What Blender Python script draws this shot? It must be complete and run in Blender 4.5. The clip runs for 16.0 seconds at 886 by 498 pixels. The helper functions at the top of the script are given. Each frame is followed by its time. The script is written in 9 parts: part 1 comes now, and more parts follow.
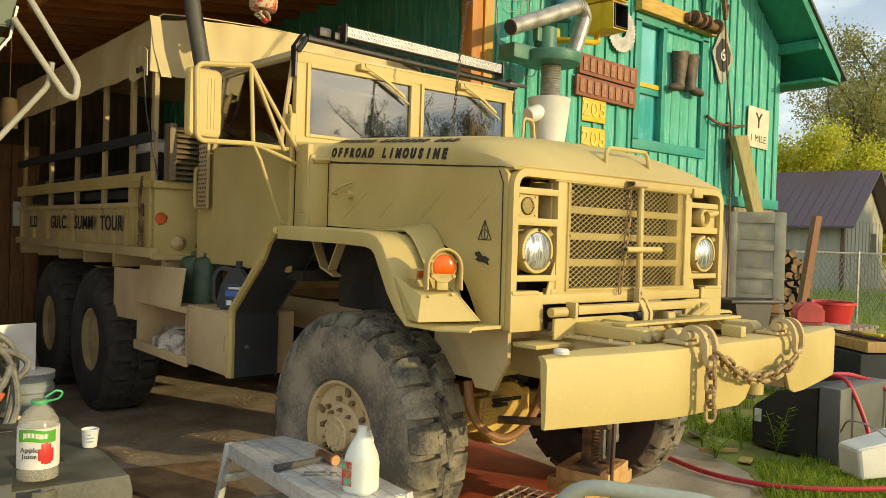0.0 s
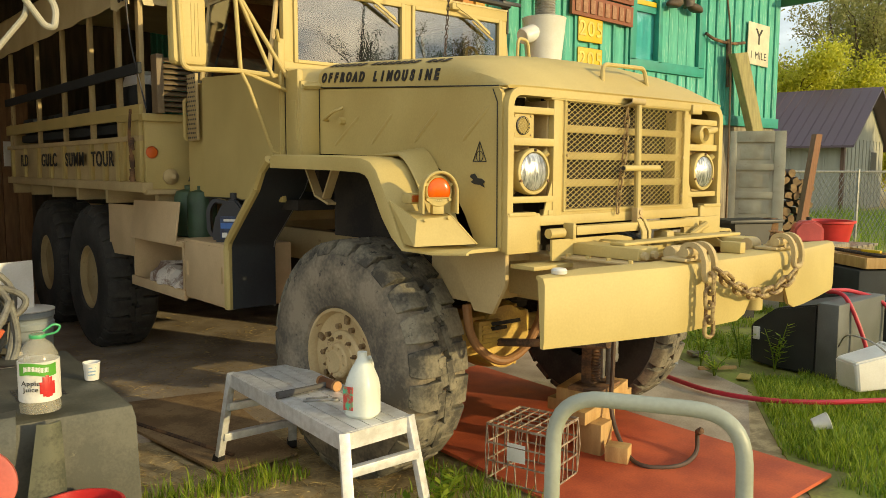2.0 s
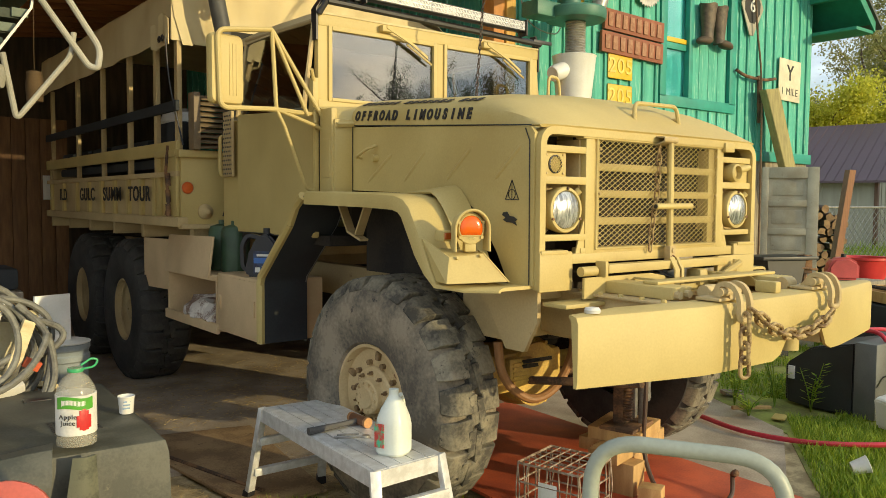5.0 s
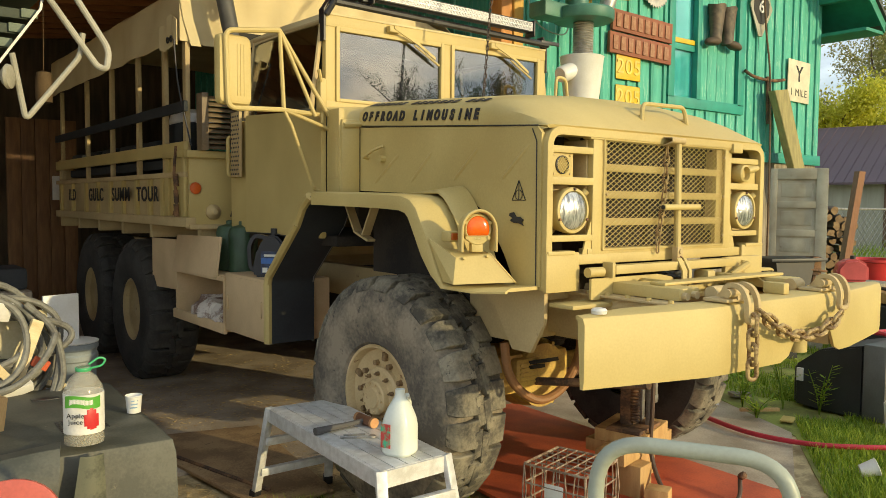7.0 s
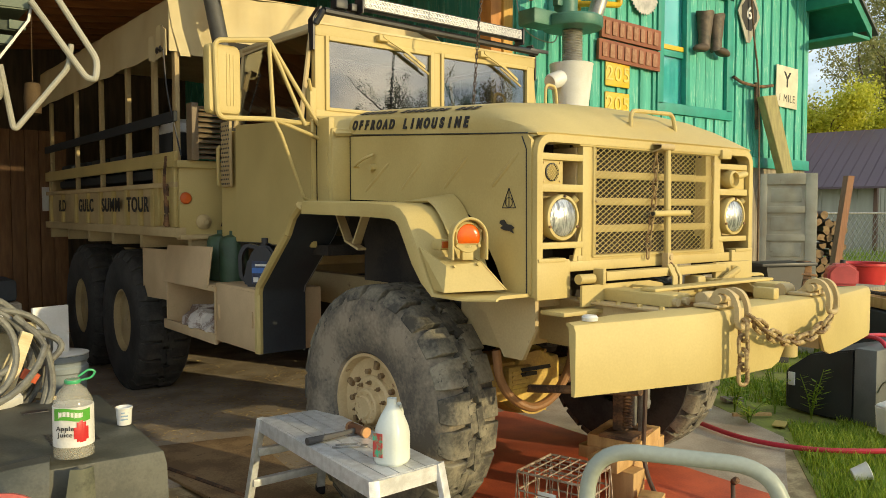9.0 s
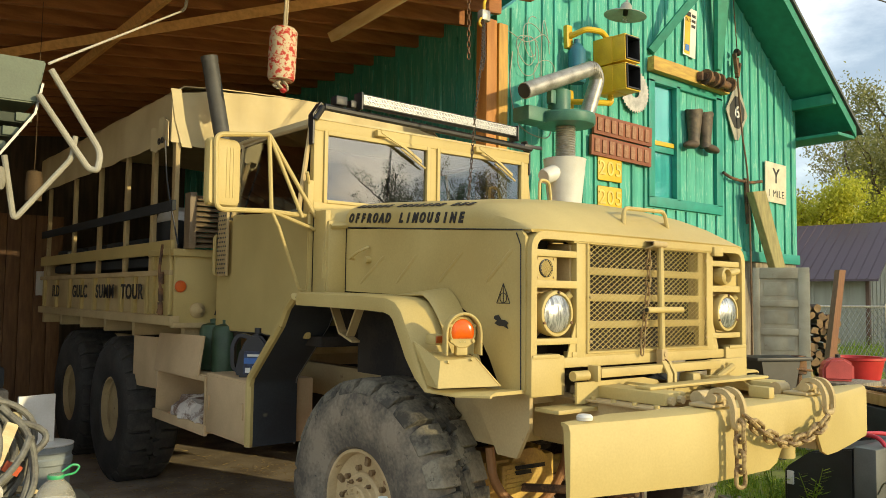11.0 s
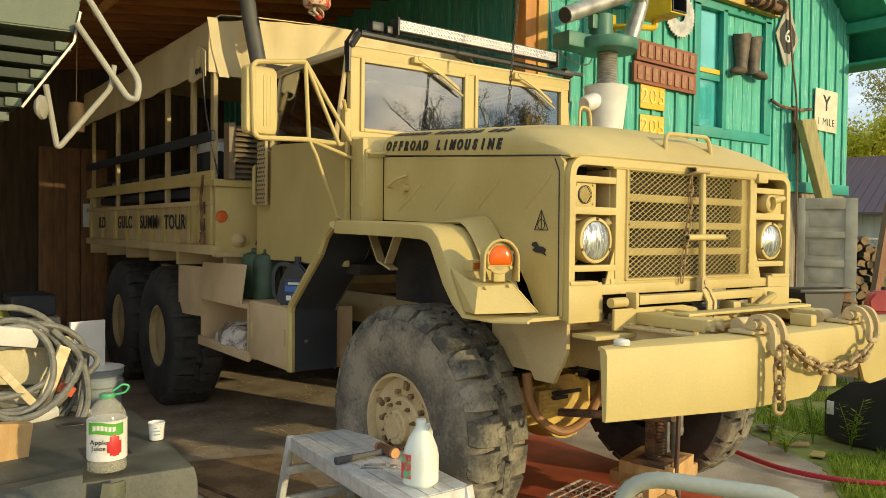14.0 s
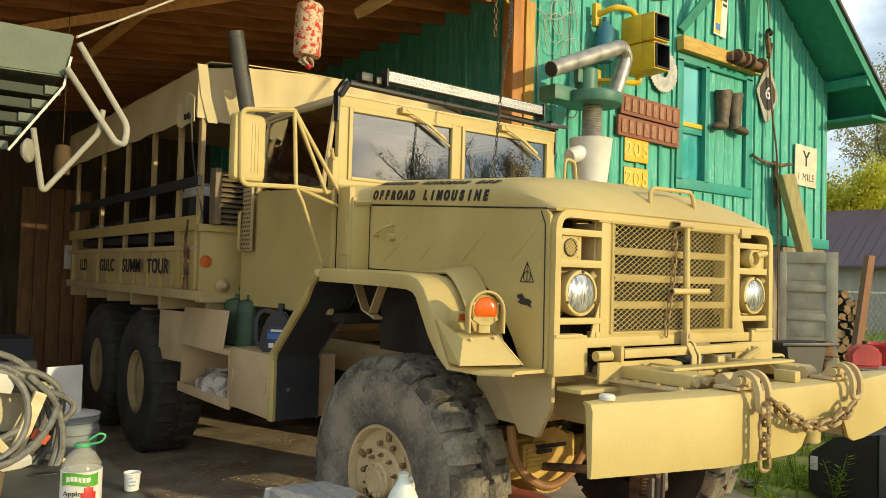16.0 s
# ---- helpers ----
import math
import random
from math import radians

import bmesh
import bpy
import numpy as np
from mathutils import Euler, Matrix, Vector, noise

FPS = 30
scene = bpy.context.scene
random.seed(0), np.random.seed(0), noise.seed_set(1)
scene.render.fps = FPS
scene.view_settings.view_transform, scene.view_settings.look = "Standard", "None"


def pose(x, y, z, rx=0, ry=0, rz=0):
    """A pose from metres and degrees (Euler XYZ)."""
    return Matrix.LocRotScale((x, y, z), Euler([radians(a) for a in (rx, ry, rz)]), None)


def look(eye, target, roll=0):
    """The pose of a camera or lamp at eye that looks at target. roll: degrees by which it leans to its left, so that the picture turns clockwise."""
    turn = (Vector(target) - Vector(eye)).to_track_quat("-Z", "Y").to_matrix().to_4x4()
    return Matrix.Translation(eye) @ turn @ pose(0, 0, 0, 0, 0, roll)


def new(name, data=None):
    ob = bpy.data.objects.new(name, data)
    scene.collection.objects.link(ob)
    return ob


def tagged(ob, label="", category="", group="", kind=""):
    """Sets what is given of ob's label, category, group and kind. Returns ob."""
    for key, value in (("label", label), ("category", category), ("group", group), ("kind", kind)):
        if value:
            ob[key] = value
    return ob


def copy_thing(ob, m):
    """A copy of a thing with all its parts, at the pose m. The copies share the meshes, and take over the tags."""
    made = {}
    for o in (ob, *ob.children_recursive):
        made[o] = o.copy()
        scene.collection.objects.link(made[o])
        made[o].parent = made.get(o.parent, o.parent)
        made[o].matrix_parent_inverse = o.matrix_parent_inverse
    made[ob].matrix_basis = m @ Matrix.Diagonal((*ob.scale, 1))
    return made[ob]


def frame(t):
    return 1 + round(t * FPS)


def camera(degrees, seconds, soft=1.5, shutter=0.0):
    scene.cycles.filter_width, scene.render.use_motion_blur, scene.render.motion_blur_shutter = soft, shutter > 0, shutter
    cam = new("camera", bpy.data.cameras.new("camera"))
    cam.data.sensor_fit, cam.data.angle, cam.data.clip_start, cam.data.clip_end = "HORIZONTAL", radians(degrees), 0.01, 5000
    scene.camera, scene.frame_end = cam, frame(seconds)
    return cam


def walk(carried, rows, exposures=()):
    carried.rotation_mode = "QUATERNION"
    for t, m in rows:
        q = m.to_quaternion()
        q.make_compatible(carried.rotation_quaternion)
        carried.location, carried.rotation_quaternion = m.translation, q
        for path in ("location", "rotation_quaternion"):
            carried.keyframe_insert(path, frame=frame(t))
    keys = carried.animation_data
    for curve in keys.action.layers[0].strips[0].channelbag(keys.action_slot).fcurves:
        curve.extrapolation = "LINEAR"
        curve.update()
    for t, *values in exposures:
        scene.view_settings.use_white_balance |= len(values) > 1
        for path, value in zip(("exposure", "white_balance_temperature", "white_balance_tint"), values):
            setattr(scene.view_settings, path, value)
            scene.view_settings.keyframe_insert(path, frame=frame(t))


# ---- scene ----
# World axes: the truck faces -y, its passenger side is -x, the ground under it is z = 0.
cam = camera(58.52, 16.0, 0.5)
# seconds, eye x, y, z, yaw, pitch, roll (degrees)
ROWS = [
    (0.0, -3.221, -3.301, 1.577, -39.87, -0.88, 1.76),
    (0.5, -3.208, -3.299, 1.578, -39.01, -1.49, -0.26),
    (1.0, -3.200, -3.289, 1.565, -35.89, -2.78, -0.27),
    (1.5, -3.185, -3.279, 1.541, -38.21, -4.94, 0.48),
    (2.0, -3.183, -3.279, 1.540, -40.02, -5.82, 0.18),
    (2.5, -3.191, -3.278, 1.555, -40.69, -4.85, 0.30),
    (3.0, -3.199, -3.282, 1.557, -38.68, -3.96, 0.82),
    (3.5, -3.200, -3.282, 1.555, -38.86, -3.72, 1.24),
    (4.0, -3.203, -3.284, 1.556, -39.00, -3.55, 1.07),
    (4.5, -3.205, -3.280, 1.554, -39.17, -3.47, 1.05),
    (5.0, -3.207, -3.275, 1.560, -38.03, -3.44, 0.38),
    (7.5, -3.200, -3.278, 1.554, -37.47, -3.36, 0.47),
    (8.0, -3.197, -3.279, 1.551, -37.89, -3.41, 0.09),
    (10.5, -3.198, -3.287, 1.589, -39.04, 1.10, -0.18),
    (11.0, -3.207, -3.290, 1.595, -38.41, 3.45, 0.70),
    (11.5, -3.210, -3.296, 1.589, -36.80, 4.08, 0.82),
    (12.0, -3.205, -3.299, 1.573, -36.47, 2.39, 0.22),
    (12.5, -3.194, -3.294, 1.568, -35.84, 0.76, 0.29),
    (13.0, -3.191, -3.289, 1.564, -34.67, -0.89, 0.59),
    (13.5, -3.193, -3.291, 1.563, -35.40, -1.28, 0.45),
    (14.0, -3.195, -3.285, 1.562, -35.66, -1.34, 0.68),
    (14.5, -3.204, -3.284, 1.567, -36.47, -1.14, 0.97),
    (15.0, -3.200, -3.281, 1.576, -36.85, 0.34, 1.34),
    (15.5, -3.200, -3.274, 1.584, -36.84, 1.39, 1.29),
    (16.0, -3.201, -3.277, 1.582, -36.77, 2.01, 1.58),
]
# seconds, stops, kelvin, tint: the camera's balance cools a little after the first seconds
BALANCE = [(0.0, 0.12, 7150, 12), (1.0, 0.12, 7400, 12), (2.0, 0.13, 7450, 12), (2.7, 0.12, 7150, 12), (3.5, 0.12, 6950, 12), (5.0, 0.12, 6800, 12), (8.0, 0.12, 6800, 12), (11.0, 0.12, 6700, 12), (14.0, 0.12, 6850, 12), (16.0, 0.11, 6750, 12)]
walk(cam, [(r[0], Matrix.Translation(r[1:4]) @ pose(0, 0, 0, 0, 0, r[4]) @ pose(0, 0, 0, 90 + r[5]) @ pose(0, 0, 0, 0, 0, r[6])) for r in ROWS], BALANCE)

# ---- light: low evening sun from the truck's front left, clear sky ----
SUN_DIR = Vector((0.40, -1.0, 0.205)).normalized()
sun = new("sun", bpy.data.lights.new("sun", "SUN"))
sun.data.energy, sun.data.angle, sun.data.color = 3.2, radians(0.6), (1.0, 0.855, 0.485)
sun.matrix_world = look(SUN_DIR * 40, (0, 0, 0))
world = bpy.data.worlds.new("evening sky")
scene.world = world
world.use_nodes = True
wn = world.node_tree.nodes
sky = wn.new("ShaderNodeTexSky")
sky.sky_type, sky.sun_disc = "NISHITA", False
sky.sun_elevation = math.asin(SUN_DIR.z)
sky.sun_rotation = math.atan2(SUN_DIR.x, SUN_DIR.y)
sky.air_density, sky.dust_density = 1.0, 0.8
wtc, wmap = wn.new("ShaderNodeTexCoord"), wn.new("ShaderNodeMapping")
wmap.inputs["Scale"].default_value = (1.0, 1.0, 2.4)
cloud, cramp, cmix = wn.new("ShaderNodeTexNoise"), wn.new("ShaderNodeValToRGB"), wn.new("ShaderNodeMixRGB")
cloud.inputs["Scale"].default_value, cloud.inputs["Detail"].default_value = 2.2, 7
cramp.color_ramp.elements[0].position, cramp.color_ramp.elements[1].position = 0.36, 0.55
cramp.color_ramp.elements[1].color = (0.93, 0.93, 0.93, 1)
billow, bramp = wn.new("ShaderNodeTexNoise"), wn.new("ShaderNodeValToRGB")
billow.inputs["Scale"].default_value, billow.inputs["Detail"].default_value, billow.inputs["Roughness"].default_value = 4.5, 9, 0.62
bramp.color_ramp.elements[0].position, bramp.color_ramp.elements[1].position = 0.42, 0.62
bramp.color_ramp.elements[0].color, bramp.color_ramp.elements[1].color = (2.5, 3.0, 3.6, 1), (5.4, 6.05, 6.3, 1)
wl = world.node_tree.links
wl.new(wtc.outputs["Generated"], wmap.inputs["Vector"])
wl.new(wmap.outputs["Vector"], cloud.inputs["Vector"])
wl.new(wmap.outputs["Vector"], billow.inputs["Vector"])
wl.new(billow.outputs["Fac"], bramp.inputs["Fac"])
wl.new(bramp.outputs["Color"], cmix.inputs[2])
wl.new(cloud.outputs["Fac"], cramp.inputs["Fac"])
wl.new(cramp.outputs["Color"], cmix.inputs[0])
wl.new(sky.outputs["Color"], cmix.inputs[1])
wl.new(cmix.outputs["Color"], wn["Background"].inputs["Color"])
wn["Background"].inputs["Strength"].default_value = 0.232


# ---- materials ----
def mat(name, base, rough=0.6, metal=0.0, dark=None, scale=6.0, amount=0.5, fine=90.0, bump=0.15, stretch=(1, 1, 1), rnd=0.0, spec=0.5, worn=None, worn_at=0.68):
    """Base colour broken up by a broad and a fine noise, with relief; worn: a second colour in patches."""
    m = bpy.data.materials.new(name)
    m.use_nodes = True
    n, l = m.node_tree.nodes, m.node_tree.links
    p = n["Principled BSDF"]
    dark = dark or tuple(c * 0.72 for c in base)
    tc, mp = n.new("ShaderNodeTexCoord"), n.new("ShaderNodeMapping")
    mp.inputs["Scale"].default_value = stretch
    l.new(tc.outputs["Object"], mp.inputs["Vector"])
    if rnd:
        oi, ad = n.new("ShaderNodeObjectInfo"), n.new("ShaderNodeVectorMath")
        sc = n.new("ShaderNodeMath")
        sc.operation, sc.inputs[1].default_value = "MULTIPLY", 37.0
        l.new(oi.outputs["Random"], sc.inputs[0])
        l.new(mp.outputs["Vector"], ad.inputs[0])
        l.new(sc.outputs[0], ad.inputs[1])
        vec = ad.outputs["Vector"]
    else:
        vec = mp.outputs["Vector"]
    big, small = n.new("ShaderNodeTexNoise"), n.new("ShaderNodeTexNoise")
    big.inputs["Scale"].default_value, big.inputs["Detail"].default_value = scale, 6
    small.inputs["Scale"].default_value, small.inputs["Detail"].default_value = fine, 4
    l.new(vec, big.inputs["Vector"])
    l.new(vec, small.inputs["Vector"])
    add = n.new("ShaderNodeMath")
    add.operation = "MULTIPLY_ADD"
    add.inputs[1].default_value = 0.35
    l.new(small.outputs["Fac"], add.inputs[0])
    l.new(big.outputs["Fac"], add.inputs[2])
    ramp = n.new("ShaderNodeValToRGB")
    ramp.color_ramp.elements[0].position, ramp.color_ramp.elements[1].position = 0.67 - 0.3 * (1.1 - amount), 0.69 + 0.3 * (1.1 - amount)
    ramp.color_ramp.elements[0].color, ramp.color_ramp.elements[1].color = (*dark, 1), (*base, 1)
    l.new(add.outputs[0], ramp.inputs["Fac"])
    out = ramp.outputs["Color"]
    if worn:
        wnz, wr, mx = n.new("ShaderNodeTexNoise"), n.new("ShaderNodeValToRGB"), n.new("ShaderNodeMixRGB")
        wnz.inputs["Scale"].default_value, wnz.inputs["Detail"].default_value, wnz.inputs["Roughness"].default_value = scale * 2.3, 9, 0.7
        wr.color_ramp.elements[0].position, wr.color_ramp.elements[1].position = worn_at, worn_at + 0.06
        l.new(vec, wnz.inputs["Vector"])
        l.new(wnz.outputs["Fac"], wr.inputs["Fac"])
        l.new(wr.outputs["Color"], mx.inputs[0])
        l.new(out, mx.inputs[1])
        mx.inputs[2].default_value = (*worn, 1)
        out = mx.outputs["Color"]
    if rnd:
        hsv, ma = n.new("ShaderNodeHueSaturation"), n.new("ShaderNodeMath")
        ma.operation = "MULTIPLY_ADD"
        ma.inputs[1].default_value, ma.inputs[2].default_value = rnd, 1 - rnd / 2
        l.new(oi.outputs["Random"], ma.inputs[0])
        l.new(ma.outputs[0], hsv.inputs["Value"])
        l.new(out, hsv.inputs["Color"])
        out = hsv.outputs["Color"]
    l.new(out, p.inputs["Base Color"])
    p.inputs["Metallic"].default_value = metal
    p.inputs["Specular IOR Level"].default_value = spec
    rr = n.new("ShaderNodeMapRange")
    rr.inputs["To Min"].default_value, rr.inputs["To Max"].default_value = max(0.02, rough - 0.12), min(1, rough + 0.12)
    l.new(big.outputs["Fac"], rr.inputs["Value"])
    l.new(rr.outputs["Result"], p.inputs["Roughness"])
    if bump:
        b = n.new("ShaderNodeBump")
        b.inputs["Strength"].default_value, b.inputs["Distance"].default_value = bump, 0.01
        l.new(add.outputs[0], b.inputs["Height"])
        l.new(b.outputs["Normal"], p.inputs["Normal"])
    return m


def glass(name, tint=(0.9, 0.95, 0.95), rough=0.02, least=0.04, most=0.9):
    """A thin clear pane: see-through, with gloss that grows towards grazing."""
    m = bpy.data.materials.new(name)
    m.use_nodes = True
    n, l = m.node_tree.nodes, m.node_tree.links
    t, g, f, x = n.new("ShaderNodeBsdfTransparent"), n.new("ShaderNodeBsdfGlossy"), n.new("ShaderNodeLayerWeight"), n.new("ShaderNodeMixShader")
    pw, sc = n.new("ShaderNodeMath"), n.new("ShaderNodeMath")
    pw.operation, pw.inputs[1].default_value = "POWER", 1.6
    sc.operation, sc.inputs[1].default_value, sc.inputs[2].default_value = "MULTIPLY_ADD", most, least
    t.inputs["Color"].default_value, g.inputs["Roughness"].default_value = (*tint, 1), rough
    l.new(f.outputs["Facing"], pw.inputs[0])
    l.new(pw.outputs[0], sc.inputs[0])
    l.new(sc.outputs[0], x.inputs[0])
    l.new(t.outputs[0], x.inputs[1])
    l.new(g.outputs[0], x.inputs[2])
    l.new(x.outputs[0], n["Material Output"].inputs["Surface"])
    return m


TAN = mat("tan paint", (0.56, 0.437, 0.168), 0.55, dark=(0.45, 0.337, 0.118), scale=2.6, amount=0.45, bump=0.06, fine=120, worn=(0.36, 0.25, 0.10), worn_at=0.70)
SAND = mat("sand box paint", (0.68, 0.50, 0.285), 0.65, dark=(0.55, 0.39, 0.21), scale=4, amount=0.5, bump=0.1, worn=(0.32, 0.20, 0.10), worn_at=0.69)
TAN_DUST = mat("dusty tan paint", (0.56, 0.43, 0.215), 0.75, dark=(0.42, 0.31, 0.15), scale=3, amount=0.5, bump=0.12, worn=(0.24, 0.14, 0.06), worn_at=0.66)
YELLOW_STEEL = mat("yellow axle paint", (0.62, 0.42, 0.09), 0.6, dark=(0.32, 0.19, 0.05), scale=5, amount=0.6, worn=(0.14, 0.07, 0.03), worn_at=0.62)
RUST = mat("rusty steel", (0.23, 0.12, 0.055), 0.85, dark=(0.07, 0.04, 0.025), scale=9, amount=0.8, bump=0.4)
CHAIN = mat("tan rusty chain", (0.43, 0.31, 0.135), 0.65, dark=(0.16, 0.085, 0.03), scale=22, amount=0.7, bump=0.3)
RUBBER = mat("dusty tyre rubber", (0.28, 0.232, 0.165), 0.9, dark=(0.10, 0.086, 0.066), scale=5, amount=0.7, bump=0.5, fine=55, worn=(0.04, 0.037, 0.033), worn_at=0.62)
# darker rubber for the rear tyres and the far front tyre
RUBBER_DARK = mat("darker tyre rubber", (0.062, 0.058, 0.05), 0.85, dark=(0.03, 0.028, 0.025), scale=5, amount=0.7, bump=0.4, fine=55)
TREAD = mat("dusty tread rubber", (0.225, 0.20, 0.145), 0.9, dark=(0.06, 0.055, 0.045), scale=7, amount=0.7, bump=0.5, fine=60, rnd=0.5, worn=(0.035, 0.034, 0.03), worn_at=0.60)
BLACK = mat("black steel", (0.025, 0.025, 0.027), 0.45, dark=(0.012, 0.012, 0.013), bump=0.05)
BLACK_FLAT = mat("dark rubber panel", (0.032, 0.037, 0.04), 0.8, dark=(0.017, 0.019, 0.022), scale=4)
# grime on the running gear; on arch and bay parts it stands for shade
DARK = mat("dark grime and shade", (0.04, 0.031, 0.022), 0.9, dark=(0.014, 0.011, 0.009), scale=6, amount=0.7)
CANVAS = mat("tan canvas", (0.70, 0.60, 0.36), 0.9, dark=(0.58, 0.47, 0.25), scale=2.5, amount=0.5, bump=0.25, fine=260)
LETTER = mat("black stencil paint", (0.03, 0.028, 0.025), 0.7)
AMBER = mat("amber lens", (0.85, 0.16, 0.01), 0.18, dark=(0.7, 0.10, 0.005), bump=0.02)
CHROME = mat("chrome reflector", (0.8, 0.8, 0.78), 0.15, 1.0, bump=0.02)
STEEL = mat("galvanised steel", (0.40, 0.39, 0.36), 0.5, 0.75, dark=(0.25, 0.245, 0.23), scale=14, amount=0.6, bump=0.1)
GLASS = glass("window glass", (0.74, 0.78, 0.76), 0.01, 0.05, 0.6)
SHIELD = glass("windshield glass", (0.56, 0.64, 0.67), 0.0, 0.13, 0.86)
SASH_GLASS = glass("dusty window glass", (0.95, 0.97, 0.96), 0.05, 0.03, 0.35)
LED = mat("led array", (0.50, 0.50, 0.50), 0.3, 0.3, dark=(0.25, 0.25, 0.25), scale=160, fine=300, bump=0.2)
GREEN = mat("weathered green boards", (0.10, 0.455, 0.345), 0.75, dark=(0.045, 0.33, 0.25), scale=3, amount=0.55, bump=0.3, stretch=(6, 6, 0.6), rnd=0.18, worn=(0.22, 0.51, 0.40), worn_at=0.55)
# trim green with the shade of soffit and braces put into the colour
GREEN_DARK = mat("green trim darkened for shade", (0.02, 0.27, 0.175), 0.6, dark=(0.012, 0.20, 0.125), scale=5, bump=0.2, stretch=(2, 2, 2))
TEAL = mat("teal trim paint", (0.01, 0.31, 0.235), 0.55, dark=(0.006, 0.22, 0.17), scale=6, bump=0.15)
WOOD_ROOF = mat("brown roof timber", (0.45, 0.185, 0.06), 0.75, dark=(0.30, 0.11, 0.032), scale=4, amount=0.6, bump=0.25, stretch=(0.7, 5, 5))
WOOD_DARK = mat("old dark barn boards", (0.12, 0.085, 0.052), 0.85, dark=(0.062, 0.044, 0.027), scale=3, amount=0.7, bump=0.3, stretch=(5, 5, 0.6))
WOOD_RAW = mat("raw timber", (0.58, 0.37, 0.15), 0.7, dark=(0.43, 0.25, 0.09), scale=4, amount=0.6, bump=0.25, stretch=(5, 5, 0.8), rnd=0.2)
WOOD_ORANGE = mat("orange stained timber", (0.56, 0.25, 0.06), 0.65, dark=(0.40, 0.15, 0.03), scale=4, stretch=(5, 5, 0.7), bump=0.2)
WOOD_GREY = mat("weathered grey timber", (0.36, 0.31, 0.23), 0.85, dark=(0.20, 0.165, 0.115), scale=5, amount=0.7, bump=0.35, stretch=(5, 5, 0.8), rnd=0.25)
WHITE = mat("worn white paint", (0.42, 0.40, 0.32), 0.7, dark=(0.28, 0.26, 0.19), scale=4, amount=0.5, worn=(0.25, 0.2, 0.13), worn_at=0.68)
PLASTIC_W = mat("white plastic", (0.78, 0.77, 0.72), 0.4, dark=(0.66, 0.64, 0.57), scale=5, bump=0.03)
RED = mat("red plastic", (0.60, 0.03, 0.03), 0.4, dark=(0.46, 0.02, 0.02), scale=5, bump=0.04)
RED_BOARD = mat("red painted plywood", (0.70, 0.14, 0.05), 0.7, dark=(0.44, 0.075, 0.03), scale=3.5, amount=0.6, bump=0.2, worn=(0.24, 0.13, 0.07), worn_at=0.67)
YELLOW = mat("yellow enamel", (0.72, 0.48, 0.02), 0.45, dark=(0.58, 0.36, 0.015), scale=7, bump=0.08, worn=(0.32, 0.17, 0.02), worn_at=0.7)
CONCRETE = mat("concrete slab", (0.50, 0.41, 0.30), 0.9, dark=(0.27, 0.21, 0.145), scale=2.5, amount=0.6, bump=0.3)
DIRT = mat("dirt and straw ground", (0.55, 0.42, 0.225), 0.95, dark=(0.32, 0.235, 0.118), scale=9, amount=0.8, bump=0.6, fine=60)


# ---- mesh helpers ----
def finish(bm, smooth=True, angle=32):
    bmesh.ops.recalc_face_normals(bm, faces=bm.faces)
    for f in bm.faces:
        f.smooth = smooth
    if smooth:
        for e in bm.edges:
            e.smooth = len(e.link_faces) == 2 and e.calc_face_angle(9) < radians(angle)


def part(name, bm, material, parent=None, label="", smooth=True, m=None):
    finish(bm, smooth)
    me = bpy.data.meshes.new(name)
    bm.to_mesh(me)
    bm.free()
    for q in (material if isinstance(material, (list, tuple)) else [material]):
        me.materials.append(q)
    ob = new(name, me)
    if parent is not None:
        ob.parent = parent
    if m is not None:
        ob.matrix_basis = m
    if label:
        tagged(ob, label)
    return ob


def pieces(name, rest, bm, material, parent=None, label="", rest_label=""):
    """Every loose piece of bm becomes a part of its own; the largest is named name, the others rest. Returns the largest."""
    finish(bm)
    bm.verts.index_update()
    seen, groups = set(), []
    for v in bm.verts:
        if v.index in seen:
            continue
        stack, own = [v], []
        seen.add(v.index)
        while stack:
            q = stack.pop()
            own.append(q)
            for e in q.link_edges:
                o = e.other_vert(q)
                if o.index not in seen:
                    seen.add(o.index)
                    stack.append(o)
        groups.append(own)

    def extent(own):
        d = [max(v.co[i] for v in own) - min(v.co[i] for v in own) for i in range(3)]
        return d[0] * d[1] + d[1] * d[2] + d[0] * d[2]

    groups.sort(key=extent, reverse=True)
    main = None
    for own in groups:
        sub, new_of = B(), {}
        for v in own:
            new_of[v] = sub.verts.new(v.co)
        for f in {f for v in own for f in v.link_faces}:
            sub.faces.new([new_of[v] for v in f.verts])
        ob = part(name if main is None else rest, sub, material, parent, label if main is None else rest_label)
        main = main or ob
    bm.free()
    return main


def thing(name, label, category, group="", m=None, kind=""):
    ob = new(name)
    ob.empty_display_size = 0.1
    if m is not None:
        ob.matrix_basis = m
    return tagged(ob, label, category, group, kind)


def solo(name, bm, material, label, category, group="", kind="", smooth=True, m=None):
    return tagged(part(name, bm, material, None, "", smooth, m), label, category, group, kind)


def B():
    return bmesh.new()


def box(bm, c, s, bev=0.0, m=None, mi=0):
    r = bmesh.ops.create_cube(bm, size=1.0)
    mm = Matrix.Translation(c) @ (m if m is not None else Matrix()) @ Matrix.Diagonal((*s, 1))
    bmesh.ops.transform(bm, matrix=mm, verts=r["verts"])
    fs = {f for v in r["verts"] for f in v.link_faces}
    for f in fs:
        f.material_index = mi
    if bev:
        es = {e for f in fs for e in f.edges}
        bmesh.ops.bevel(bm, geom=list(es), offset=bev, segments=2, profile=0.6, affect="EDGES")
    return bm


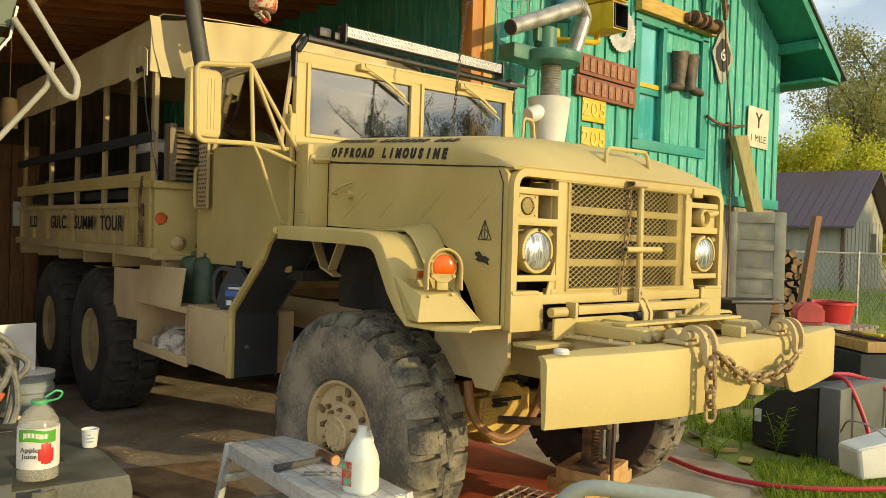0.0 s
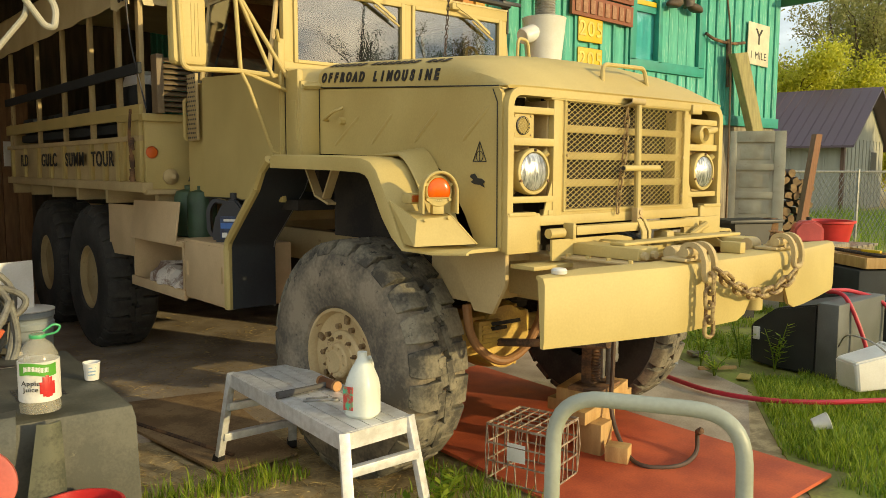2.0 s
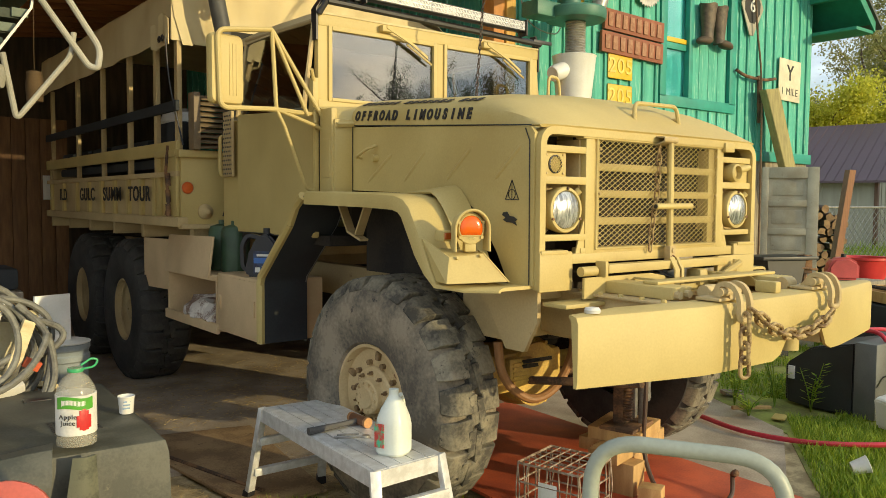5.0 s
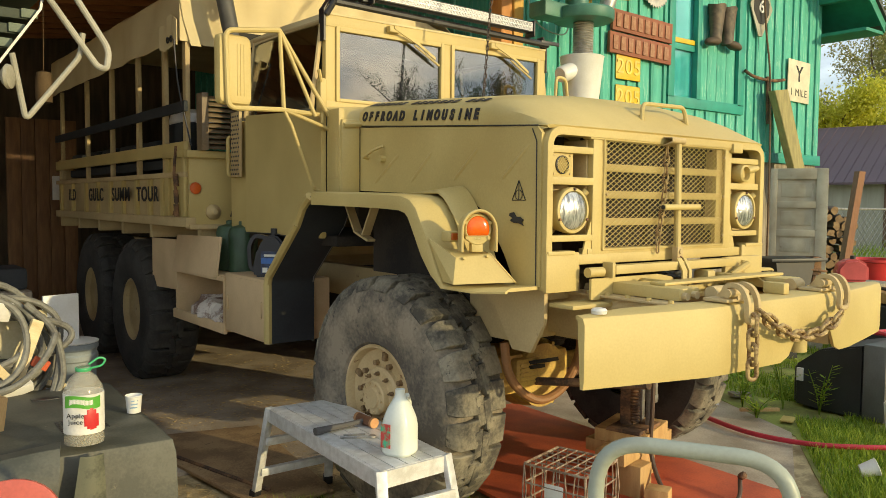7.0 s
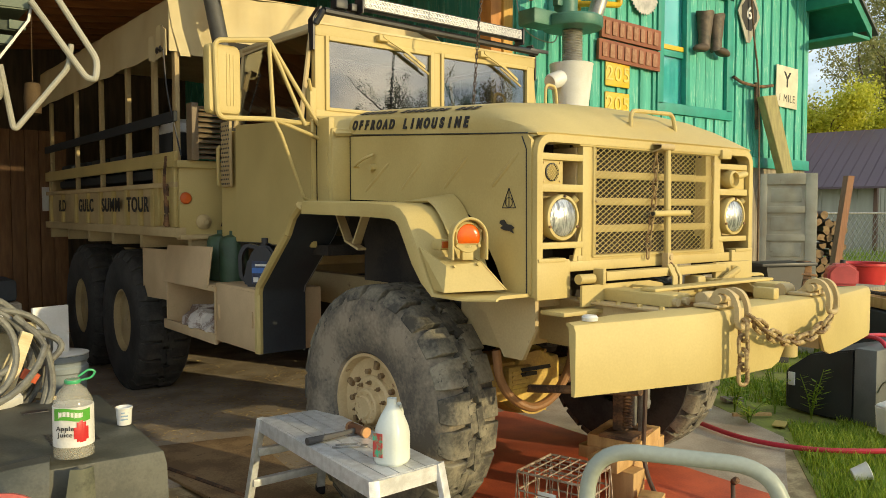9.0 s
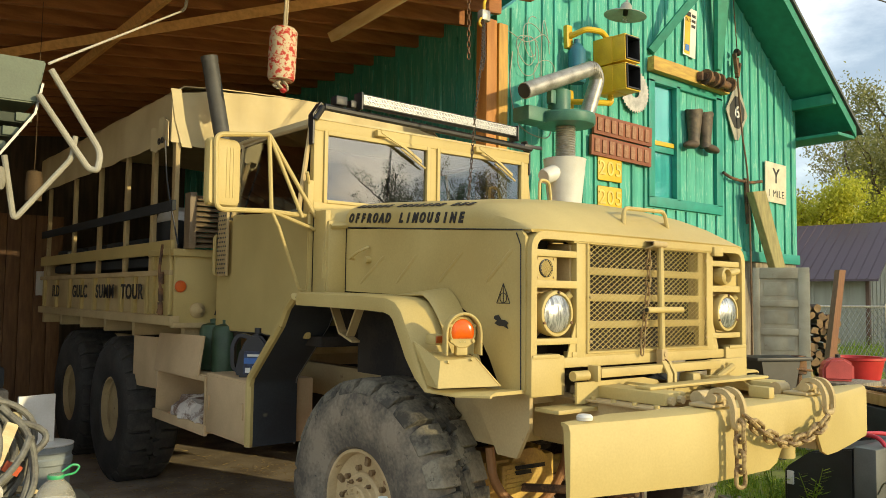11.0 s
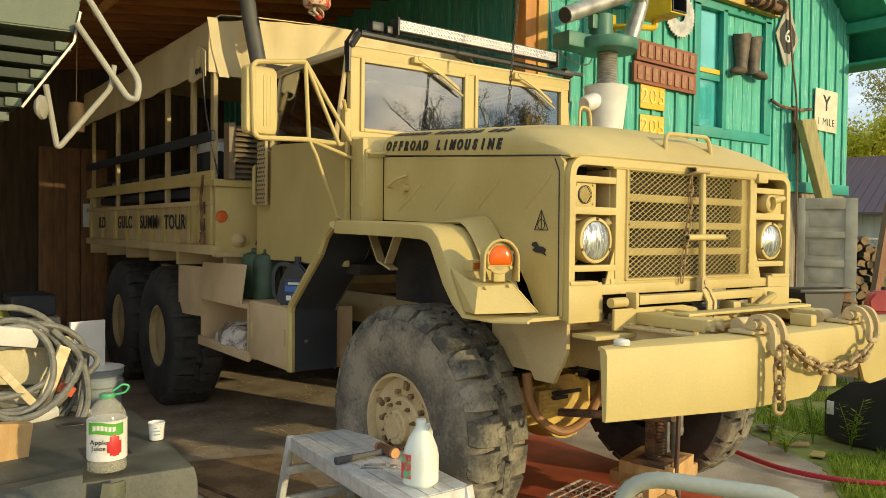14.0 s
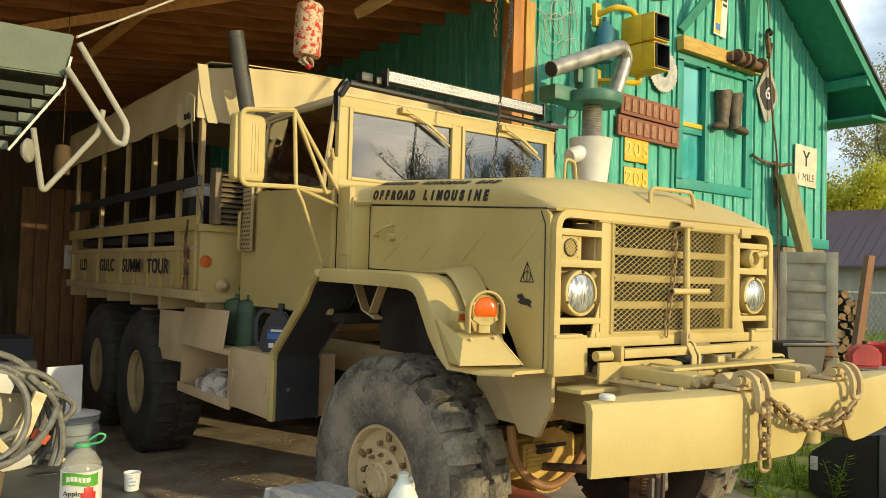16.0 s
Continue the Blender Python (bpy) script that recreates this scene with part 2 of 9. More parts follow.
def span(bm, lo, hi, bev=0.0, mi=0):
    return box(bm, [(a + b) / 2 for a, b in zip(lo, hi)], [abs(b - a) for a, b in zip(lo, hi)], bev, None, mi)


def ring(bm, c, u, v, r, seg):
    return [bm.verts.new(Vector(c) + (u * math.cos(a) + v * math.sin(a)) * r) for a in (2 * math.pi * k / seg for k in range(seg))]


def skin(bm, rings, cap=True, closed=False, mi=0):
    n = len(rings[0])
    pairs = list(zip(rings, rings[1:])) + ([(rings[-1], rings[0])] if closed else [])
    for a, b in pairs:
        for k in range(n):
            f = bm.faces.new((a[k], a[(k + 1) % n], b[(k + 1) % n], b[k]))
            f.material_index = mi
    if cap and not closed:
        for r in (rings[0][::-1], rings[-1]):
            f = bm.faces.new(r)
            f.material_index = mi
    return bm


def tube(bm, pts, r, seg=8, closed=False, mi=0):
    """A round bar along points; r: a radius, or one for each point."""
    pts = [Vector(p) for p in pts]
    rs = list(r) if isinstance(r, (list, tuple)) else [r] * len(pts)
    n = len(pts)
    u = None
    rings = []
    for i, p in enumerate(pts):
        a = pts[(i - 1) % n] if (closed or i > 0) else p
        b = pts[(i + 1) % n] if (closed or i < n - 1) else p
        t = (b - a).normalized()
        if u is None:
            u = t.cross(Vector((0.31, 0.22, 0.92))).normalized()
        u = (u - t * u.dot(t)).normalized()
        rings.append(ring(bm, p, u, t.cross(u), rs[i], seg))
    return skin(bm, rings, True, closed, mi)


def bend(pts, rad=0.05, k=5):
    """Round the corners of a path."""
    pts = [Vector(p) for p in pts]
    out = [pts[0]]
    for a, b, c in zip(pts, pts[1:], pts[2:]):
        ra = min(rad, (a - b).length * 0.45, (c - b).length * 0.45)
        s, e = b + (a - b).normalized() * ra, b + (c - b).normalized() * ra
        for i in range(k + 1):
            t = i / k
            out.append(s * (1 - t) ** 2 + b * 2 * t * (1 - t) + e * t * t)
    return out + [pts[-1]]


def curve(pts, k=6):
    """A smooth path through points (Catmull-Rom)."""
    pts = [Vector(p) for p in pts]
    ext = [pts[0] * 2 - pts[1]] + pts + [pts[-1] * 2 - pts[-2]]
    out = []
    for p0, p1, p2, p3 in zip(ext, ext[1:], ext[2:], ext[3:]):
        for i in range(k):
            t = i / k
            out.append(0.5 * (2 * p1 + (p2 - p0) * t + (2 * p0 - 5 * p1 + 4 * p2 - p3) * t * t + (3 * p1 - p0 - 3 * p2 + p3) * t ** 3))
    return out + [pts[-1]]


def lathe(bm, profile, seg=24, m=None, mi=0, cap=True):
    """Turned about the local z axis; profile: (radius, height) rows."""
    mm = m if m is not None else Matrix()
    rings = []
    for r, z in profile:
        rings.append([bm.verts.new(mm @ Vector((r * math.cos(a), r * math.sin(a), z))) for a in (2 * math.pi * k / seg for k in range(seg))])
    return skin(bm, rings, cap, False, mi)


def extrude(bm, outline, vec, mi=0):
    """A flat outline (3D points) pushed along vec."""
    a = [bm.verts.new(Vector(p)) for p in outline]
    b = [bm.verts.new(Vector(p) + Vector(vec)) for p in outline]
    return skin(bm, [a, b], True, False, mi)


def strip(bm, path, vec, thick, mi=0):
    """A bent plate: a path of points, wide along vec, of the given thickness."""
    path = [Vector(p) for p in path]
    vec = Vector(vec)
    rows = []
    for i, p in enumerate(path):
        a, b = path[max(i - 1, 0)], path[min(i + 1, len(path) - 1)]
        n = (b - a).cross(vec).normalized() * thick
        rows.append([bm.verts.new(q) for q in (p, p + vec, p + vec + n, p + n)])
    return skin(bm, rows, True, False, mi)


def sheet(bm, fn, nu, nv, thick=0.0):
    """A curved sheet fn(u, v); thick: pushed along the normals."""
    g = [[bm.verts.new(fn(i / nu, j / nv)) for j in range(nv + 1)] for i in range(nu + 1)]
    fs = [bm.faces.new((g[i][j], g[i + 1][j], g[i + 1][j + 1], g[i][j + 1])) for i in range(nu) for j in range(nv)]
    if thick:
        bmesh.ops.recalc_face_normals(bm, faces=fs)
        bmesh.ops.solidify(bm, geom=fs, thickness=thick)
    return bm


def letters(body, size, m, material, parent, name="lettering", label="", extrude_by=0.0015, width=1.0, bold=0.0, align="CENTER", gap=1.12):
    cu = bpy.data.curves.new(name, "FONT")
    cu.body, cu.size, cu.extrude, cu.align_x, cu.align_y, cu.offset = body, size, extrude_by, align, "CENTER", bold
    cu.space_character = gap
    tmp = bpy.data.objects.new(name, cu)
    scene.collection.objects.link(tmp)
    me = bpy.data.meshes.new_from_object(tmp.evaluated_get(bpy.context.evaluated_depsgraph_get()))
    bpy.data.objects.remove(tmp)
    me.transform(Matrix.Diagonal((width, 1, 1, 1)))
    me.materials.clear()
    me.materials.append(material)
    ob = new(name, me)
    ob.parent = parent
    ob.matrix_basis = m
    return tagged(ob, label) if label else ob


def facing(origin, right, up):
    """A pose whose x runs along right and y along up, for lettering."""
    r, u = Vector(right).normalized(), Vector(up)
    u = (u - r * u.dot(r)).normalized()
    n = r.cross(u)
    return Matrix(((r.x, u.x, n.x, origin[0]), (r.y, u.y, n.y, origin[1]), (r.z, u.z, n.z, origin[2]), (0, 0, 0, 1)))


# ---- ground ----
def ground_sheet():
    bm = B()
    xs = [-400, -60, -20, -8, -4, 0, 4, 8, 20, 60, 400]
    g = [[bm.verts.new((x, y, -0.02)) for y in xs] for x in xs]
    for i in range(len(xs) - 1):
        for j in range(len(xs) - 1):
            bm.faces.new((g[i][j], g[i + 1][j], g[i + 1][j + 1], g[i][j + 1]))
    solo("ground", bm, DIRT, "bare dirt ground with straw and grit", "ground", kind="structure")


ground_sheet()
bm = B()
extrude(bm, [(-2.6, 1.35, -0.06), (-0.9, 1.0, -0.06), (0.2, 0.55, -0.06), (0.9, -1.1, -0.06), (1.95, -0.5, -0.06), (2.45, 0.5, -0.06), (3.0, 1.8, -0.06), (3.0, 9.4, -0.06), (-6.5, 9.4, -0.06), (-6.5, 1.9, -0.06)], (0, 0, 0.062))
solo("floor", bm, CONCRETE, "grey stained concrete slab under the truck", "floor", kind="structure")

# ---- the truck ----
truck = thing("army_truck", "tan six-wheeled army truck with canvas-topped bed, parked half inside the barn", "truck")
HUBP = mat("rust-streaked tan rim paint", (0.62, 0.47, 0.25), 0.6, dark=(0.46, 0.33, 0.16), scale=5, amount=0.5, bump=0.1, worn=(0.22, 0.10, 0.035), worn_at=0.60)


def wheel_meshes():
    """Tyre, rim and hub about the local x axis, outside towards -x; parts are returned as builders."""
    out = Matrix(((0, 0, -1, 0), (0, 1, 0, 0), (1, 0, 0, 0), (0, 0, 0, 1)))
    tyre = B()
    lathe(tyre, [(0.268, 0.02), (0.283, 0.045), (0.36, 0.062), (0.44, 0.068), (0.50, 0.062), (0.545, 0.044), (0.572, 0.018), (0.583, -0.01), (0.585, -0.10), (0.585, -0.22), (0.583, -0.33), (0.55, -0.375), (0.42, -0.39), (0.285, -0.35)], 72, out, cap=False)
    rim = B()
    lathe(rim, [(0.24, -0.02), (0.278, -0.01), (0.29, 0.012), (0.288, 0.03), (0.272, 0.032), (0.262, 0.01), (0.255, -0.03), (0.235, -0.045), (0.15, -0.02), (0.145, 0.0), (0.10, 0.0), (0.1, -0.05)], 40, out)
    hub = B()
    lathe(hub, [(0.165, -0.03), (0.16, 0.0), (0.145, 0.012), (0.108, 0.014), (0.10, 0.020), (0.096, 0.050), (0.088, 0.058), (0.062, 0.060), (0.055, 0.070), (0.02, 0.072)], 32, out)
    for k in range(10):
        a = 2 * math.pi * k / 10
        tube(hub, [(-0.055, 0.078 * math.cos(a), 0.078 * math.sin(a)), (-0.068, 0.078 * math.cos(a), 0.078 * math.sin(a))], 0.0075, 6)
    nuts = B()
    for k in range(10):
        a = 2 * math.pi * k / 10
        c = Vector((0, 0.185 * math.cos(a), 0.185 * math.sin(a)))
        tube(nuts, [c + Vector((0.05, 0, 0)), c + Vector((-0.006, 0, 0))], 0.0165, 6)
    for k in range(10):
        a = 2 * math.pi * (k + 0.4) / 10
        c = Vector((0, 0.128 * math.cos(a), 0.128 * math.sin(a)))
        tube(nuts, [c + Vector((0.01, 0, 0)), c + Vector((-0.030, 0, 0))], 0.0125, 6)
        tube(nuts, [c + Vector((-0.028, 0, 0)), c + Vector((-0.046, 0, 0))], 0.006, 6)
    for k in range(5):
        a = 2 * math.pi * (k + 0.3) / 5
        c = Vector((0.01, 0.225 * math.cos(a), 0.225 * math.sin(a)))
        box(nuts, c, (0.03, 0.05, 0.03), 0.008, pose(0, 0, 0, math.degrees(a)))
    block = B()
    rows = []
    for y in (-0.074, 0.074):
        rows.append([block.verts.new(p) for p in ((0.082, y, -0.03), (0.082, y * 0.97, 0.028), (-0.040, y * 0.95, 0.026), (-0.066, y * 0.90, 0.004), (-0.092, y * 0.72, -0.040), (-0.072, y * 0.72, -0.055))])
    skin(block, rows)
    bmesh.ops.bevel(block, geom=list(block.edges), offset=0.005, segments=1, affect="EDGES")
    mid = B()
    for sx, off in ((-1, 0.012), (1, -0.012)):
        box(mid, (sx * 0.029, off, 0), (0.052, 0.145, 0.056), 0.006, pose(0, 0, 0, 0, 0, 10))
    dish = B()
    lathe(dish, [(0.24, -0.02), (0.278, -0.01), (0.29, 0.012), (0.288, 0.03), (0.272, 0.032), (0.266, 0.01), (0.258, -0.03), (0.235, -0.045), (0.16, -0.06), (0.10, -0.055), (0.085, -0.02), (0.06, -0.01), (0.01, -0.01)], 40, out, cap=False)
    for b in (rim, hub, nuts, dish):
        bmesh.ops.scale(b, vec=(1, 0.94, 0.94), verts=b.verts)
    return tyre, rim, hub, nuts, block, dish, mid


w_meshes = wheel_meshes()


def make_wheel(rear):
    tyre = part("wheel", w_meshes[0].copy(), RUBBER_DARK if rear else RUBBER, truck, "black off-road tyre with deep lugs and dished tan rim" if rear else "muddy off-road tyre with deep lugs and tan rim")
    if rear:
        part("rim", w_meshes[5], TAN_DUST, tyre, "dished tan steel rim")
    else:
        part("rim", w_meshes[1], HUBP, tyre, "tan steel rim with rust stains")
        part("hub", w_meshes[2], HUBP, tyre, "tan wheel hub with bolts")
        pieces("wheel_nut", "wheel_nut", w_meshes[3], mat("rusty tan nut", (0.30, 0.20, 0.09), 0.8, dark=(0.13, 0.075, 0.035), scale=30), tyre)
    first = {}
    for key, x, turn, ph in ((4, 0.044, 0, 0.0), (6, 0.162, 0, 0.4), (4, 0.280, 180, 0.0)):
        for k in range(23):
            mm = pose(0, 0, 0, 360 * (k + ph) / 23) @ Matrix.Translation((x, 0, 0.588)) @ pose(0, 0, 0, 0, 0, turn)
            if key not in first:
                first[key] = part("tread_block", w_meshes[key].copy(), RUBBER_DARK if rear else TREAD, tyre)
                first[key].matrix_basis = mm
            else:
                o = new("tread_block", first[key].data)
                o.parent, o.matrix_basis = tyre, mm
    return tyre


front_wheel = make_wheel(False)
front_wheel.matrix_basis = pose(-1.078, 0.0, 0.59, 4, 0, 5) @ Matrix.Diagonal((0.86, 0.97, 0.97, 1))
far_wheel = copy_thing(front_wheel, pose(1.01, 0.0, 0.60, 0, 0, 185) @ Matrix.Diagonal((0.86, 0.97, 0.97, 1)))
# the shade on the far wheel is put into its darker rubber
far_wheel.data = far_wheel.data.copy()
far_wheel.data.materials[0] = RUBBER_DARK
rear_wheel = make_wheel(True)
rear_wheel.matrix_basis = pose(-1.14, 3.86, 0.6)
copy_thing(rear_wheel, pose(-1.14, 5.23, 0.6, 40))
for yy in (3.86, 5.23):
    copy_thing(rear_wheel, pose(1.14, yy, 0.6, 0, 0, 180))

# frame, axles and running gear
for s in (-1, 1):
    bm = B()
    span(bm, (s * 0.43 - 0.04, -1.5, 0.92), (s * 0.43 + 0.04, 6.3, 1.13), 0.008)
    part("frame_rail", bm, TAN_DUST, truck, "tan steel chassis rail")
    bm = B()
    for k in range(5):
        L = 0.62 - 0.09 * k
        strip(bm, [(s * 0.5 - 0.04, L * (i / 6 * 2 - 1), 0.72 - 0.022 * k + 0.10 * (i / 6 * 2 - 1) ** 2 * (L / 0.62) ** 2) for i in range(7)], (0.08, 0, 0), 0.018)
    part("leaf_spring", bm, DARK, truck, "dark leaf spring pack")
    bm = B()
    for k in range(5):
        L = 0.75 - 0.1 * k
        strip(bm, [(s * 0.5 - 0.05, 4.55 + L * (i / 6 * 2 - 1), 0.86 + 0.022 * k - 0.14 * (i / 6 * 2 - 1) ** 2 * (L / 0.75) ** 2) for i in range(7)], (0.1, 0, 0), 0.018)
    part("leaf_spring", bm, DARK, truck, "dark leaf spring pack")
for yy in (0.0, 3.86, 5.23):
    bm = B()
    tube(bm, [(-0.95, yy, 0.6), (0.95, yy, 0.6)], 0.075, 14)
    lathe(bm, [(0.02, -0.2), (0.15, -0.19), (0.2, -0.1), (0.21, 0.0), (0.2, 0.1), (0.14, 0.19), (0.02, 0.2)], 20, pose(-0.12 if yy == 0 else 0, yy, 0.62, 90))
    for k in range(10):
        a = 2 * math.pi * k / 10
        tube(bm, [(-0.12 + 0.17 * math.cos(a), yy - 0.16, 0.62 + 0.17 * math.sin(a)), (-0.12 + 0.17 * math.cos(a), yy - 0.2, 0.62 + 0.17 * math.sin(a))], 0.012, 6)
    part("axle", bm, YELLOW_STEEL if yy == 0 else DARK, truck, "yellow front axle and differential" if yy == 0 else "grimy rear axle")
bm = B()
span(bm, (-0.80, -0.46, 0.62), (-0.22, -0.22, 0.82), 0.03)
lathe(bm, [(0.02, -0.10), (0.13, -0.09), (0.16, -0.03), (0.16, 0.08)], 24, pose(-0.42, -0.40, 0.70, 90))
span(bm, (-0.62, -0.50, 0.66), (-0.46, -0.44, 0.80), 0.015)
for k in range(5):
    span(bm, (-0.60, -0.507, 0.68 + 0.022 * k), (-0.49, -0.498, 0.69 + 0.022 * k))
part("steering_box", bm, YELLOW_STEEL, truck, "yellow painted gearbox housing behind the bumper")
bm = B()
tube(bm, curve([(-0.72, -0.52, 0.90), (-0.71, -0.54, 0.76), (-0.64, -0.56, 0.66), (-0.52, -0.58, 0.61), (-0.36, -0.57, 0.66), (-0.24, -0.55, 0.80), (-0.20, -0.52, 0.95)]), 0.022, 10)
part("hose", bm, mat("brown brake hose", (0.30, 0.14, 0.05), 0.6), truck, "brown hose looped under the front axle")
bm = B()
tube(bm, [(-0.98, -0.25, 0.62), (0.98, -0.25, 0.62)], 0.028, 10)
tube(bm, [(-0.5, -0.1, 0.62), (-0.45, -1.15, 0.78)], 0.02, 8)
part("tie_rod", bm, RUST, truck, "rusty steering rod")
bm = B()
span(bm, (-0.36, -0.5, 0.86), (0.36, 0.6, 1.55), 0.05)
span(bm, (-0.26, 0.0, 0.70), (0.26, 0.9, 0.95), 0.05)
tube(bm, [(0, 0.9, 0.86), (0, 3.6, 0.72)], 0.05, 10)
span(bm, (-0.28, 1.6, 0.72), (0.28, 2.2, 1.05), 0.05)
pieces("engine", "gearbox", bm, DARK, truck, "grimy dark engine", "grimy gearbox")
bm = B()
span(bm, (-0.79, -0.75, 1.12), (-0.46, -0.72, 1.30), 0.008)
span(bm, (-0.76, -0.62, 0.92), (-0.47, -0.30, 1.16), 0.02)
extrude(bm, [(-0.80, -0.34, 1.18), (-0.80, -0.86, 1.18), (-0.80, -0.86, 1.04), (-0.80, -0.78, 0.90), (-0.80, -0.66, 0.90), (-0.80, -0.54, 1.08)], (0.02, 0, 0))
pieces("inner_guard", "inner_guard", bm, TAN_DUST, truck, "tan inner splash guard behind the bumper")
# brackets take the dark material in place of the arch's shade
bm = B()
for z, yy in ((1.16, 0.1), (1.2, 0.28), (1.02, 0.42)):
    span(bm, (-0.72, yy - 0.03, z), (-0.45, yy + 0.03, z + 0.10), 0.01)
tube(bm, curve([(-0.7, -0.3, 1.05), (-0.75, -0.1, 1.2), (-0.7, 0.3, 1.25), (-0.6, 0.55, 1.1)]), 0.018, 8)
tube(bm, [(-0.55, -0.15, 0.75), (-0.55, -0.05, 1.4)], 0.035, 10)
pieces("bracket", "bracket", bm, DARK, truck, "bracket in the wheel arch, darkened for its shade")

# bumper: straight centre, ends swept back, lower edge cut away in the middle
BUMP = [(-1.135, -1.395, 0.90, 1.160), (-0.85, -1.455, 0.897, 1.163), (-0.56, -1.512, 0.893, 1.166), (-0.45, -1.522, 0.893, 1.168), (-0.06, -1.525, 0.893, 1.17), (0.0, -1.525, 0.915, 1.17), (0.08, -1.525, 1.02, 1.17), (0.34, -1.525, 1.02, 1.17),
        (0.40, -1.523, 0.915, 1.17), (0.45, -1.522, 0.895, 1.168), (0.56, -1.512, 0.895, 1.166), (0.85, -1.455, 0.897, 1.163), (1.135, -1.395, 0.90, 1.160)]
bm = B()
rows = []
for x, y, z0, z1 in BUMP:
    rows.append([bm.verts.new(p) for p in ((x, y, z0), (x, y - 0.004, z0 + 0.03), (x, y - 0.004, z1 - 0.03), (x, y + 0.006, z1 - 0.006), (x, y + 0.025, z1), (x, y + (0.13 if abs(x) < 1.05 else 0.04), z1), (x, y + (0.13 if abs(x) < 1.05 else 0.04), z1 - 0.012), (x, y + 0.03, z1 - 0.014), (x, y + 0.014, z0))])
skin(bm, rows)
bumper = part("bumper", bm, TAN, truck, "heavy tan steel bumper with swept ends")
bm = B()
lathe(bm, [(0.028, 0), (0.03, 0.012), (0.024, 0.02), (0.01, 0.022)], 14, pose(-1.035, -1.375, 1.162))
part("bumper_cap", bm, PLASTIC_W, bumper, "small white cap")
for s in (-1, 1):
    bm = B()
    span(bm, (s * 0.535, -1.56, 0.98), (s * 0.515, -0.45, 1.178), 0.004)
    span(bm, (s * 0.565, -1.54, 1.178), (s * 0.44, -0.80, 1.188), 0.003)
    horn = part("frame_horn", bm, TAN_DUST, truck, "dusty tan chassis horn behind the bumper")
    for k in range(6):
        bm = B()
        tube(bm, [(s * 0.545, -0.90 - 0.11 * k, 1.186), (s * 0.545, -0.90 - 0.11 * k, 1.20)], 0.011, 6)
        part("bolt", bm, TAN, horn)
    for k in range(3):
        bm = B()
        tube(bm, [(s * 0.53, -0.95 - 0.2 * k, 1.11), (s * 0.545, -0.95 - 0.2 * k, 1.11)], 0.011, 6)
        part("bolt", bm, TAN_DUST, horn)
    bm = B()
    span(bm, (s * 0.48, -1.44, 1.190), (s * 0.34, -1.08, 1.242), 0.006)
    strip(bm, [(s * 0.33, -1.05, 1.19), (s * 0.33, -1.13, 1.245), (s * 0.33, -1.30, 1.245), (s * 0.33, -1.40, 1.19)], (-s * 0.015, 0, 0), 0.01)
    wm = pieces("winch_mount", "mounting_plate", bm, TAN, truck, "tan winch mounting behind the bumper")
    for x_, z_ in ((0.45, 1.21), (0.385, 1.212)):
        bm = B()
        tube(bm, [(s * x_, -1.44, z_), (s * x_, -1.462, z_)], 0.017, 8)
        part("bolt", bm, TAN_DUST, wm)
    bm = B()
    tube(bm, [(s * 0.35, -1.50, 1.222), (s * 0.27, -1.50, 1.222)], 0.030, 16)
    part("roller", bm, TAN_DUST, wm, "round roller")
bm = B()
span(bm, (-0.44, -1.34, 1.243), (0.50, -1.26, 1.256), 0.004)
span(bm, (-0.40, -1.22, 1.225), (0.50, -1.17, 1.24), 0.004)
span(bm, (-0.50, -1.30, 1.05), (0.50, -1.22, 1.12), 0.006)
span(bm, (0.04, -1.60, 1.2), (0.085, -1.50, 1.25), 0.008)
tube(bm, [(0.12, -1.62, 0.95), (0.12, -1.62, 1.06)], 0.045, 14)
pieces("winch_bar", "winch_fitting", bm, TAN, truck, "tan bar across the chassis horns")


FRONT_SHIFT = Vector((0.0, 0.127, -0.030))


def shackle(x):
    bm = B()
    span(bm, (x - 0.085, -1.64, 1.202), (x + 0.075, -1.53, 1.216), 0.006)
    extrude(bm, [(x - 0.016, -1.645, 1.21), (x - 0.016, -1.54, 1.21), (x - 0.016, -1.575, 1.25), (x - 0.016, -1.60, 1.268), (x - 0.016, -1.64, 1.262)], (0.032, 0, 0))
    base = part("shackle_base", bm, TAN_DUST, truck, "rusty tan shackle base plate")
    bm = B()
    for d_ in (-0.034, 0.034):
        strip(bm, bend([(x + d_ - 0.010, -1.60, 1.21), (x + d_ - 0.010, -1.61, 1.262), (x + d_ - 0.010, -1.665, 1.258), (x + d_ - 0.010, -1.69, 1.21), (x + d_ - 0.010, -1.69, 1.15)], 0.04), (0.020, 0, 0), 0.020)
    tube(bm, bend([(x - 0.034, -1.695, 1.165), (x - 0.028, -1.70, 1.13), (x + 0.028, -1.70, 1.13), (x + 0.034, -1.695, 1.165)], 0.03), 0.013, 10)
    part("shackle", bm, TAN_DUST, base, "curved tow shackle")
    bm = B()
    tube(bm, [(x - 0.07, -1.628, 1.238), (x + 0.062, -1.628, 1.238)], 0.018, 14)
    part("shackle_pin", bm, TAN_DUST, base, "thick shackle pin")
    return base


SH = 0.365
shackle(-SH), shackle(SH)


def link_mesh():
    bm = B()
    pts = [(0.023 * math.cos(a) + (0.019 if math.cos(a) > 0 else -0.019), 0.0215 * math.sin(a), 0) for a in (2 * math.pi * (k + 0.5) / 14 for k in range(14))]
    tube(bm, pts, 0.0086, 7, True)
    finish(bm)
    me = bpy.data.meshes.new("link")
    bm.to_mesh(me)
    bm.free()
    me.materials.append(CHAIN)
    return me


LINK = link_mesh()


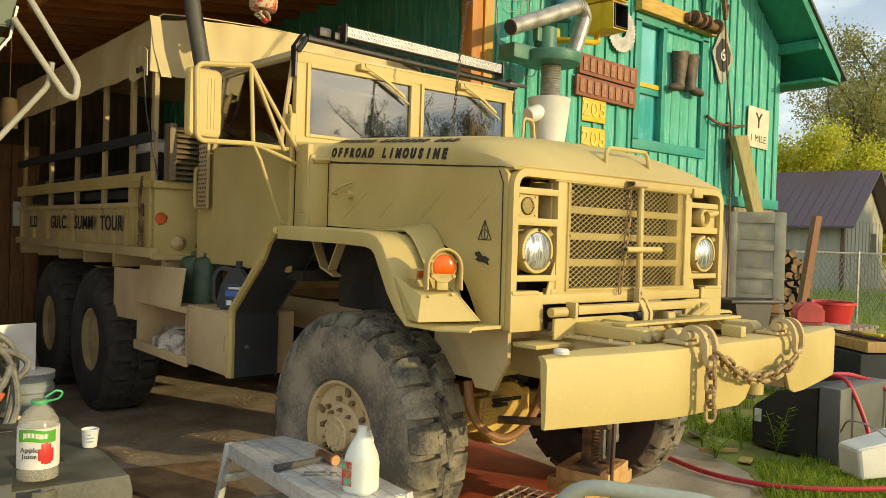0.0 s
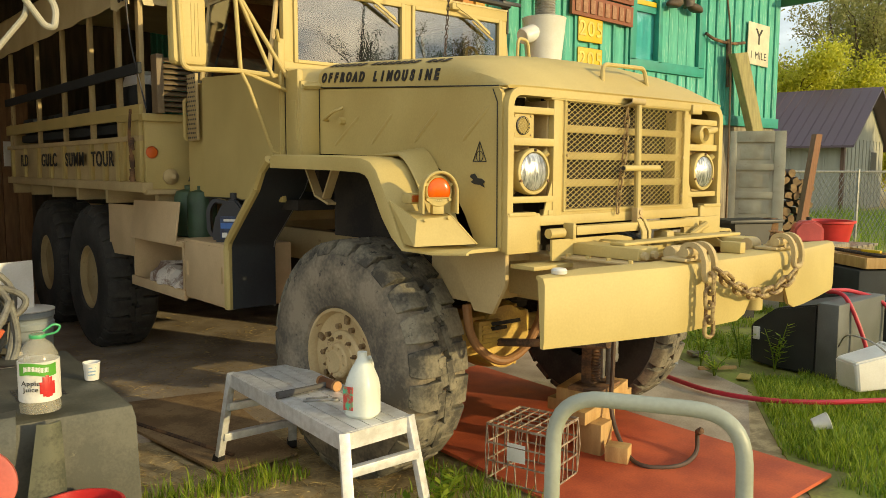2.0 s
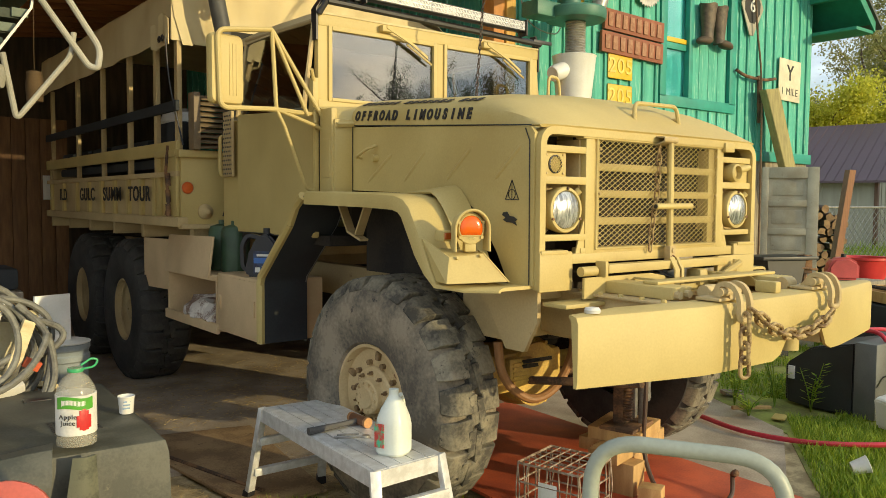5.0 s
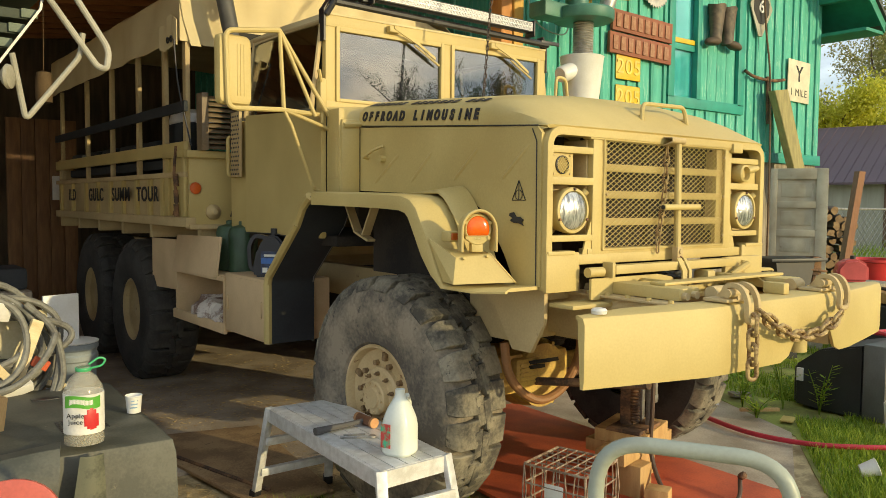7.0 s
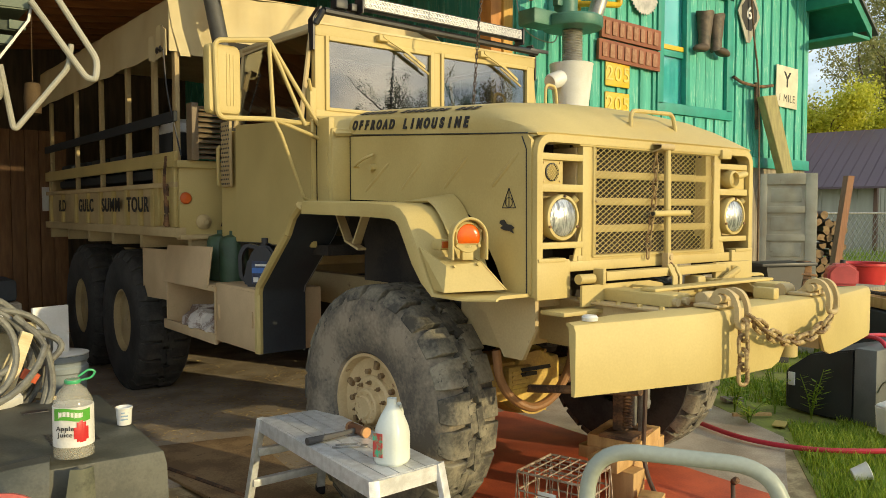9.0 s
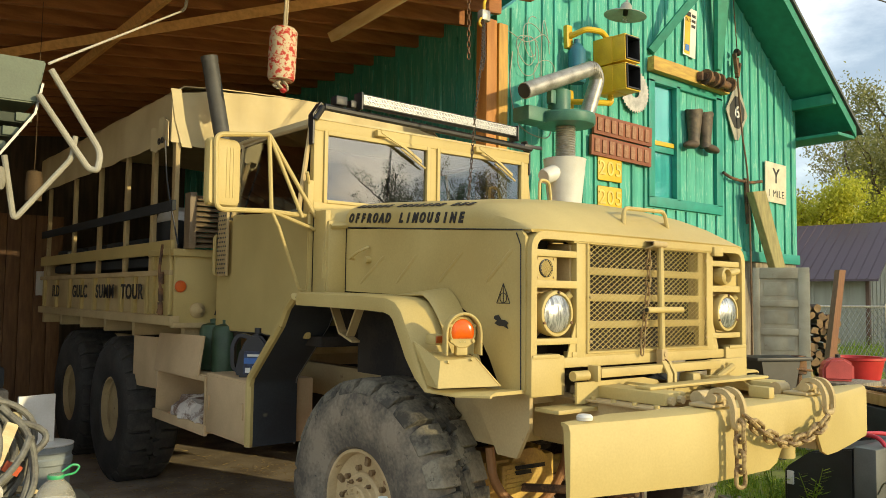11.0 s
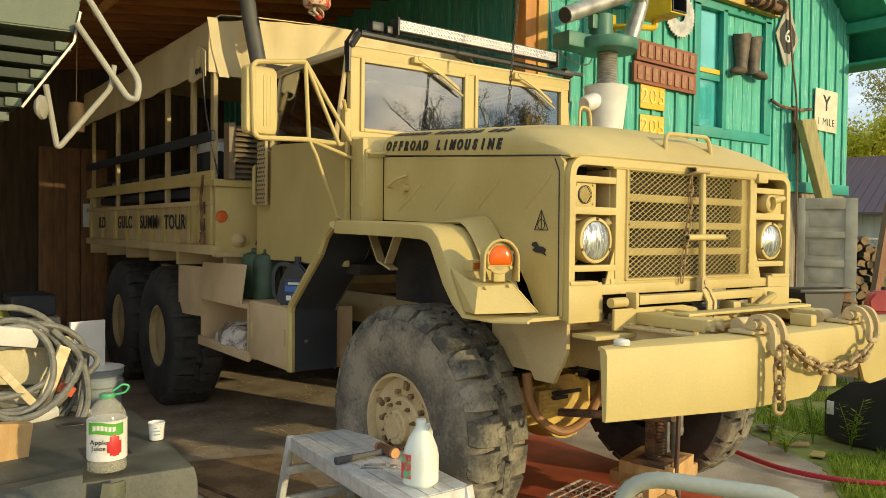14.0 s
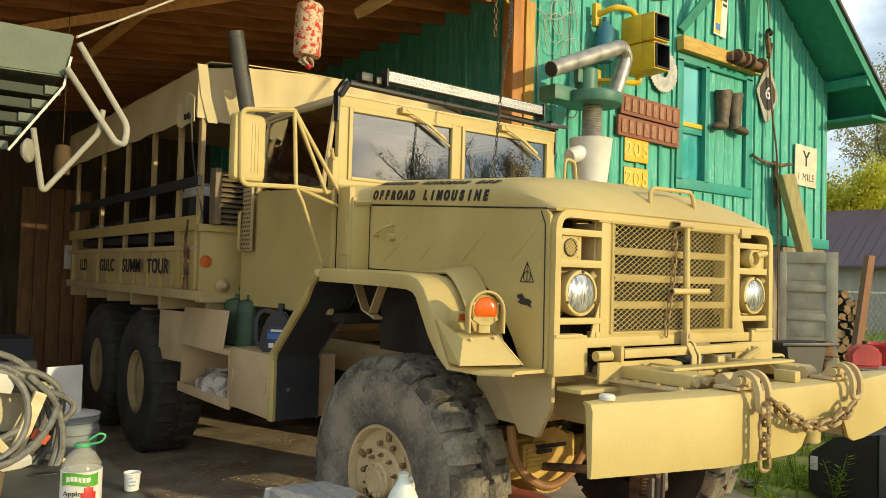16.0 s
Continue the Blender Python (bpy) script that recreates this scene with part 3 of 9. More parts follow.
def chain(path, label, mesh=LINK, step=0.058):
    ch = thing("chain", label, "chain")
    pts = [Vector(p) for p in path]
    lens = [0.0]
    for a, b in zip(pts, pts[1:]):
        lens.append(lens[-1] + (b - a).length)
    n = int(lens[-1] / step)
    at = lambda d: next((pts[i] + (pts[i + 1] - pts[i]) * ((d - lens[i]) / (lens[i + 1] - lens[i])) for i in range(len(pts) - 1) if d <= lens[i + 1] + 1e-9), pts[-1])
    for k in range(n):
        a, b = at(k * step), at((k + 1) * step)
        q = (b - a).normalized().to_track_quat("X", "Z").to_matrix().to_4x4()
        o = new("link", mesh)
        o.parent = ch
        o.matrix_basis = Matrix.Translation((a + b) / 2) @ q @ pose(0, 0, 0, 90 * (k % 2) + 20)
    return ch


def sag(a, b, drop, n=24):
    a, b = Vector(a), Vector(b)
    return [a.lerp(b, i / n) - Vector((0, 0, drop * 4 * (i / n) * (1 - i / n))) for i in range(n + 1)]


chain([p + FRONT_SHIFT for p in sag((-SH + 0.03, -1.715, 1.17), (SH, -1.712, 1.13), 0.11)], "heavy rusty chain slung between the bumper shackles")
chain([(-SH - 0.02, -1.588, 1.12), (-SH - 0.015, -1.588, 0.84)], "heavy rusty chain hanging from the bumper shackle")

for ob in truck.children:
    if ob.name.split(".")[0] in ("frame_horn", "winch_mount", "mounting_plate", "winch_bar", "winch_fitting", "shackle_base"):
        ob.location = FRONT_SHIFT

# hood
HX = 0.84


def hood_z(y):
    return 1.985 - 0.10 * max(0.0, min(1.0, (0.6 - y) / 1.5))


SEC = [(-0.84, 0.0), (-0.837, 0.04), (-0.828, 0.078), (-0.80, 0.108), (-0.73, 0.138), (-0.58, 0.163), (-0.3, 0.182), (0, 0.187)]
SEC = SEC + [(-a, b) for a, b in SEC[-2::-1]]


def hood_point(i, y):
    x, h = SEC[i]
    t = max(0.0, (-0.45 - y) / 0.435)
    f = 1 - 0.95 * t ** 2.2
    return Vector((x * (1 - 0.02 * t * t), y, hood_z(y) + h * max(f, 0.05)))


hood = None
bm = B()
ys = [0.6, 0.4, 0.1, -0.2, -0.45, -0.55, -0.64, -0.72, -0.78, -0.83, -0.865, -0.885]
g = [[bm.verts.new(hood_point(i, y)) for i in range(len(SEC))] for y in ys]
fs = [bm.faces.new((g[a][i], g[a][i + 1], g[a + 1][i + 1], g[a + 1][i])) for a in range(len(ys) - 1) for i in range(len(SEC) - 1)]
bmesh.ops.recalc_face_normals(bm, faces=fs)
bmesh.ops.solidify(bm, geom=fs, thickness=0.015)
hood = part("hood", bm, TAN, truck, "tan rounded engine hood with black lettering")
for s in (-1, 1):
    bm = B()
    outline = [(0.585, 1.62), (0.585, 1.975), (0.1, 1.945), (-0.845, 1.882), (-0.868, 1.855), (-0.868, 1.20), (-0.72, 1.19), (-0.64, 1.33), (-0.5, 1.52), (-0.35, 1.59)]
    extrude(bm, [(s * (HX - 0.02), y, z) for y, z in outline], (s * 0.018, 0, 0))
    sp = part("hood_side", bm, TAN, truck, "tan hood side panel")
    bm = B()
    for ya, yb in ((-0.80, -0.61), (-0.46, -0.26), (-0.105, 0.095), (0.185, 0.445)):
        p0, p1 = Vector((s * (HX - 0.0105), ya, 1.815)), Vector((s * (HX - 0.0105), yb, 1.655))
        tube(bm, [p0, p0.lerp(p1, 0.12), p0.lerp(p1, 0.88), p1], [0.007, 0.0135, 0.0135, 0.007], 12)
    pieces("pressed_rib", "pressed_rib", bm, TAN, sp)
    bm = B()
    tube(bm, bend([(s * HX, 0.50, 1.80), (s * (HX + 0.05), 0.47, 1.80), (s * (HX + 0.05), 0.36, 1.84), (s * (HX + 0.01), 0.33, 1.86)], 0.02), 0.008, 6)
    tube(bm, [(s * (HX - 0.01), 0.34, 1.79), (s * (HX + 0.03), 0.34, 1.79)], 0.02, 8)
    part("hood_latch", bm, TAN, sp, "tan hood latch")
bm = B()
tube(bm, [(-HX - 0.001, 0.59, 1.63), (-HX - 0.001, 0.59, 1.975)], 0.0045, 6)
tube(bm, [(-HX - 0.001, 0.58, 1.984), (-HX - 0.001, 0.1, 1.950), (-HX - 0.001, -0.85, 1.887)], 0.003, 6)
tube(bm, [(-HX - 0.001, -0.815, 1.875), (-HX - 0.001, -0.842, 1.82), (-HX - 0.001, -0.847, 1.20)], 0.0025, 6)
pieces("panel_seam", "panel_seam", bm, BLACK, truck, "dark seam between hood and cowl")
# decals: a triangle sign and a flying bird, drawn as plain shapes
bm = B()
cx, cz = -0.735, 1.606
tri = [(cx + 0.042, cz - 0.036), (cx, cz + 0.05), (cx - 0.042, cz - 0.036)]
for a, b in zip(tri, tri[1:] + tri[:1]):
    tube(bm, [(-HX - 0.001, *a), (-HX - 0.001, *b)], 0.0019, 5)
tube(bm, [(-HX - 0.001, cx, cz + 0.05), (-HX - 0.001, cx, cz - 0.036)], 0.0017, 5)
tube(bm, [(-HX - 0.001, cx + 0.022 * math.cos(a), cz - 0.013 + 0.022 * math.sin(a)) for a in (k * math.pi / 8 for k in range(16))], 0.0017, 5, True)
part("triangle_decal", bm, LETTER, truck, "thin black triangle mark")
bm = B()
bird = [(0.05, 0.03), (0.02, 0.035), (0.0, 0.012), (-0.03, 0.01), (-0.055, -0.004), (-0.04, -0.016), (-0.055, -0.035), (-0.02, -0.022), (0.02, -0.02), (0.05, -0.008), (0.03, 0.004), (0.055, 0.016)]
extrude(bm, [(-HX - 0.0005, cx + 0.012 + y * 0.85, cz - 0.118 + z * 0.85) for y, z in bird], (-0.003, 0, 0))
part("bird_decal", bm, LETTER, truck, "black flying bird silhouette")


def hood_text(body, y, up, size, width, bars=False):
    """Lettering on the slope above the hood's crease; up: metres above the crease."""
    hs = [b for a, b in SEC[:7]]
    k = next(i for i in range(6) if hs[i + 1] >= up)
    f = (up - hs[k]) / (hs[k + 1] - hs[k])
    x = SEC[k][0] + (SEC[k + 1][0] - SEC[k][0]) * f
    slope = Vector((SEC[k + 1][0] - SEC[k][0], 0, hs[k + 1] - hs[k])).normalized()
    along = Vector((0, -1, -0.0667)).normalized()
    n = along.cross(slope).normalized()
    o = Vector((x, y, hood_z(y) + up)) + n * 0.004
    if not bars:
        return letters(body, size, facing(o, along, slope), LETTER, hood, "letter", "", 0.002, width, 0.0036)
    for u0, u1 in bars:
        bm = B()
        extrude(bm, [(u0, -size * 0.36, 0), (u1, -size * 0.36, 0), (u1 + 0.012, size * 0.36, 0), (u0 + 0.012, size * 0.36, 0)], (0, 0, 0.003))
        part("lettering_bar", bm, LETTER, hood, m=facing(o, along, slope))


for i, ch in enumerate("OFFROAD LIMOUSINE"):
    if ch != " ":
        hood_text(ch, 0.535 - 0.0608 * i, 0.050, 0.070, 0.78 if ch in "OMUN" else 0.85)
hood_text("", -0.02, 0.118, 0.055, 1.0, [(-0.57 + 0.057 * k, -0.57 + 0.057 * k + 0.031) for k in range(18) if k not in (6, 14)])
# hood handle
bm = B()
tube(bm, bend([(-0.10, -0.80, 1.95), (-0.085, -0.79, 2.045), (0.245, -0.79, 2.05), (0.26, -0.80, 1.95)], 0.035), 0.011, 8)
tube(bm, [(-0.095, -0.80, 1.985), (-0.05, -0.70, 1.985)], 0.008, 8)
tube(bm, [(0.255, -0.80, 1.985), (0.21, -0.70, 1.985)], 0.008, 8)
part("hood_handle", bm, TAN, hood, "tan tubular handle on the hood")

# radiator front
HEAD_LENS = mat("ribbed headlight glass", (0.62, 0.64, 0.63), 0.20, 0.6, dark=(0.24, 0.25, 0.25), scale=26, amount=0.75, fine=60, bump=0.45, stretch=(3.2, 1, 0.8))
GY = -0.875
GW = 0.812
bm = B()
for s in (-1, 1):
    # upright between lamp bay and mesh, and the rails of the lamp bay
    span(bm, (s * 0.475, GY - 0.012, 1.30), (s * 0.535, GY + 0.04, 1.855), 0.006)
    span(bm, (s * 0.530, GY - 0.010, 1.775), (s * (GW - 0.02), GY + 0.05, 1.805), 0.004)
    span(bm, (s * 0.530, GY - 0.012, 1.638), (s * (GW - 0.02), GY + 0.05, 1.672), 0.004)
    span(bm, (s * 0.530, GY - 0.012, 1.392), (s * (GW - 0.02), GY + 0.05, 1.420), 0.004)
    # pressed plate of the small lamp
    span(bm, (s * 0.645, GY + 0.006, 1.668), (s * (GW - 0.02), GY + 0.016, 1.778), 0.003)
    # lower corner plate with a folded lip
    span(bm, (s * 0.63, GY - 0.026, 1.175), (s * (GW + 0.018), GY - 0.008, 1.345), 0.004)
    span(bm, (s * 0.66, GY - 0.030, 1.335), (s * (GW + 0.012), GY + 0.03, 1.352), 0.003)
    extrude(bm, [(s * 0.475, GY - 0.006, 1.30), (s * 0.60, GY - 0.006, 1.30), (s * 0.565, GY - 0.006, 1.41), (s * 0.53, GY - 0.006, 1.50), (s * 0.475, GY - 0.006, 1.50)], (0, 0.008, 0))
fr = bend([(-GW, GY - 0.022, 1.185), (-GW, GY - 0.022, 1.868), (GW, GY - 0.022, 1.868), (GW, GY - 0.022, 1.185)], 0.075, 8)
rows = []
for i, p in enumerate(fr):
    t = (fr[min(i + 1, len(fr) - 1)] - fr[max(i - 1, 0)]).normalized()
    n = Vector((t.z, 0, -t.x)) * 0.017
    rows.append([bm.verts.new(q) for q in (p - n, p - n + Vector((0, 0.07, 0)), p + n + Vector((0, 0.07, 0)), p + n)])
skin(bm, rows)
# top plate of the mesh, lower bar
span(bm, (-0.56, GY - 0.018, 1.842), (0.56, GY + 0.03, 1.874), 0.005)
span(bm, (-0.645, GY - 0.0125, 1.288), (0.645, GY + 0.05, 1.3335), 0.005)
span(bm, (-0.56, GY - 0.011, 1.332), (0.56, GY + 0.045, 1.357), 0.004)
for z in (1.458, 1.582, 1.704):
    span(bm, (-0.48, GY + 0.0, z), (0.48, GY + 0.03, z + 0.034), 0.006)
for s in (-1, 1):
    span(bm, (s * 0.425, GY + 0.004, 1.35), (s * 0.472, GY + 0.03, 1.85), 0.004)
span(bm, (0.515, GY - 0.035, 1.828), (0.60, GY + 0.01, 1.876), 0.006)
radiator = pieces("radiator_guard", "guard_bar", bm, TAN, truck, "tan steel grille and headlight surround")
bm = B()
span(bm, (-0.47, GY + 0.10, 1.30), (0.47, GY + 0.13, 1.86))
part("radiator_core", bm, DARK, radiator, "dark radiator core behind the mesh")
# dark sheets stand in for the shade deep in the lamp bays
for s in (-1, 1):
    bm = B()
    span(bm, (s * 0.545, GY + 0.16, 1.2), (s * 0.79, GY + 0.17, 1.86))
    part("bay_back", bm, DARK, radiator, "dark sheet for the shade in the lamp bay")
for s in (-1, 1):
    bm = B()
    # back and cheek plates of the lamp bay
    extrude(bm, [(s * 0.70, GY + 0.075, 1.42), (s * 0.79, GY + 0.075, 1.42), (s * 0.79, GY + 0.075, 1.64), (s * 0.60, GY + 0.075, 1.64), (s * 0.60, GY + 0.075, 1.50)], (0, 0.01, 0))
    span(bm, (s * 0.535, GY + 0.02, 1.42), (s * 0.547, GY + 0.16, 1.84), 0.002)
    span(bm, (s * 0.638, GY + 0.016, 1.672), (s * 0.646, GY + 0.12, 1.778), 0.002)
    pieces("lamp_backing", "lamp_cheek", bm, TAN_DUST, radiator, "tan plate behind the headlight")
bm = B()
x0, x1, z0, z1 = -0.468, 0.468, 1.350, 1.846


def clip_line(c, s):
    """Ends of the line z - zc = s * (x - c) inside the grille."""
    pts = []
    for x in (x0, x1):
        z = z0 + s * (x - c)
        if z0 <= z <= z1:
            pts.append((x, z))
    for z in (z0, z1):
        x = c + (z - z0) / s
        if x0 < x < x1:
            pts.append((x, z))
    return pts[:2] if len(pts) >= 2 else None


for k in range(70):
    for s in (0.60, -0.60):
        q = clip_line(-1.40 + 0.040 * k, s)
        if q and (q[0][0] - q[1][0]) ** 2 > 1e-5:
            yy = GY - 0.014 - (0.002 if s > 0 else 0)
            tube(bm, [(q[0][0], yy, q[0][1]), (q[1][0], yy, q[1][1])], 0.0017, 4)
for a, b in (((x0, z0), (x1, z0)), ((x1, z0), (x1, z1)), ((x1, z1), (x0, z1)), ((x0, z1), (x0, z0))):
    tube(bm, [(a[0], GY - 0.016, a[1]), (b[0], GY - 0.016, b[1])], 0.005, 6)
part("grille_mesh", bm, TAN, radiator, "tan expanded-metal grille mesh")
bm = B()
tube(bm, [(0.035, GY - 0.05, 1.27), (0.022, GY - 0.05, 1.862)], 0.0165, 10)
tube(bm, [(-0.105, GY - 0.068, 1.543), (0.175, GY - 0.068, 1.545)], 0.0145, 12)
post_bar = part("grille_post", bm, TAN, radiator, "tan upright bar with a crossed handle")
bm = B()
strip(bm, bend([(-0.055, GY - 0.015, 1.835), (-0.055, GY - 0.075, 1.850), (-0.055, GY - 0.075, 1.875), (-0.055, GY - 0.015, 1.880)], 0.02), (0.105, 0, 0), 0.006)
part("post_hook", bm, TAN_DUST, post_bar, "folded steel hook at the top of the bar")
bm = B()
tube(bm, [(-0.106, GY - 0.068, 1.543), (-0.109, GY - 0.068, 1.543)], 0.011, 10)
part("handle_bore", bm, BLACK, post_bar, "dark open end of the handle tube")
bm = B()
box(bm, (0.034, GY - 0.052, 1.315), (0.045, 0.035, 0.075), 0.005)
tube(bm, [(0.034, GY - 0.075, 1.33), (0.034, GY - 0.03, 1.33)], 0.012, 8)
part("post_clevis", bm, TAN_DUST, post_bar, "dusty clevis at the foot of the bar")
# small fittings of the lamp bay: corner screws of the plate and mesh screws
for x, z in ((-0.765, 1.685), (-0.665, 1.685), (-0.765, 1.765), (-0.665, 1.765)):
    bm = B()
    tube(bm, [(x, GY + 0.007, z), (x, GY + 0.001, z)], 0.005, 6)
    part("screw", bm, TAN_DUST, radiator)
for z in (1.40, 1.60, 1.80):
    for x in (-0.452, 0.452):
        bm = B()
        tube(bm, [(x, GY - 0.018, z), (x, GY - 0.026, z)], 0.007, 6)
        part("screw", bm, TAN_DUST, radiator)
bm = B()
# straight bar and hinge tube under the mesh
span(bm, (-0.47, -0.975, 1.245), (0.46, -0.92, 1.285), 0.004)
tube(bm, [(-0.625, -0.945, 1.258), (-0.53, -0.945, 1.258)], 0.022, 12)
span(bm, (-0.50, -0.98, 1.23), (-0.48, -0.92, 1.30), 0.004)
# profiled cross plate
extrude(bm, [(-0.62, -0.965, 1.140), (0.64, -0.965, 1.120), (0.64, -0.965, 1.165), (0.12, -0.965, 1.165), (0.0, -0.965, 1.175), (-0.06, -0.965, 1.215), (-0.16, -0.965, 1.232), (-0.62, -0.965, 1.232)], (0, 0.012, 0))
span(bm, (0.40, -0.955, 1.14), (0.72, -0.93, 1.29), 0.006)
span(bm, (0.20, -0.99, 1.15), (0.27, -0.90, 1.235), 0.02)
span(bm, (0.31, -1.0, 1.16), (0.38, -0.90, 1.215), 0.018)
tube(bm, [(0.42, -0.98, 1.20), (0.53, -1.0, 1.255)], 0.018, 8)
tube(bm, [(0.55, -0.96, 1.19), (0.55, -0.96, 1.27)], 0.014, 8)
strip(bm, [(-0.02, -0.96, 1.295), (-0.03, -1.0, 1.24), (-0.05, -1.01, 1.13)], (0.035, 0, 0), 0.008)
strip(bm, [(0.03, -0.96, 1.295), (0.02, -1.0, 1.24), (0.0, -1.01, 1.13)], (0.02, 0, 0), 0.008)
span(bm, (-0.78, -1.01, 1.112), (0.80, -0.87, 1.130), 0.004)
pieces("front_crossmember", "crossmember_fitting", bm, TAN, truck, "tan cross bar under the grille")
bm = B()
tube(bm, [(-0.40, -0.966, 1.185), (-0.40, -0.968, 1.185)], 0.010, 10)
part("bolt_hole", bm, BLACK, truck, "dark hole in the cross plate")
for s in (-1, 1):
    cx, cz, cy = s * 0.664, 1.527, GY + 0.004
    hm = pose(cx, cy, cz, 90)
    bm = B()
    lathe(bm, [(0.088, -0.07), (0.098, -0.03), (0.102, 0.012), (0.098, 0.022), (0.086, 0.024), (0.083, 0.010)], 32, hm)
    hl = part("headlight", bm, TAN, truck, "round sealed-beam headlight in a tan ring")
    bm = B()
    lathe(bm, [(0.083, 0.008), (0.06, -0.03), (0.03, -0.045), (0.004, -0.05)], 24, hm)
    part("reflector", bm, CHROME, hl, "bright reflector")
    bm = B()
    lathe(bm, [(0.085, 0.008), (0.080, 0.020), (0.058, 0.031), (0.03, 0.037), (0.003, 0.038)], 28, hm)
    part("lens", bm, HEAD_LENS, hl, "ribbed clear lens")
    for a in (88, 205, 335):
        bm = B()
        c_ = (cx + 0.093 * math.cos(radians(a)), cz + 0.093 * math.sin(radians(a)))
        tube(bm, [(c_[0], cy - 0.02, c_[1]), (c_[0], cy - 0.030, c_[1])], 0.0065, 6)
        part("screw", bm, RUST, hl)
    bm = B()
    tube(bm, [(cx + 0.075, cy - 0.01, cz + 0.075), (cx + 0.085, cy - 0.02, cz + 0.088)], 0.016, 8)
    part("adjuster", bm, TAN, hl, "tan aiming lug on the ring")
    bm = B()
    if s < 0:
        lathe(bm, [(0.040, -0.02), (0.040, 0.004), (0.034, 0.006), (0.032, -0.012), (0.003, -0.013)], 22, pose(-0.715, GY + 0.004, 1.724, 90))
        bl = part("blackout_lamp", bm, BLACK, truck, "small dark round lamp behind a wire grid")
        bm = B()
        for k in range(-3, 4):
            for sl in (1, -1):
                c_ = 0.011 * k
                L = math.sqrt(max(0.0, 0.036 ** 2 - c_ ** 2))
                d_, n_ = Vector((0.707, 0, 0.707 * sl)), Vector((-0.707 * sl, 0, 0.707))
                o_ = Vector((-0.715, GY - 0.002, 1.724)) + n_ * c_
                tube(bm, [o_ - d_ * L, o_ + d_ * L], 0.0016, 4)
        part("lamp_grid", bm, TAN, bl, "tan wire grid")
    else:
        lathe(bm, [(0.044, -0.03), (0.050, 0.0), (0.046, 0.03), (0.036, 0.036), (0.034, 0.01)], 20, pose(0.63, GY - 0.004, 1.724, 90))
        lathe(bm, [(0.005, 0.0), (0.017, 0.004), (0.020, 0.05), (0.014, 0.085), (0.005, 0.09)], 12, pose(0.66, GY - 0.02, 1.738, 0, 78, -10))
        part("blackout_lamp", bm, TAN, truck, "small hooded tan driving lamp")

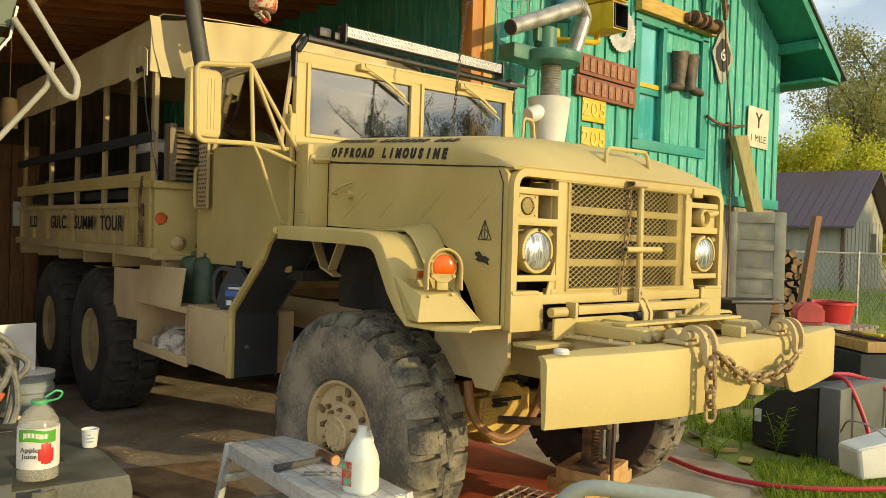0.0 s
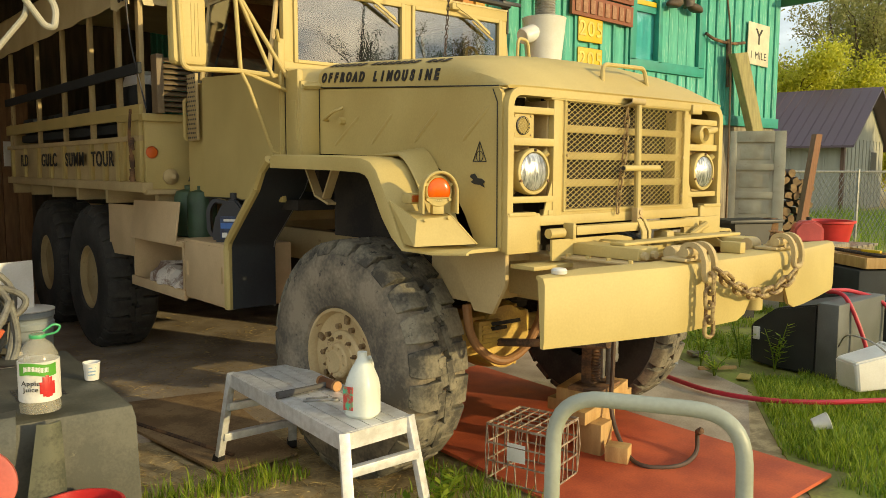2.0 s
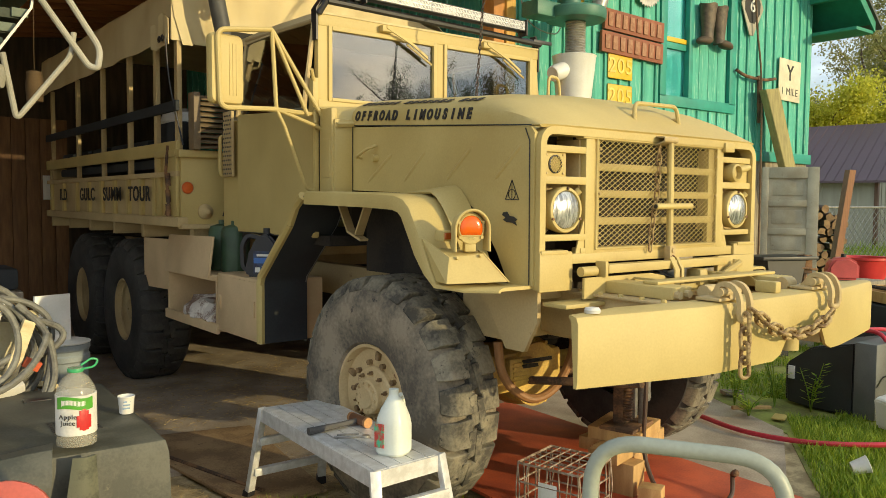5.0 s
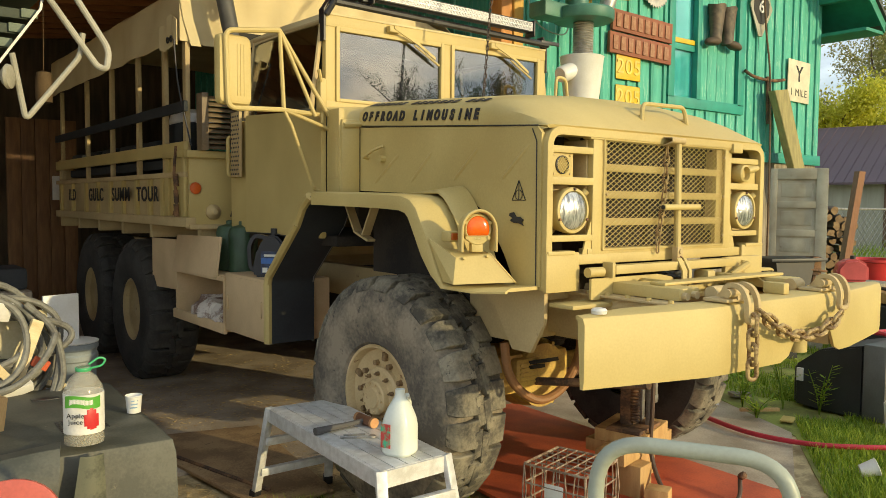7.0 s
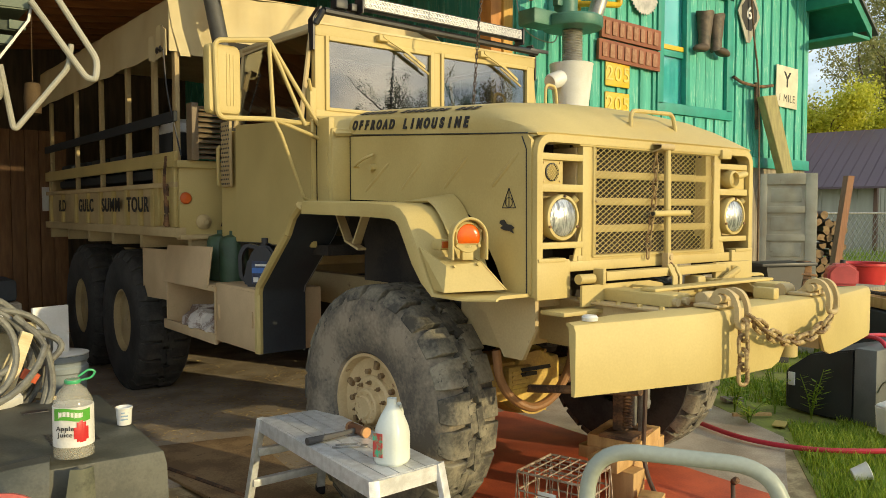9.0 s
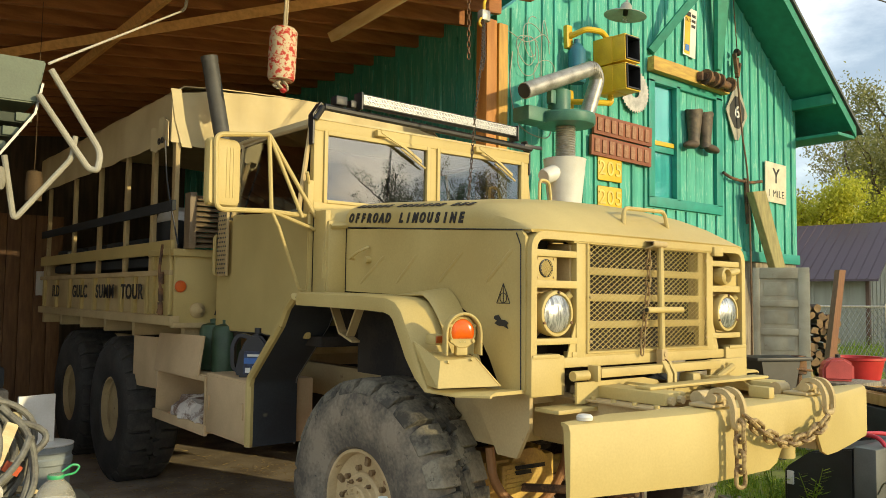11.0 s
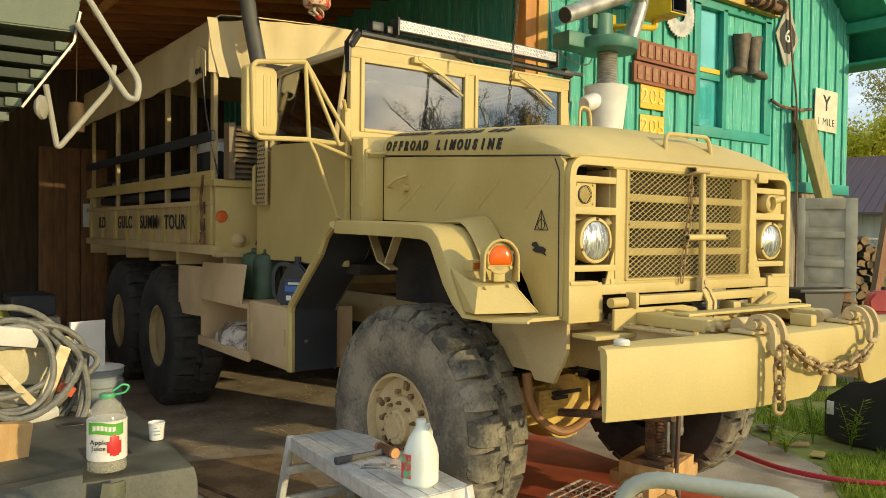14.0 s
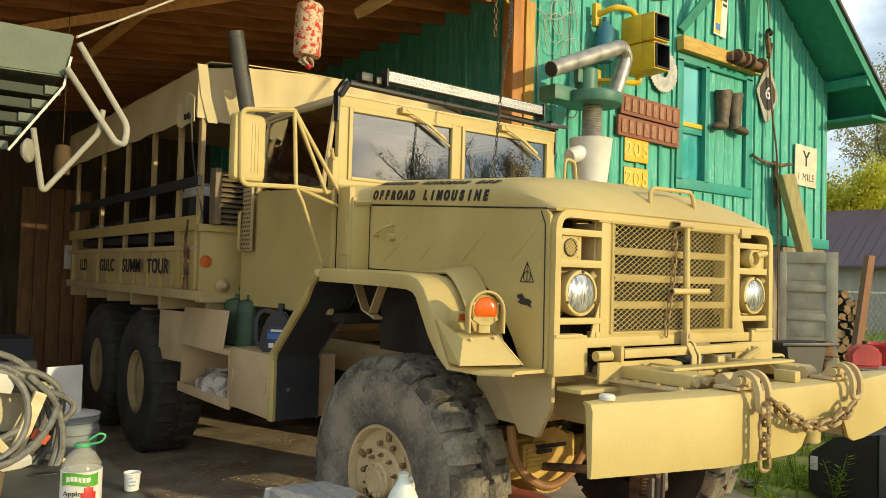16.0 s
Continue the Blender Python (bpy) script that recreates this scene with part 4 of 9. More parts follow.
# fenders
for s in (-1, 1):
    path = [(0.56, 1.612), (0.2, 1.606), (-0.1, 1.600), (-0.29, 1.592), (-0.36, 1.574), (-0.41, 1.535), (-0.465, 1.45), (-0.52, 1.36), (-0.57, 1.27), (-0.612, 1.21), (-0.72, 1.198), (-0.86, 1.204)]
    bm = B()
    rows = []
    for i, (y, z) in enumerate(path):
        a, b = path[max(i - 1, 0)], path[min(i + 1, len(path) - 1)]
        d = Vector((b[0] - a[0], b[1] - a[1])).normalized()
        n = Vector((d.y, -d.x))
        if n.y < 0:
            n = -n
        if i > 9:
            n = Vector((0, 1))
        q = lambda k: (y - n.x * k, z - n.y * k)
        hang = 0.072 if i < 8 else (0.05 if i == 8 else 0.022)
        xo = 1.165 if i < 10 else 1.165 - 0.07 * (i - 9)
        rows.append([bm.verts.new((s * x, *q(k))) for x, k in ((0.83, 0.0), (xo - 0.03, 0.0), (xo - 0.008, 0.008), (xo, min(0.03, hang * 0.6)), (xo, hang), (xo - 0.012, hang), (xo - 0.012, min(0.032, hang * 0.7)), (xo - 0.035, 0.015), (0.83, 0.015))])
    skin(bm, rows)
    fender = part("fender", bm, TAN, truck, "tan front fender with a rolled edge")
    bm = B()
    gp = [(0.57, 1.585), (0.65, 1.53), (0.72, 1.43), (1.085, 1.11), (1.105, 1.06), (1.105, 0.70)]
    strip(bm, [(s * 1.165, y, z) for y, z in gp], (-s * 0.30, 0, 0), 0.02)
    part("mudguard_panel", bm, BLACK_FLAT, fender, "dark inner mudguard panel")
    bm = B()
    for (ya, za), (yb, zb) in zip(gp, gp[1:]):
        tube(bm, [(s * 1.165, ya, za), (s * 1.165, yb, zb)], 0.026, 8)
    part("mudguard_edge", bm, TAN, fender, "tan mudguard edge")
    bm = B()
    tube(bm, [(s * 0.872, y - 0.012, z - 0.01) for y, z in gp], 0.006, 6)
    part("guard_trim", bm, STEEL, fender, "thin pale trim of the mudguard")
    bm = B()
    strip(bm, [(s * 0.95, 0.5, 1.58), (s * 0.95, 0.38, 1.40), (s * 0.95, 0.25, 1.36)], (s * 0.05, 0, 0), 0.012)
    strip(bm, [(s * 0.95, 0.18, 1.58), (s * 0.95, 0.30, 1.38)], (s * 0.05, 0, 0), 0.012)
    pieces("fender_bracket", "fender_bracket", bm, TAN_DUST, fender, "tan fender bracket")
    # bulge at the fender's inner front, with the lamp plate
    bm = B()
    sheet(bm, lambda u, v: Vector((s * (0.845 + 0.15 * math.sin(v * math.pi / 2)), -0.10 - 0.50 * u, 1.596 + 0.035 * math.sin(u * math.pi) * (1 - v) - 0.45 * max(0, u - 0.50) ** 1.5 * 1.9 + 0.006)), 12, 6, 0.01)
    part("fender_bulge", bm, TAN, fender)
    # turn signal in a guard hoop, turned a little outwards
    lamp = pose(s * 1.045, -0.70, 1.446, 0, 0, 22 * s) @ Matrix.Diagonal((0.84, 0.84, 0.92, 1))
    face = lamp @ pose(0, 0, 0, 90)
    bm = B()
    lathe(bm, [(0.045, -0.10), (0.066, -0.07), (0.072, -0.01), (0.074, 0.006), (0.070, 0.010), (0.003, 0.010)], 28, face)
    box(bm, (0, 0, 0), (0.06, 0.05, 0.045), 0.006, lamp @ Matrix.Translation((0, 0.02, -0.085)))
    ts = part("turn_signal", bm, TAN, fender, "tan housing of the amber turn signal")
    bm = B()
    cut = [(0.060 * math.cos(a), max(0.060 * math.sin(a), -0.030)) for a in (2 * math.pi * k / 32 for k in range(32))]
    skin(bm, [[bm.verts.new(face @ Vector((x * f, y * f, d_))) for x, y in cut] for f, d_ in ((1.0, 0.010), (0.985, 0.015), (0.86, 0.020), (0.5, 0.024))])
    part("amber_lens", bm, AMBER, ts, "amber lens with a flat lower edge")
    bm = B()
    tube(bm, [face @ Vector((x * 1.07, y * 1.07, 0.012)) for x, y in cut], 0.0035, 6, closed=True)
    part("lens_rim", bm, TAN, ts, "tan bead round the lens")
    for a in (25, 155, 215, 325):
        bm = B()
        tube(bm, [face @ Vector((0.070 * math.cos(radians(a)), 0.070 * math.sin(radians(a)), z)) for z in (0.002, 0.018)], 0.0075, 8)
        part("face_screw", bm, TAN, ts)
    bm = B()
    box(bm, (0, 0, 0), (0.034, 0.010, 0.010), 0.003, lamp @ Matrix.Translation((0, -0.014, -0.044)))
    part("clear_lens", bm, glass("clear marker lens", (0.95, 0.97, 0.95), 0.15), ts, "small clear lens")
    bm = B()
    arch = [(0.090 * math.cos(a), 0.090 * math.sin(a) - 0.004) for a in (math.pi * k / 14 for k in range(15))]
    arch = [(0.090, -0.104)] + arch + [(-0.090, -0.104)]
    tube(bm, [lamp @ Vector((x, -0.036, z)) for x, z in arch], 0.006, 8)
    strip(bm, [lamp @ Vector((x * 0.98, -0.036, z * 0.98)) for x, z in arch], lamp.to_3x3() @ Vector((0, 0.085, 0)), 0.005)
    part("lamp_guard", bm, TAN, ts, "tan hoop guarding the lamp")
    # sloping plate, side cheek and shelf that carry the lamp
    tl, tr, bl = Vector((s * 1.135, -0.668, 1.325)), Vector((s * 0.985, -0.728, 1.338)), Vector((s * 1.165, -0.690, 1.214))
    br = bl + (tr - tl) * 1.75 + Vector((0, 0, -0.018))
    bm = B()
    extrude(bm, [bl, br, tr, tl], (0, 0.010, 0.004))
    part("lamp_plate", bm, TAN, fender, "tan sloping plate under the lamp")
    bm = B()
    extrude(bm, [tl, Vector((s * 1.155, -0.50, 1.40)), Vector((s * 1.158, -0.61, 1.22)), bl], (-s * 0.010, 0, 0))
    part("plate_cheek", bm, TAN, fender)
    bm = B()
    extrude(bm, [tl, tr, Vector((s * 0.90, -0.52, 1.345)), Vector((s * 1.145, -0.50, 1.36))], (0, 0, -0.010))
    part("lamp_shelf", bm, TAN, fender)
    bm = B()
    extrude(bm, [tr, br, Vector((s * 0.86, -0.62, 1.214)), Vector((s * 0.88, -0.56, 1.345))], (s * 0.008, 0, 0))
    part("plate_cheek", bm, TAN, fender)
    for f in (0.18, 0.82):
        bm = B()
        c_ = tl.lerp(tr, f) + Vector((0, -0.004, -0.008))
        tube(bm, [c_, c_ + Vector((0, -0.010, 0.004))], 0.0065, 8)
        part("plate_bolt", bm, TAN, fender)
    bm = B()
    span(bm, (s * 1.062, -0.612, 1.388), (s * 1.122, -0.545, 1.434), 0.010)
    sm = part("side_marker", bm, TAN, fender, "tan side marker lamp")
    # duller amber puts the shade on this lens into its colour
    bm = B()
    span(bm, (s * 1.068, -0.619, 1.397), (s * 1.116, -0.607, 1.426), 0.004)
    part("amber_lens", bm, mat("shaded amber lens", (0.50, 0.11, 0.015), 0.3, dark=(0.34, 0.07, 0.01), bump=0.03), sm, "amber marker lens")

# dark plates added to block sun from the engine bay and deepen the shade
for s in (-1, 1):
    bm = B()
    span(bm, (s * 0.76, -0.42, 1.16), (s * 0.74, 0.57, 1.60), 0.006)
    part("arch_shade_plate", bm, DARK, truck, "dark plate added to keep the wheel arch in shade")

# cab
bm = B()
for s in (-1, 1):
    span(bm, (s * 0.93, 0.60, 1.60), (s * 0.97, 0.74, 2.08), 0.012)
    span(bm, (s * 0.84, 0.58, 1.60), (s * 0.96, 0.70, 2.02), 0.02)
    span(bm, (s * 0.93, 1.80, 1.34), (s * 0.98, 2.1, 2.10), 0.012)
span(bm, (-0.96, 2.06, 1.34), (0.96, 2.10, 2.12), 0.01)
cab = pieces("cab_body", "cab_panel", bm, TAN, truck, "tan cab body")
# floor and firewall coloured dark to carry the wheel arch's shade
bm = B()
span(bm, (-0.835, 0.61, 1.40), (0.835, 0.66, 1.98), 0.01)
span(bm, (-0.955, 0.645, 1.30), (0.955, 2.05, 1.36), 0.01)
pieces("cab_floor", "firewall", bm, DARK, cab, "cab floor, darkened for the shade below", "firewall, darkened for the wheel arch's shade")
bm = B()
sheet(bm, lambda u, v: Vector((-0.95 + 1.9 * u, 0.56 + 0.30 * v, 1.985 + 0.12 * math.sin(v * math.pi / 2) + 0.05 * math.sin(u * math.pi))), 16, 6, 0.02)
part("cowl", bm, TAN, cab, "tan curved cowl below the windshield")
bm = B()
span(bm, (-0.975, 0.615, 1.69), (-0.966, 0.705, 1.91), 0.004)
part("cowl_hatch", bm, TAN, cab, "small square hatch on the cowl")
for s in (-1, 1):
    bm = B()
    extrude(bm, [(s * 0.965, 0.745, 1.345), (s * 0.965, 0.745, 2.08), (s * 0.965, 1.80, 2.13), (s * 0.965, 1.80, 1.345)], (s * 0.035, 0, 0))
    bmesh.ops.bevel(bm, geom=list(bm.edges), offset=0.006, segments=2, affect="EDGES")
    door = part("door", bm, TAN, truck, "plain tan cab door")
    for z in (1.5, 2.0):
        bm = B()
        tube(bm, [(s * 1.0, 0.735, z), (s * 1.0, 0.735, z + 0.06)], 0.012, 8)
        part("hinge", bm, TAN, door)
    bm = B()
    tube(bm, [(s * 1.002, 1.78, 1.345), (s * 1.002, 1.3, 1.35), (s * 1.002, 1.25, 1.342), (s * 1.002, 1.02, 1.35)], 0.004, 6)
    part("door_seal", bm, BLACK, door, "frayed black door seal")
    bm = B()
    tube(bm, bend([(s * 0.98, 2.0, 1.73), (s * 1.04, 2.0, 1.73), (s * 1.04, 2.0, 2.0), (s * 0.98, 2.0, 2.0)], 0.04), 0.013, 8)
    part("grab_handle", bm, TAN, cab, "tan grab handle beside the door")
    bm = B()
    tube(bm, [(s * 0.97, 0.92, 2.10), (s * 0.90, 0.92, 2.62), (s * 0.90, 1.86, 2.64), (s * 0.97, 1.86, 2.12)], 0.016, 8)
    part("window_frame", bm, TAN_DUST, door, "thin side window frame")
    bm = B()
    extrude(bm, [(s * 0.968, 0.93, 2.11), (s * 0.902, 0.93, 2.61), (s * 0.902, 1.85, 2.63), (s * 0.968, 1.85, 2.12)], (0.004 * -s, 0, 0))
    pane = part("pane", bm, GLASS, door, "side window pane")
    pane.visible_shadow = False
bm = B()
for k in range(7):
    box(bm, (-1.002, 0.86 + 0.013 * k, 1.47), (0.003, 0.007, 0.018))
    if k < 4:
        box(bm, (-1.002, 0.90 + 0.013 * k, 1.43), (0.003, 0.007, 0.018))
part("marking_bar", bm, LETTER, truck, "small black stencilled marking")
# windshield
WY = 0.895
bm = B()
for x0_, x1_ in ((-0.90, -0.83), (-0.035, 0.035), (0.83, 0.90)):
    span(bm, (x0_, WY - 0.02, 2.10), (x1_, WY + 0.03, 2.64), 0.008)
span(bm, (-0.90, WY - 0.025, 2.585), (0.90, WY + 0.03, 2.655), 0.008)
span(bm, (-0.90, WY - 0.025, 2.10), (0.90, WY + 0.03, 2.155), 0.008)
wframe = part("windshield_frame", bm, TAN, truck, "tan two-pane windshield frame")
for x0_, x1_ in ((-0.83, -0.035), (0.035, 0.83)):
    bm = B()
    for a, b in (((x0_ + 0.021, 2.150), (x1_ - 0.021, 2.17)), ((x0_ + 0.021, 2.565), (x1_ - 0.021, 2.590)), ((x0_ - 0.004, 2.150), (x0_ + 0.020, 2.590)), ((x1_ - 0.020, 2.150), (x1_ + 0.004, 2.590))):
        span(bm, (a[0], WY - 0.033, a[1]), (b[0], WY + 0.004, b[1]), 0.003)
    part("pane_frame", bm, TAN, wframe, "tan inner pane frame")
    bm = B()
    span(bm, (x0_ + 0.012, WY - 0.012, 2.16), (x1_ - 0.012, WY - 0.006, 2.58))
    pane = part("pane", bm, SHIELD, wframe, "flat windshield pane")
    pane.visible_shadow = False
for x in (-0.42, 0.40):
    bm = B()
    span(bm, (x - 0.06, WY - 0.07, 2.60), (x + 0.02, WY - 0.02, 2.64), 0.008)
    strip(bm, [(x - 0.03, WY - 0.065, 2.62), (x + 0.16, WY - 0.055, 2.545), (x + 0.30, WY - 0.045, 2.47)], (0, 0.0, 0.018), 0.010)
    tube(bm, [(x + 0.14, WY - 0.045, 2.545), (x + 0.34, WY - 0.04, 2.44)], 0.007, 6)
    part("wiper", bm, TAN, wframe, "folded windshield wiper")
for s in (-1, 1):
    bm = B()
    strip(bm, [(s * 0.905, WY - 0.03, 2.50), (s * 0.905, WY - 0.03, 2.68), (s * 0.86, WY - 0.04, 2.75)], (0, 0.06, 0), 0.012)
    for k in range(4):
        tube(bm, [(s * 0.915, WY, 2.12 + 0.05 * k), (s * 0.93, WY, 2.12 + 0.05 * k)], 0.014, 8)
    pieces("roof_clamp", "clamp_knob", bm, BLACK, wframe, "black roof clamp")
    bm = B()
    span(bm, (s * 0.90, WY - 0.03, 2.08), (s * 0.94, WY + 0.03, 2.28), 0.01)
    tube(bm, [(s * 0.93, WY - 0.02, 2.26), (s * 0.96, WY - 0.05, 2.32)], 0.012, 8)
    part("windshield_hinge", bm, TAN, wframe, "tan windshield hinge with knobs")
# canvas cab roof
bm = B()
sheet(bm, lambda u, v: Vector((-0.90 + 1.8 * u, WY - 0.03 + 1.27 * v, 2.665 + 0.085 * math.sin(v * math.pi * 0.62) ** 0.8 * math.sin(u * math.pi) ** 0.4 + 0.01 * math.sin(u * 19) * math.sin(v * 9))), 20, 10, 0.012)
for s in (-1, 1):
    strip(bm, [(s * 0.90, WY - 0.02, 2.66), (s * 0.905, 1.4, 2.67), (s * 0.90, 2.10, 2.66)], (0, 0, -0.05), 0.008)
part("cab_roof", bm, CANVAS, truck, "tan canvas cab roof")
# near-black canvas stands in for the shade inside the cab
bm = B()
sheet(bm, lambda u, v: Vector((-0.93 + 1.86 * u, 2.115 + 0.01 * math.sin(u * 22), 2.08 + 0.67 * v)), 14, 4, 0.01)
part("rear_curtain", bm, mat("cab shade canvas", (0.035, 0.032, 0.025), 0.9, dark=(0.02, 0.018, 0.015)), truck, "canvas rear curtain, coloured for the shade in the cab")
bm = B()
for x in (-0.45, 0.45):
    span(bm, (x - 0.25, 1.45, 1.55), (x + 0.25, 1.95, 1.72), 0.05)
    span(bm, (x - 0.25, 1.85, 1.7), (x + 0.25, 2.0, 2.30), 0.05)
tube(bm, [(0.55 + 0.2 * math.cos(a), 1.0 - 0.05 * math.sin(a), 2.08 + 0.2 * math.sin(a)) for a in (2 * math.pi * k / 20 for k in range(20))], 0.014, 6, True)
pieces("cab_seat", "cab_seat", bm, BLACK_FLAT, truck, "dark seat inside the cab")
# light bar
bm = B()
tube(bm, [(-0.86, 0.835, 2.725), (0.88, 0.835, 2.69)], 0.022, 8)
tube(bm, [(-0.90, 0.865, 2.65), (-0.86, 0.835, 2.73)], 0.018, 8)
span(bm, (0.80, 0.815, 2.69), (0.98, 0.835, 2.715), 0.004)
bar = part("light_bar_rail", bm, BLACK, truck, "black roof rail")
bm = B()
lb = pose(0.03, 0.815, 2.79, 0, 0.8)
box(bm, (0, 0, 0), (1.32, 0.07, 0.075), 0.008, lb)
for x in (-0.66, 0.66):
    box(bm, lb @ Vector((x, 0.0, -0.01)), (0.012, 0.09, 0.11), 0.003)
lbar = part("led_light_bar", bm, BLACK, truck, "long black light bar above the windshield")
bm = B()
for j in range(2):
    for k in range(50):
        lathe(bm, [(0.0115, 0.0), (0.010, 0.003), (0.002, -0.003)], 8, lb @ Matrix.Translation((-0.63 + 0.0257 * k, -0.0365, -0.014 + 0.028 * j)) @ pose(0, 0, 0, 90))
box(bm, lb @ Vector((0, -0.0352, 0)), (1.29, 0.002, 0.058), 0, lb.to_3x3().to_4x4())
part("led_lens", bm, LED, lbar, "rows of clear lenses")
bm = B()
span(bm, (-0.80, 0.795, 2.745), (-0.72, 0.865, 2.80), 0.008)
span(bm, (-0.69, 0.805, 2.745), (-0.65, 0.865, 2.79), 0.006)
pieces("spot_lamp", "spot_lamp", bm, BLACK, bar, "small black cube lamp")
# mirror and its tubular frame
for s in (-1,):
    bm = B()
    my = 0.72
    top_, low_ = (s * 1.268, my, 2.482), (s * 1.244, my, 2.057)
    tube(bm, bend([low_, (s * 1.569, my - 0.02, 2.041), (s * 1.582, my - 0.02, 2.439), top_], 0.045), 0.014, 8)
    tube(bm, [top_, low_], 0.012, 8)
    tube(bm, [top_, (s * 1.064, my, 2.063), (s * 1.05, my, 2.035)], 0.011, 8)
    tube(bm, [top_, (s * 0.928, my, 1.99), (s * 0.89, my - 0.05, 1.965)], 0.012, 8)
    tube(bm, [low_, (s * 1.15, my, 2.05), (s * 1.00, my + 0.03, 2.05)], [0.012, 0.015, 0.012], 8)
    tube(bm, [low_, (s * 1.013, my, 1.985), (s * 0.96, my, 1.965)], 0.011, 8)
    tube(bm, [low_, (s * 1.198, my, 1.974), (s * 1.055, my + 0.02, 1.63), (s * 0.995, my + 0.03, 1.61)], 0.010, 8)
    mframe = pieces("mirror_bracket", "bracket_tube", bm, TAN, truck, "tan tubular mirror bracket")
    bm = B()
    mo = bend([(0, 0, -0.183), (0.096, 0, -0.183), (0.096, 0, 0.183), (-0.096, 0, 0.183), (-0.096, 0, -0.183), (0, 0, -0.183)], 0.035, 5)[:-1]
    mm = pose(s * 1.522, my + 0.03, 2.245, 0, 0, -8 * s)
    skin(bm, [[bm.verts.new(mm @ Vector((q.x * f_, d_, q.z * f_))) for q in mo] for d_, f_ in ((0.028, 0.96), (0.02, 1.0), (-0.012, 1.0), (-0.026, 0.95), (-0.03, 0.86))])
    for k in range(3):
        box(bm, mm @ Vector((0.010 + 0.020 * k, -0.029, 0.0)), (0.007, 0.008, 0.27), 0.002, pose(0, 0, 0, 0, 0, -8 * s))
    for z in (-0.13, 0.13):
        tube(bm, [mm @ Vector((-0.04, -0.02, z)), (s * 1.575, my - 0.02, 2.24 + z)], 0.008, 6)
    part("mirror_head", bm, TAN, mframe, "tan back of the tall door mirror")
    bm = B()
    box(bm, (s * 1.522, my + 0.060, 2.245), (0.16, 0.004, 0.33), 0, pose(0, 0, 0, 0, 0, -8 * s))
    part("mirror_glass", bm, CHROME, mframe, "mirror glass")
# exhaust stack
bm = B()
tube(bm, [(-0.62, 2.20, 1.5), (-0.66, 2.20, 2.35), (-0.93, 2.16, 2.68), (-0.965, 2.14, 2.80), (-1.065, 2.14, 3.29)], 0.058, 18)
tube(bm, [(-1.06, 2.14, 3.26), (-1.067, 2.14, 3.296)], [0.061, 0.061], 18)
part("exhaust_pipe", bm, mat("grey stack rubber", (0.10, 0.10, 0.095), 0.6, dark=(0.06, 0.06, 0.058), scale=7), truck, "dark grey exhaust stack")
# grab handle on the far side of the hood
bm = B()
tube(bm, bend([(0.74, 0.62, 2.05), (0.755, 0.62, 2.43), (0.85, 0.62, 2.42), (0.90, 0.62, 2.05)], 0.04), 0.011, 8)
part("far_handle", bm, TAN, truck, "tan handle on the far side of the cowl")

# ---- truck bed and side boxes ----
BX = 1.19
STAKES = (2.42, 2.88, 3.55, 4.35, 5.25, 6.35)
bm = B()
span(bm, (-BX, 2.36, 1.37), (BX, 6.55, 1.44), 0.006)
span(bm, (-1.1, 2.36, 1.12), (1.1, 2.44, 1.38), 0.006)
for yy in (3.2, 4.0, 4.8, 5.6, 6.4):
    span(bm, (-BX, yy, 1.26), (BX, yy + 0.07, 1.37), 0.004)
pieces("bed_floor", "cross_member", bm, TAN_DUST, truck, "tan steel bed floor")
for s in (-1, 1):
    bm = B()
    span(bm, (s * (BX - 0.03), 2.36, 1.40), (s * BX, 6.5, 1.73), 0.004)
    span(bm, (s * (BX - 0.03), 2.36, 1.725), (s * (BX + 0.035), 6.5, 1.765), 0.008)
    span(bm, (s * (BX - 0.03), 2.30, 1.365), (s * (BX + 0.045), 6.5, 1.435), 0.008)
    side = pieces("bed_side", "bed_flange", bm, TAN_DUST, truck, "tan steel bed side with black lettering")
    for yy in STAKES + (3.2, 3.95, 4.8, 5.8):
        bm = B()
        span(bm, (s * (BX - 0.002), yy - 0.035, 1.43), (s * (BX + 0.028), yy + 0.035, 1.73), 0.006)
        part("stake_pocket", bm, TAN, side)
    for yy in STAKES:
        bm = B()
        span(bm, (s * (BX - 0.03), yy - 0.032, 1.76), (s * (BX + 0.005), yy + 0.032, 2.74), 0.006)
        part("stake", bm, TAN_DUST, side, "upright wooden stake")
    for z, h, mt, lab in ((1.93, 0.10, TAN, "tan wooden side rail"), (2.23, 0.075, BLACK_FLAT, "dark padded upper rail")):
        bm = B()
        span(bm, (s * (BX + 0.006), 2.34, z - h / 2), (s * (BX + 0.036), 6.5, z + h / 2), 0.006)
        part("side_rail", bm, mt, side, lab)
    if s < 0:
        for txt, yy in (("TOUR", 3.22), ("SUMM", 3.97), ("GULC", 4.80), ("ILD", 5.75)):
            letters(txt, 0.165, facing((-BX - 0.031, yy, 1.60), (0, -1, 0), (0, 0, 1)), LETTER, side, "lettering", "black stencilled lettering", 0.002, 1.15, 0.003)
        bm = B()
        for z in (1.48, 1.58, 1.70):
            tube(bm, [(-BX - 0.05, 2.47, z - 0.04), (-BX - 0.055, 2.47, z + 0.05)], 0.018, 8)
        tube(bm, curve([(-BX - 0.04, 2.50, 1.95), (-BX - 0.06, 2.49, 1.75), (-BX - 0.05, 2.47, 1.55), (-BX - 0.06, 2.50, 1.45)]), 0.012, 6)
        part("latch_chain", bm, RUST, side, "rusty latch and chain on the bed corner")
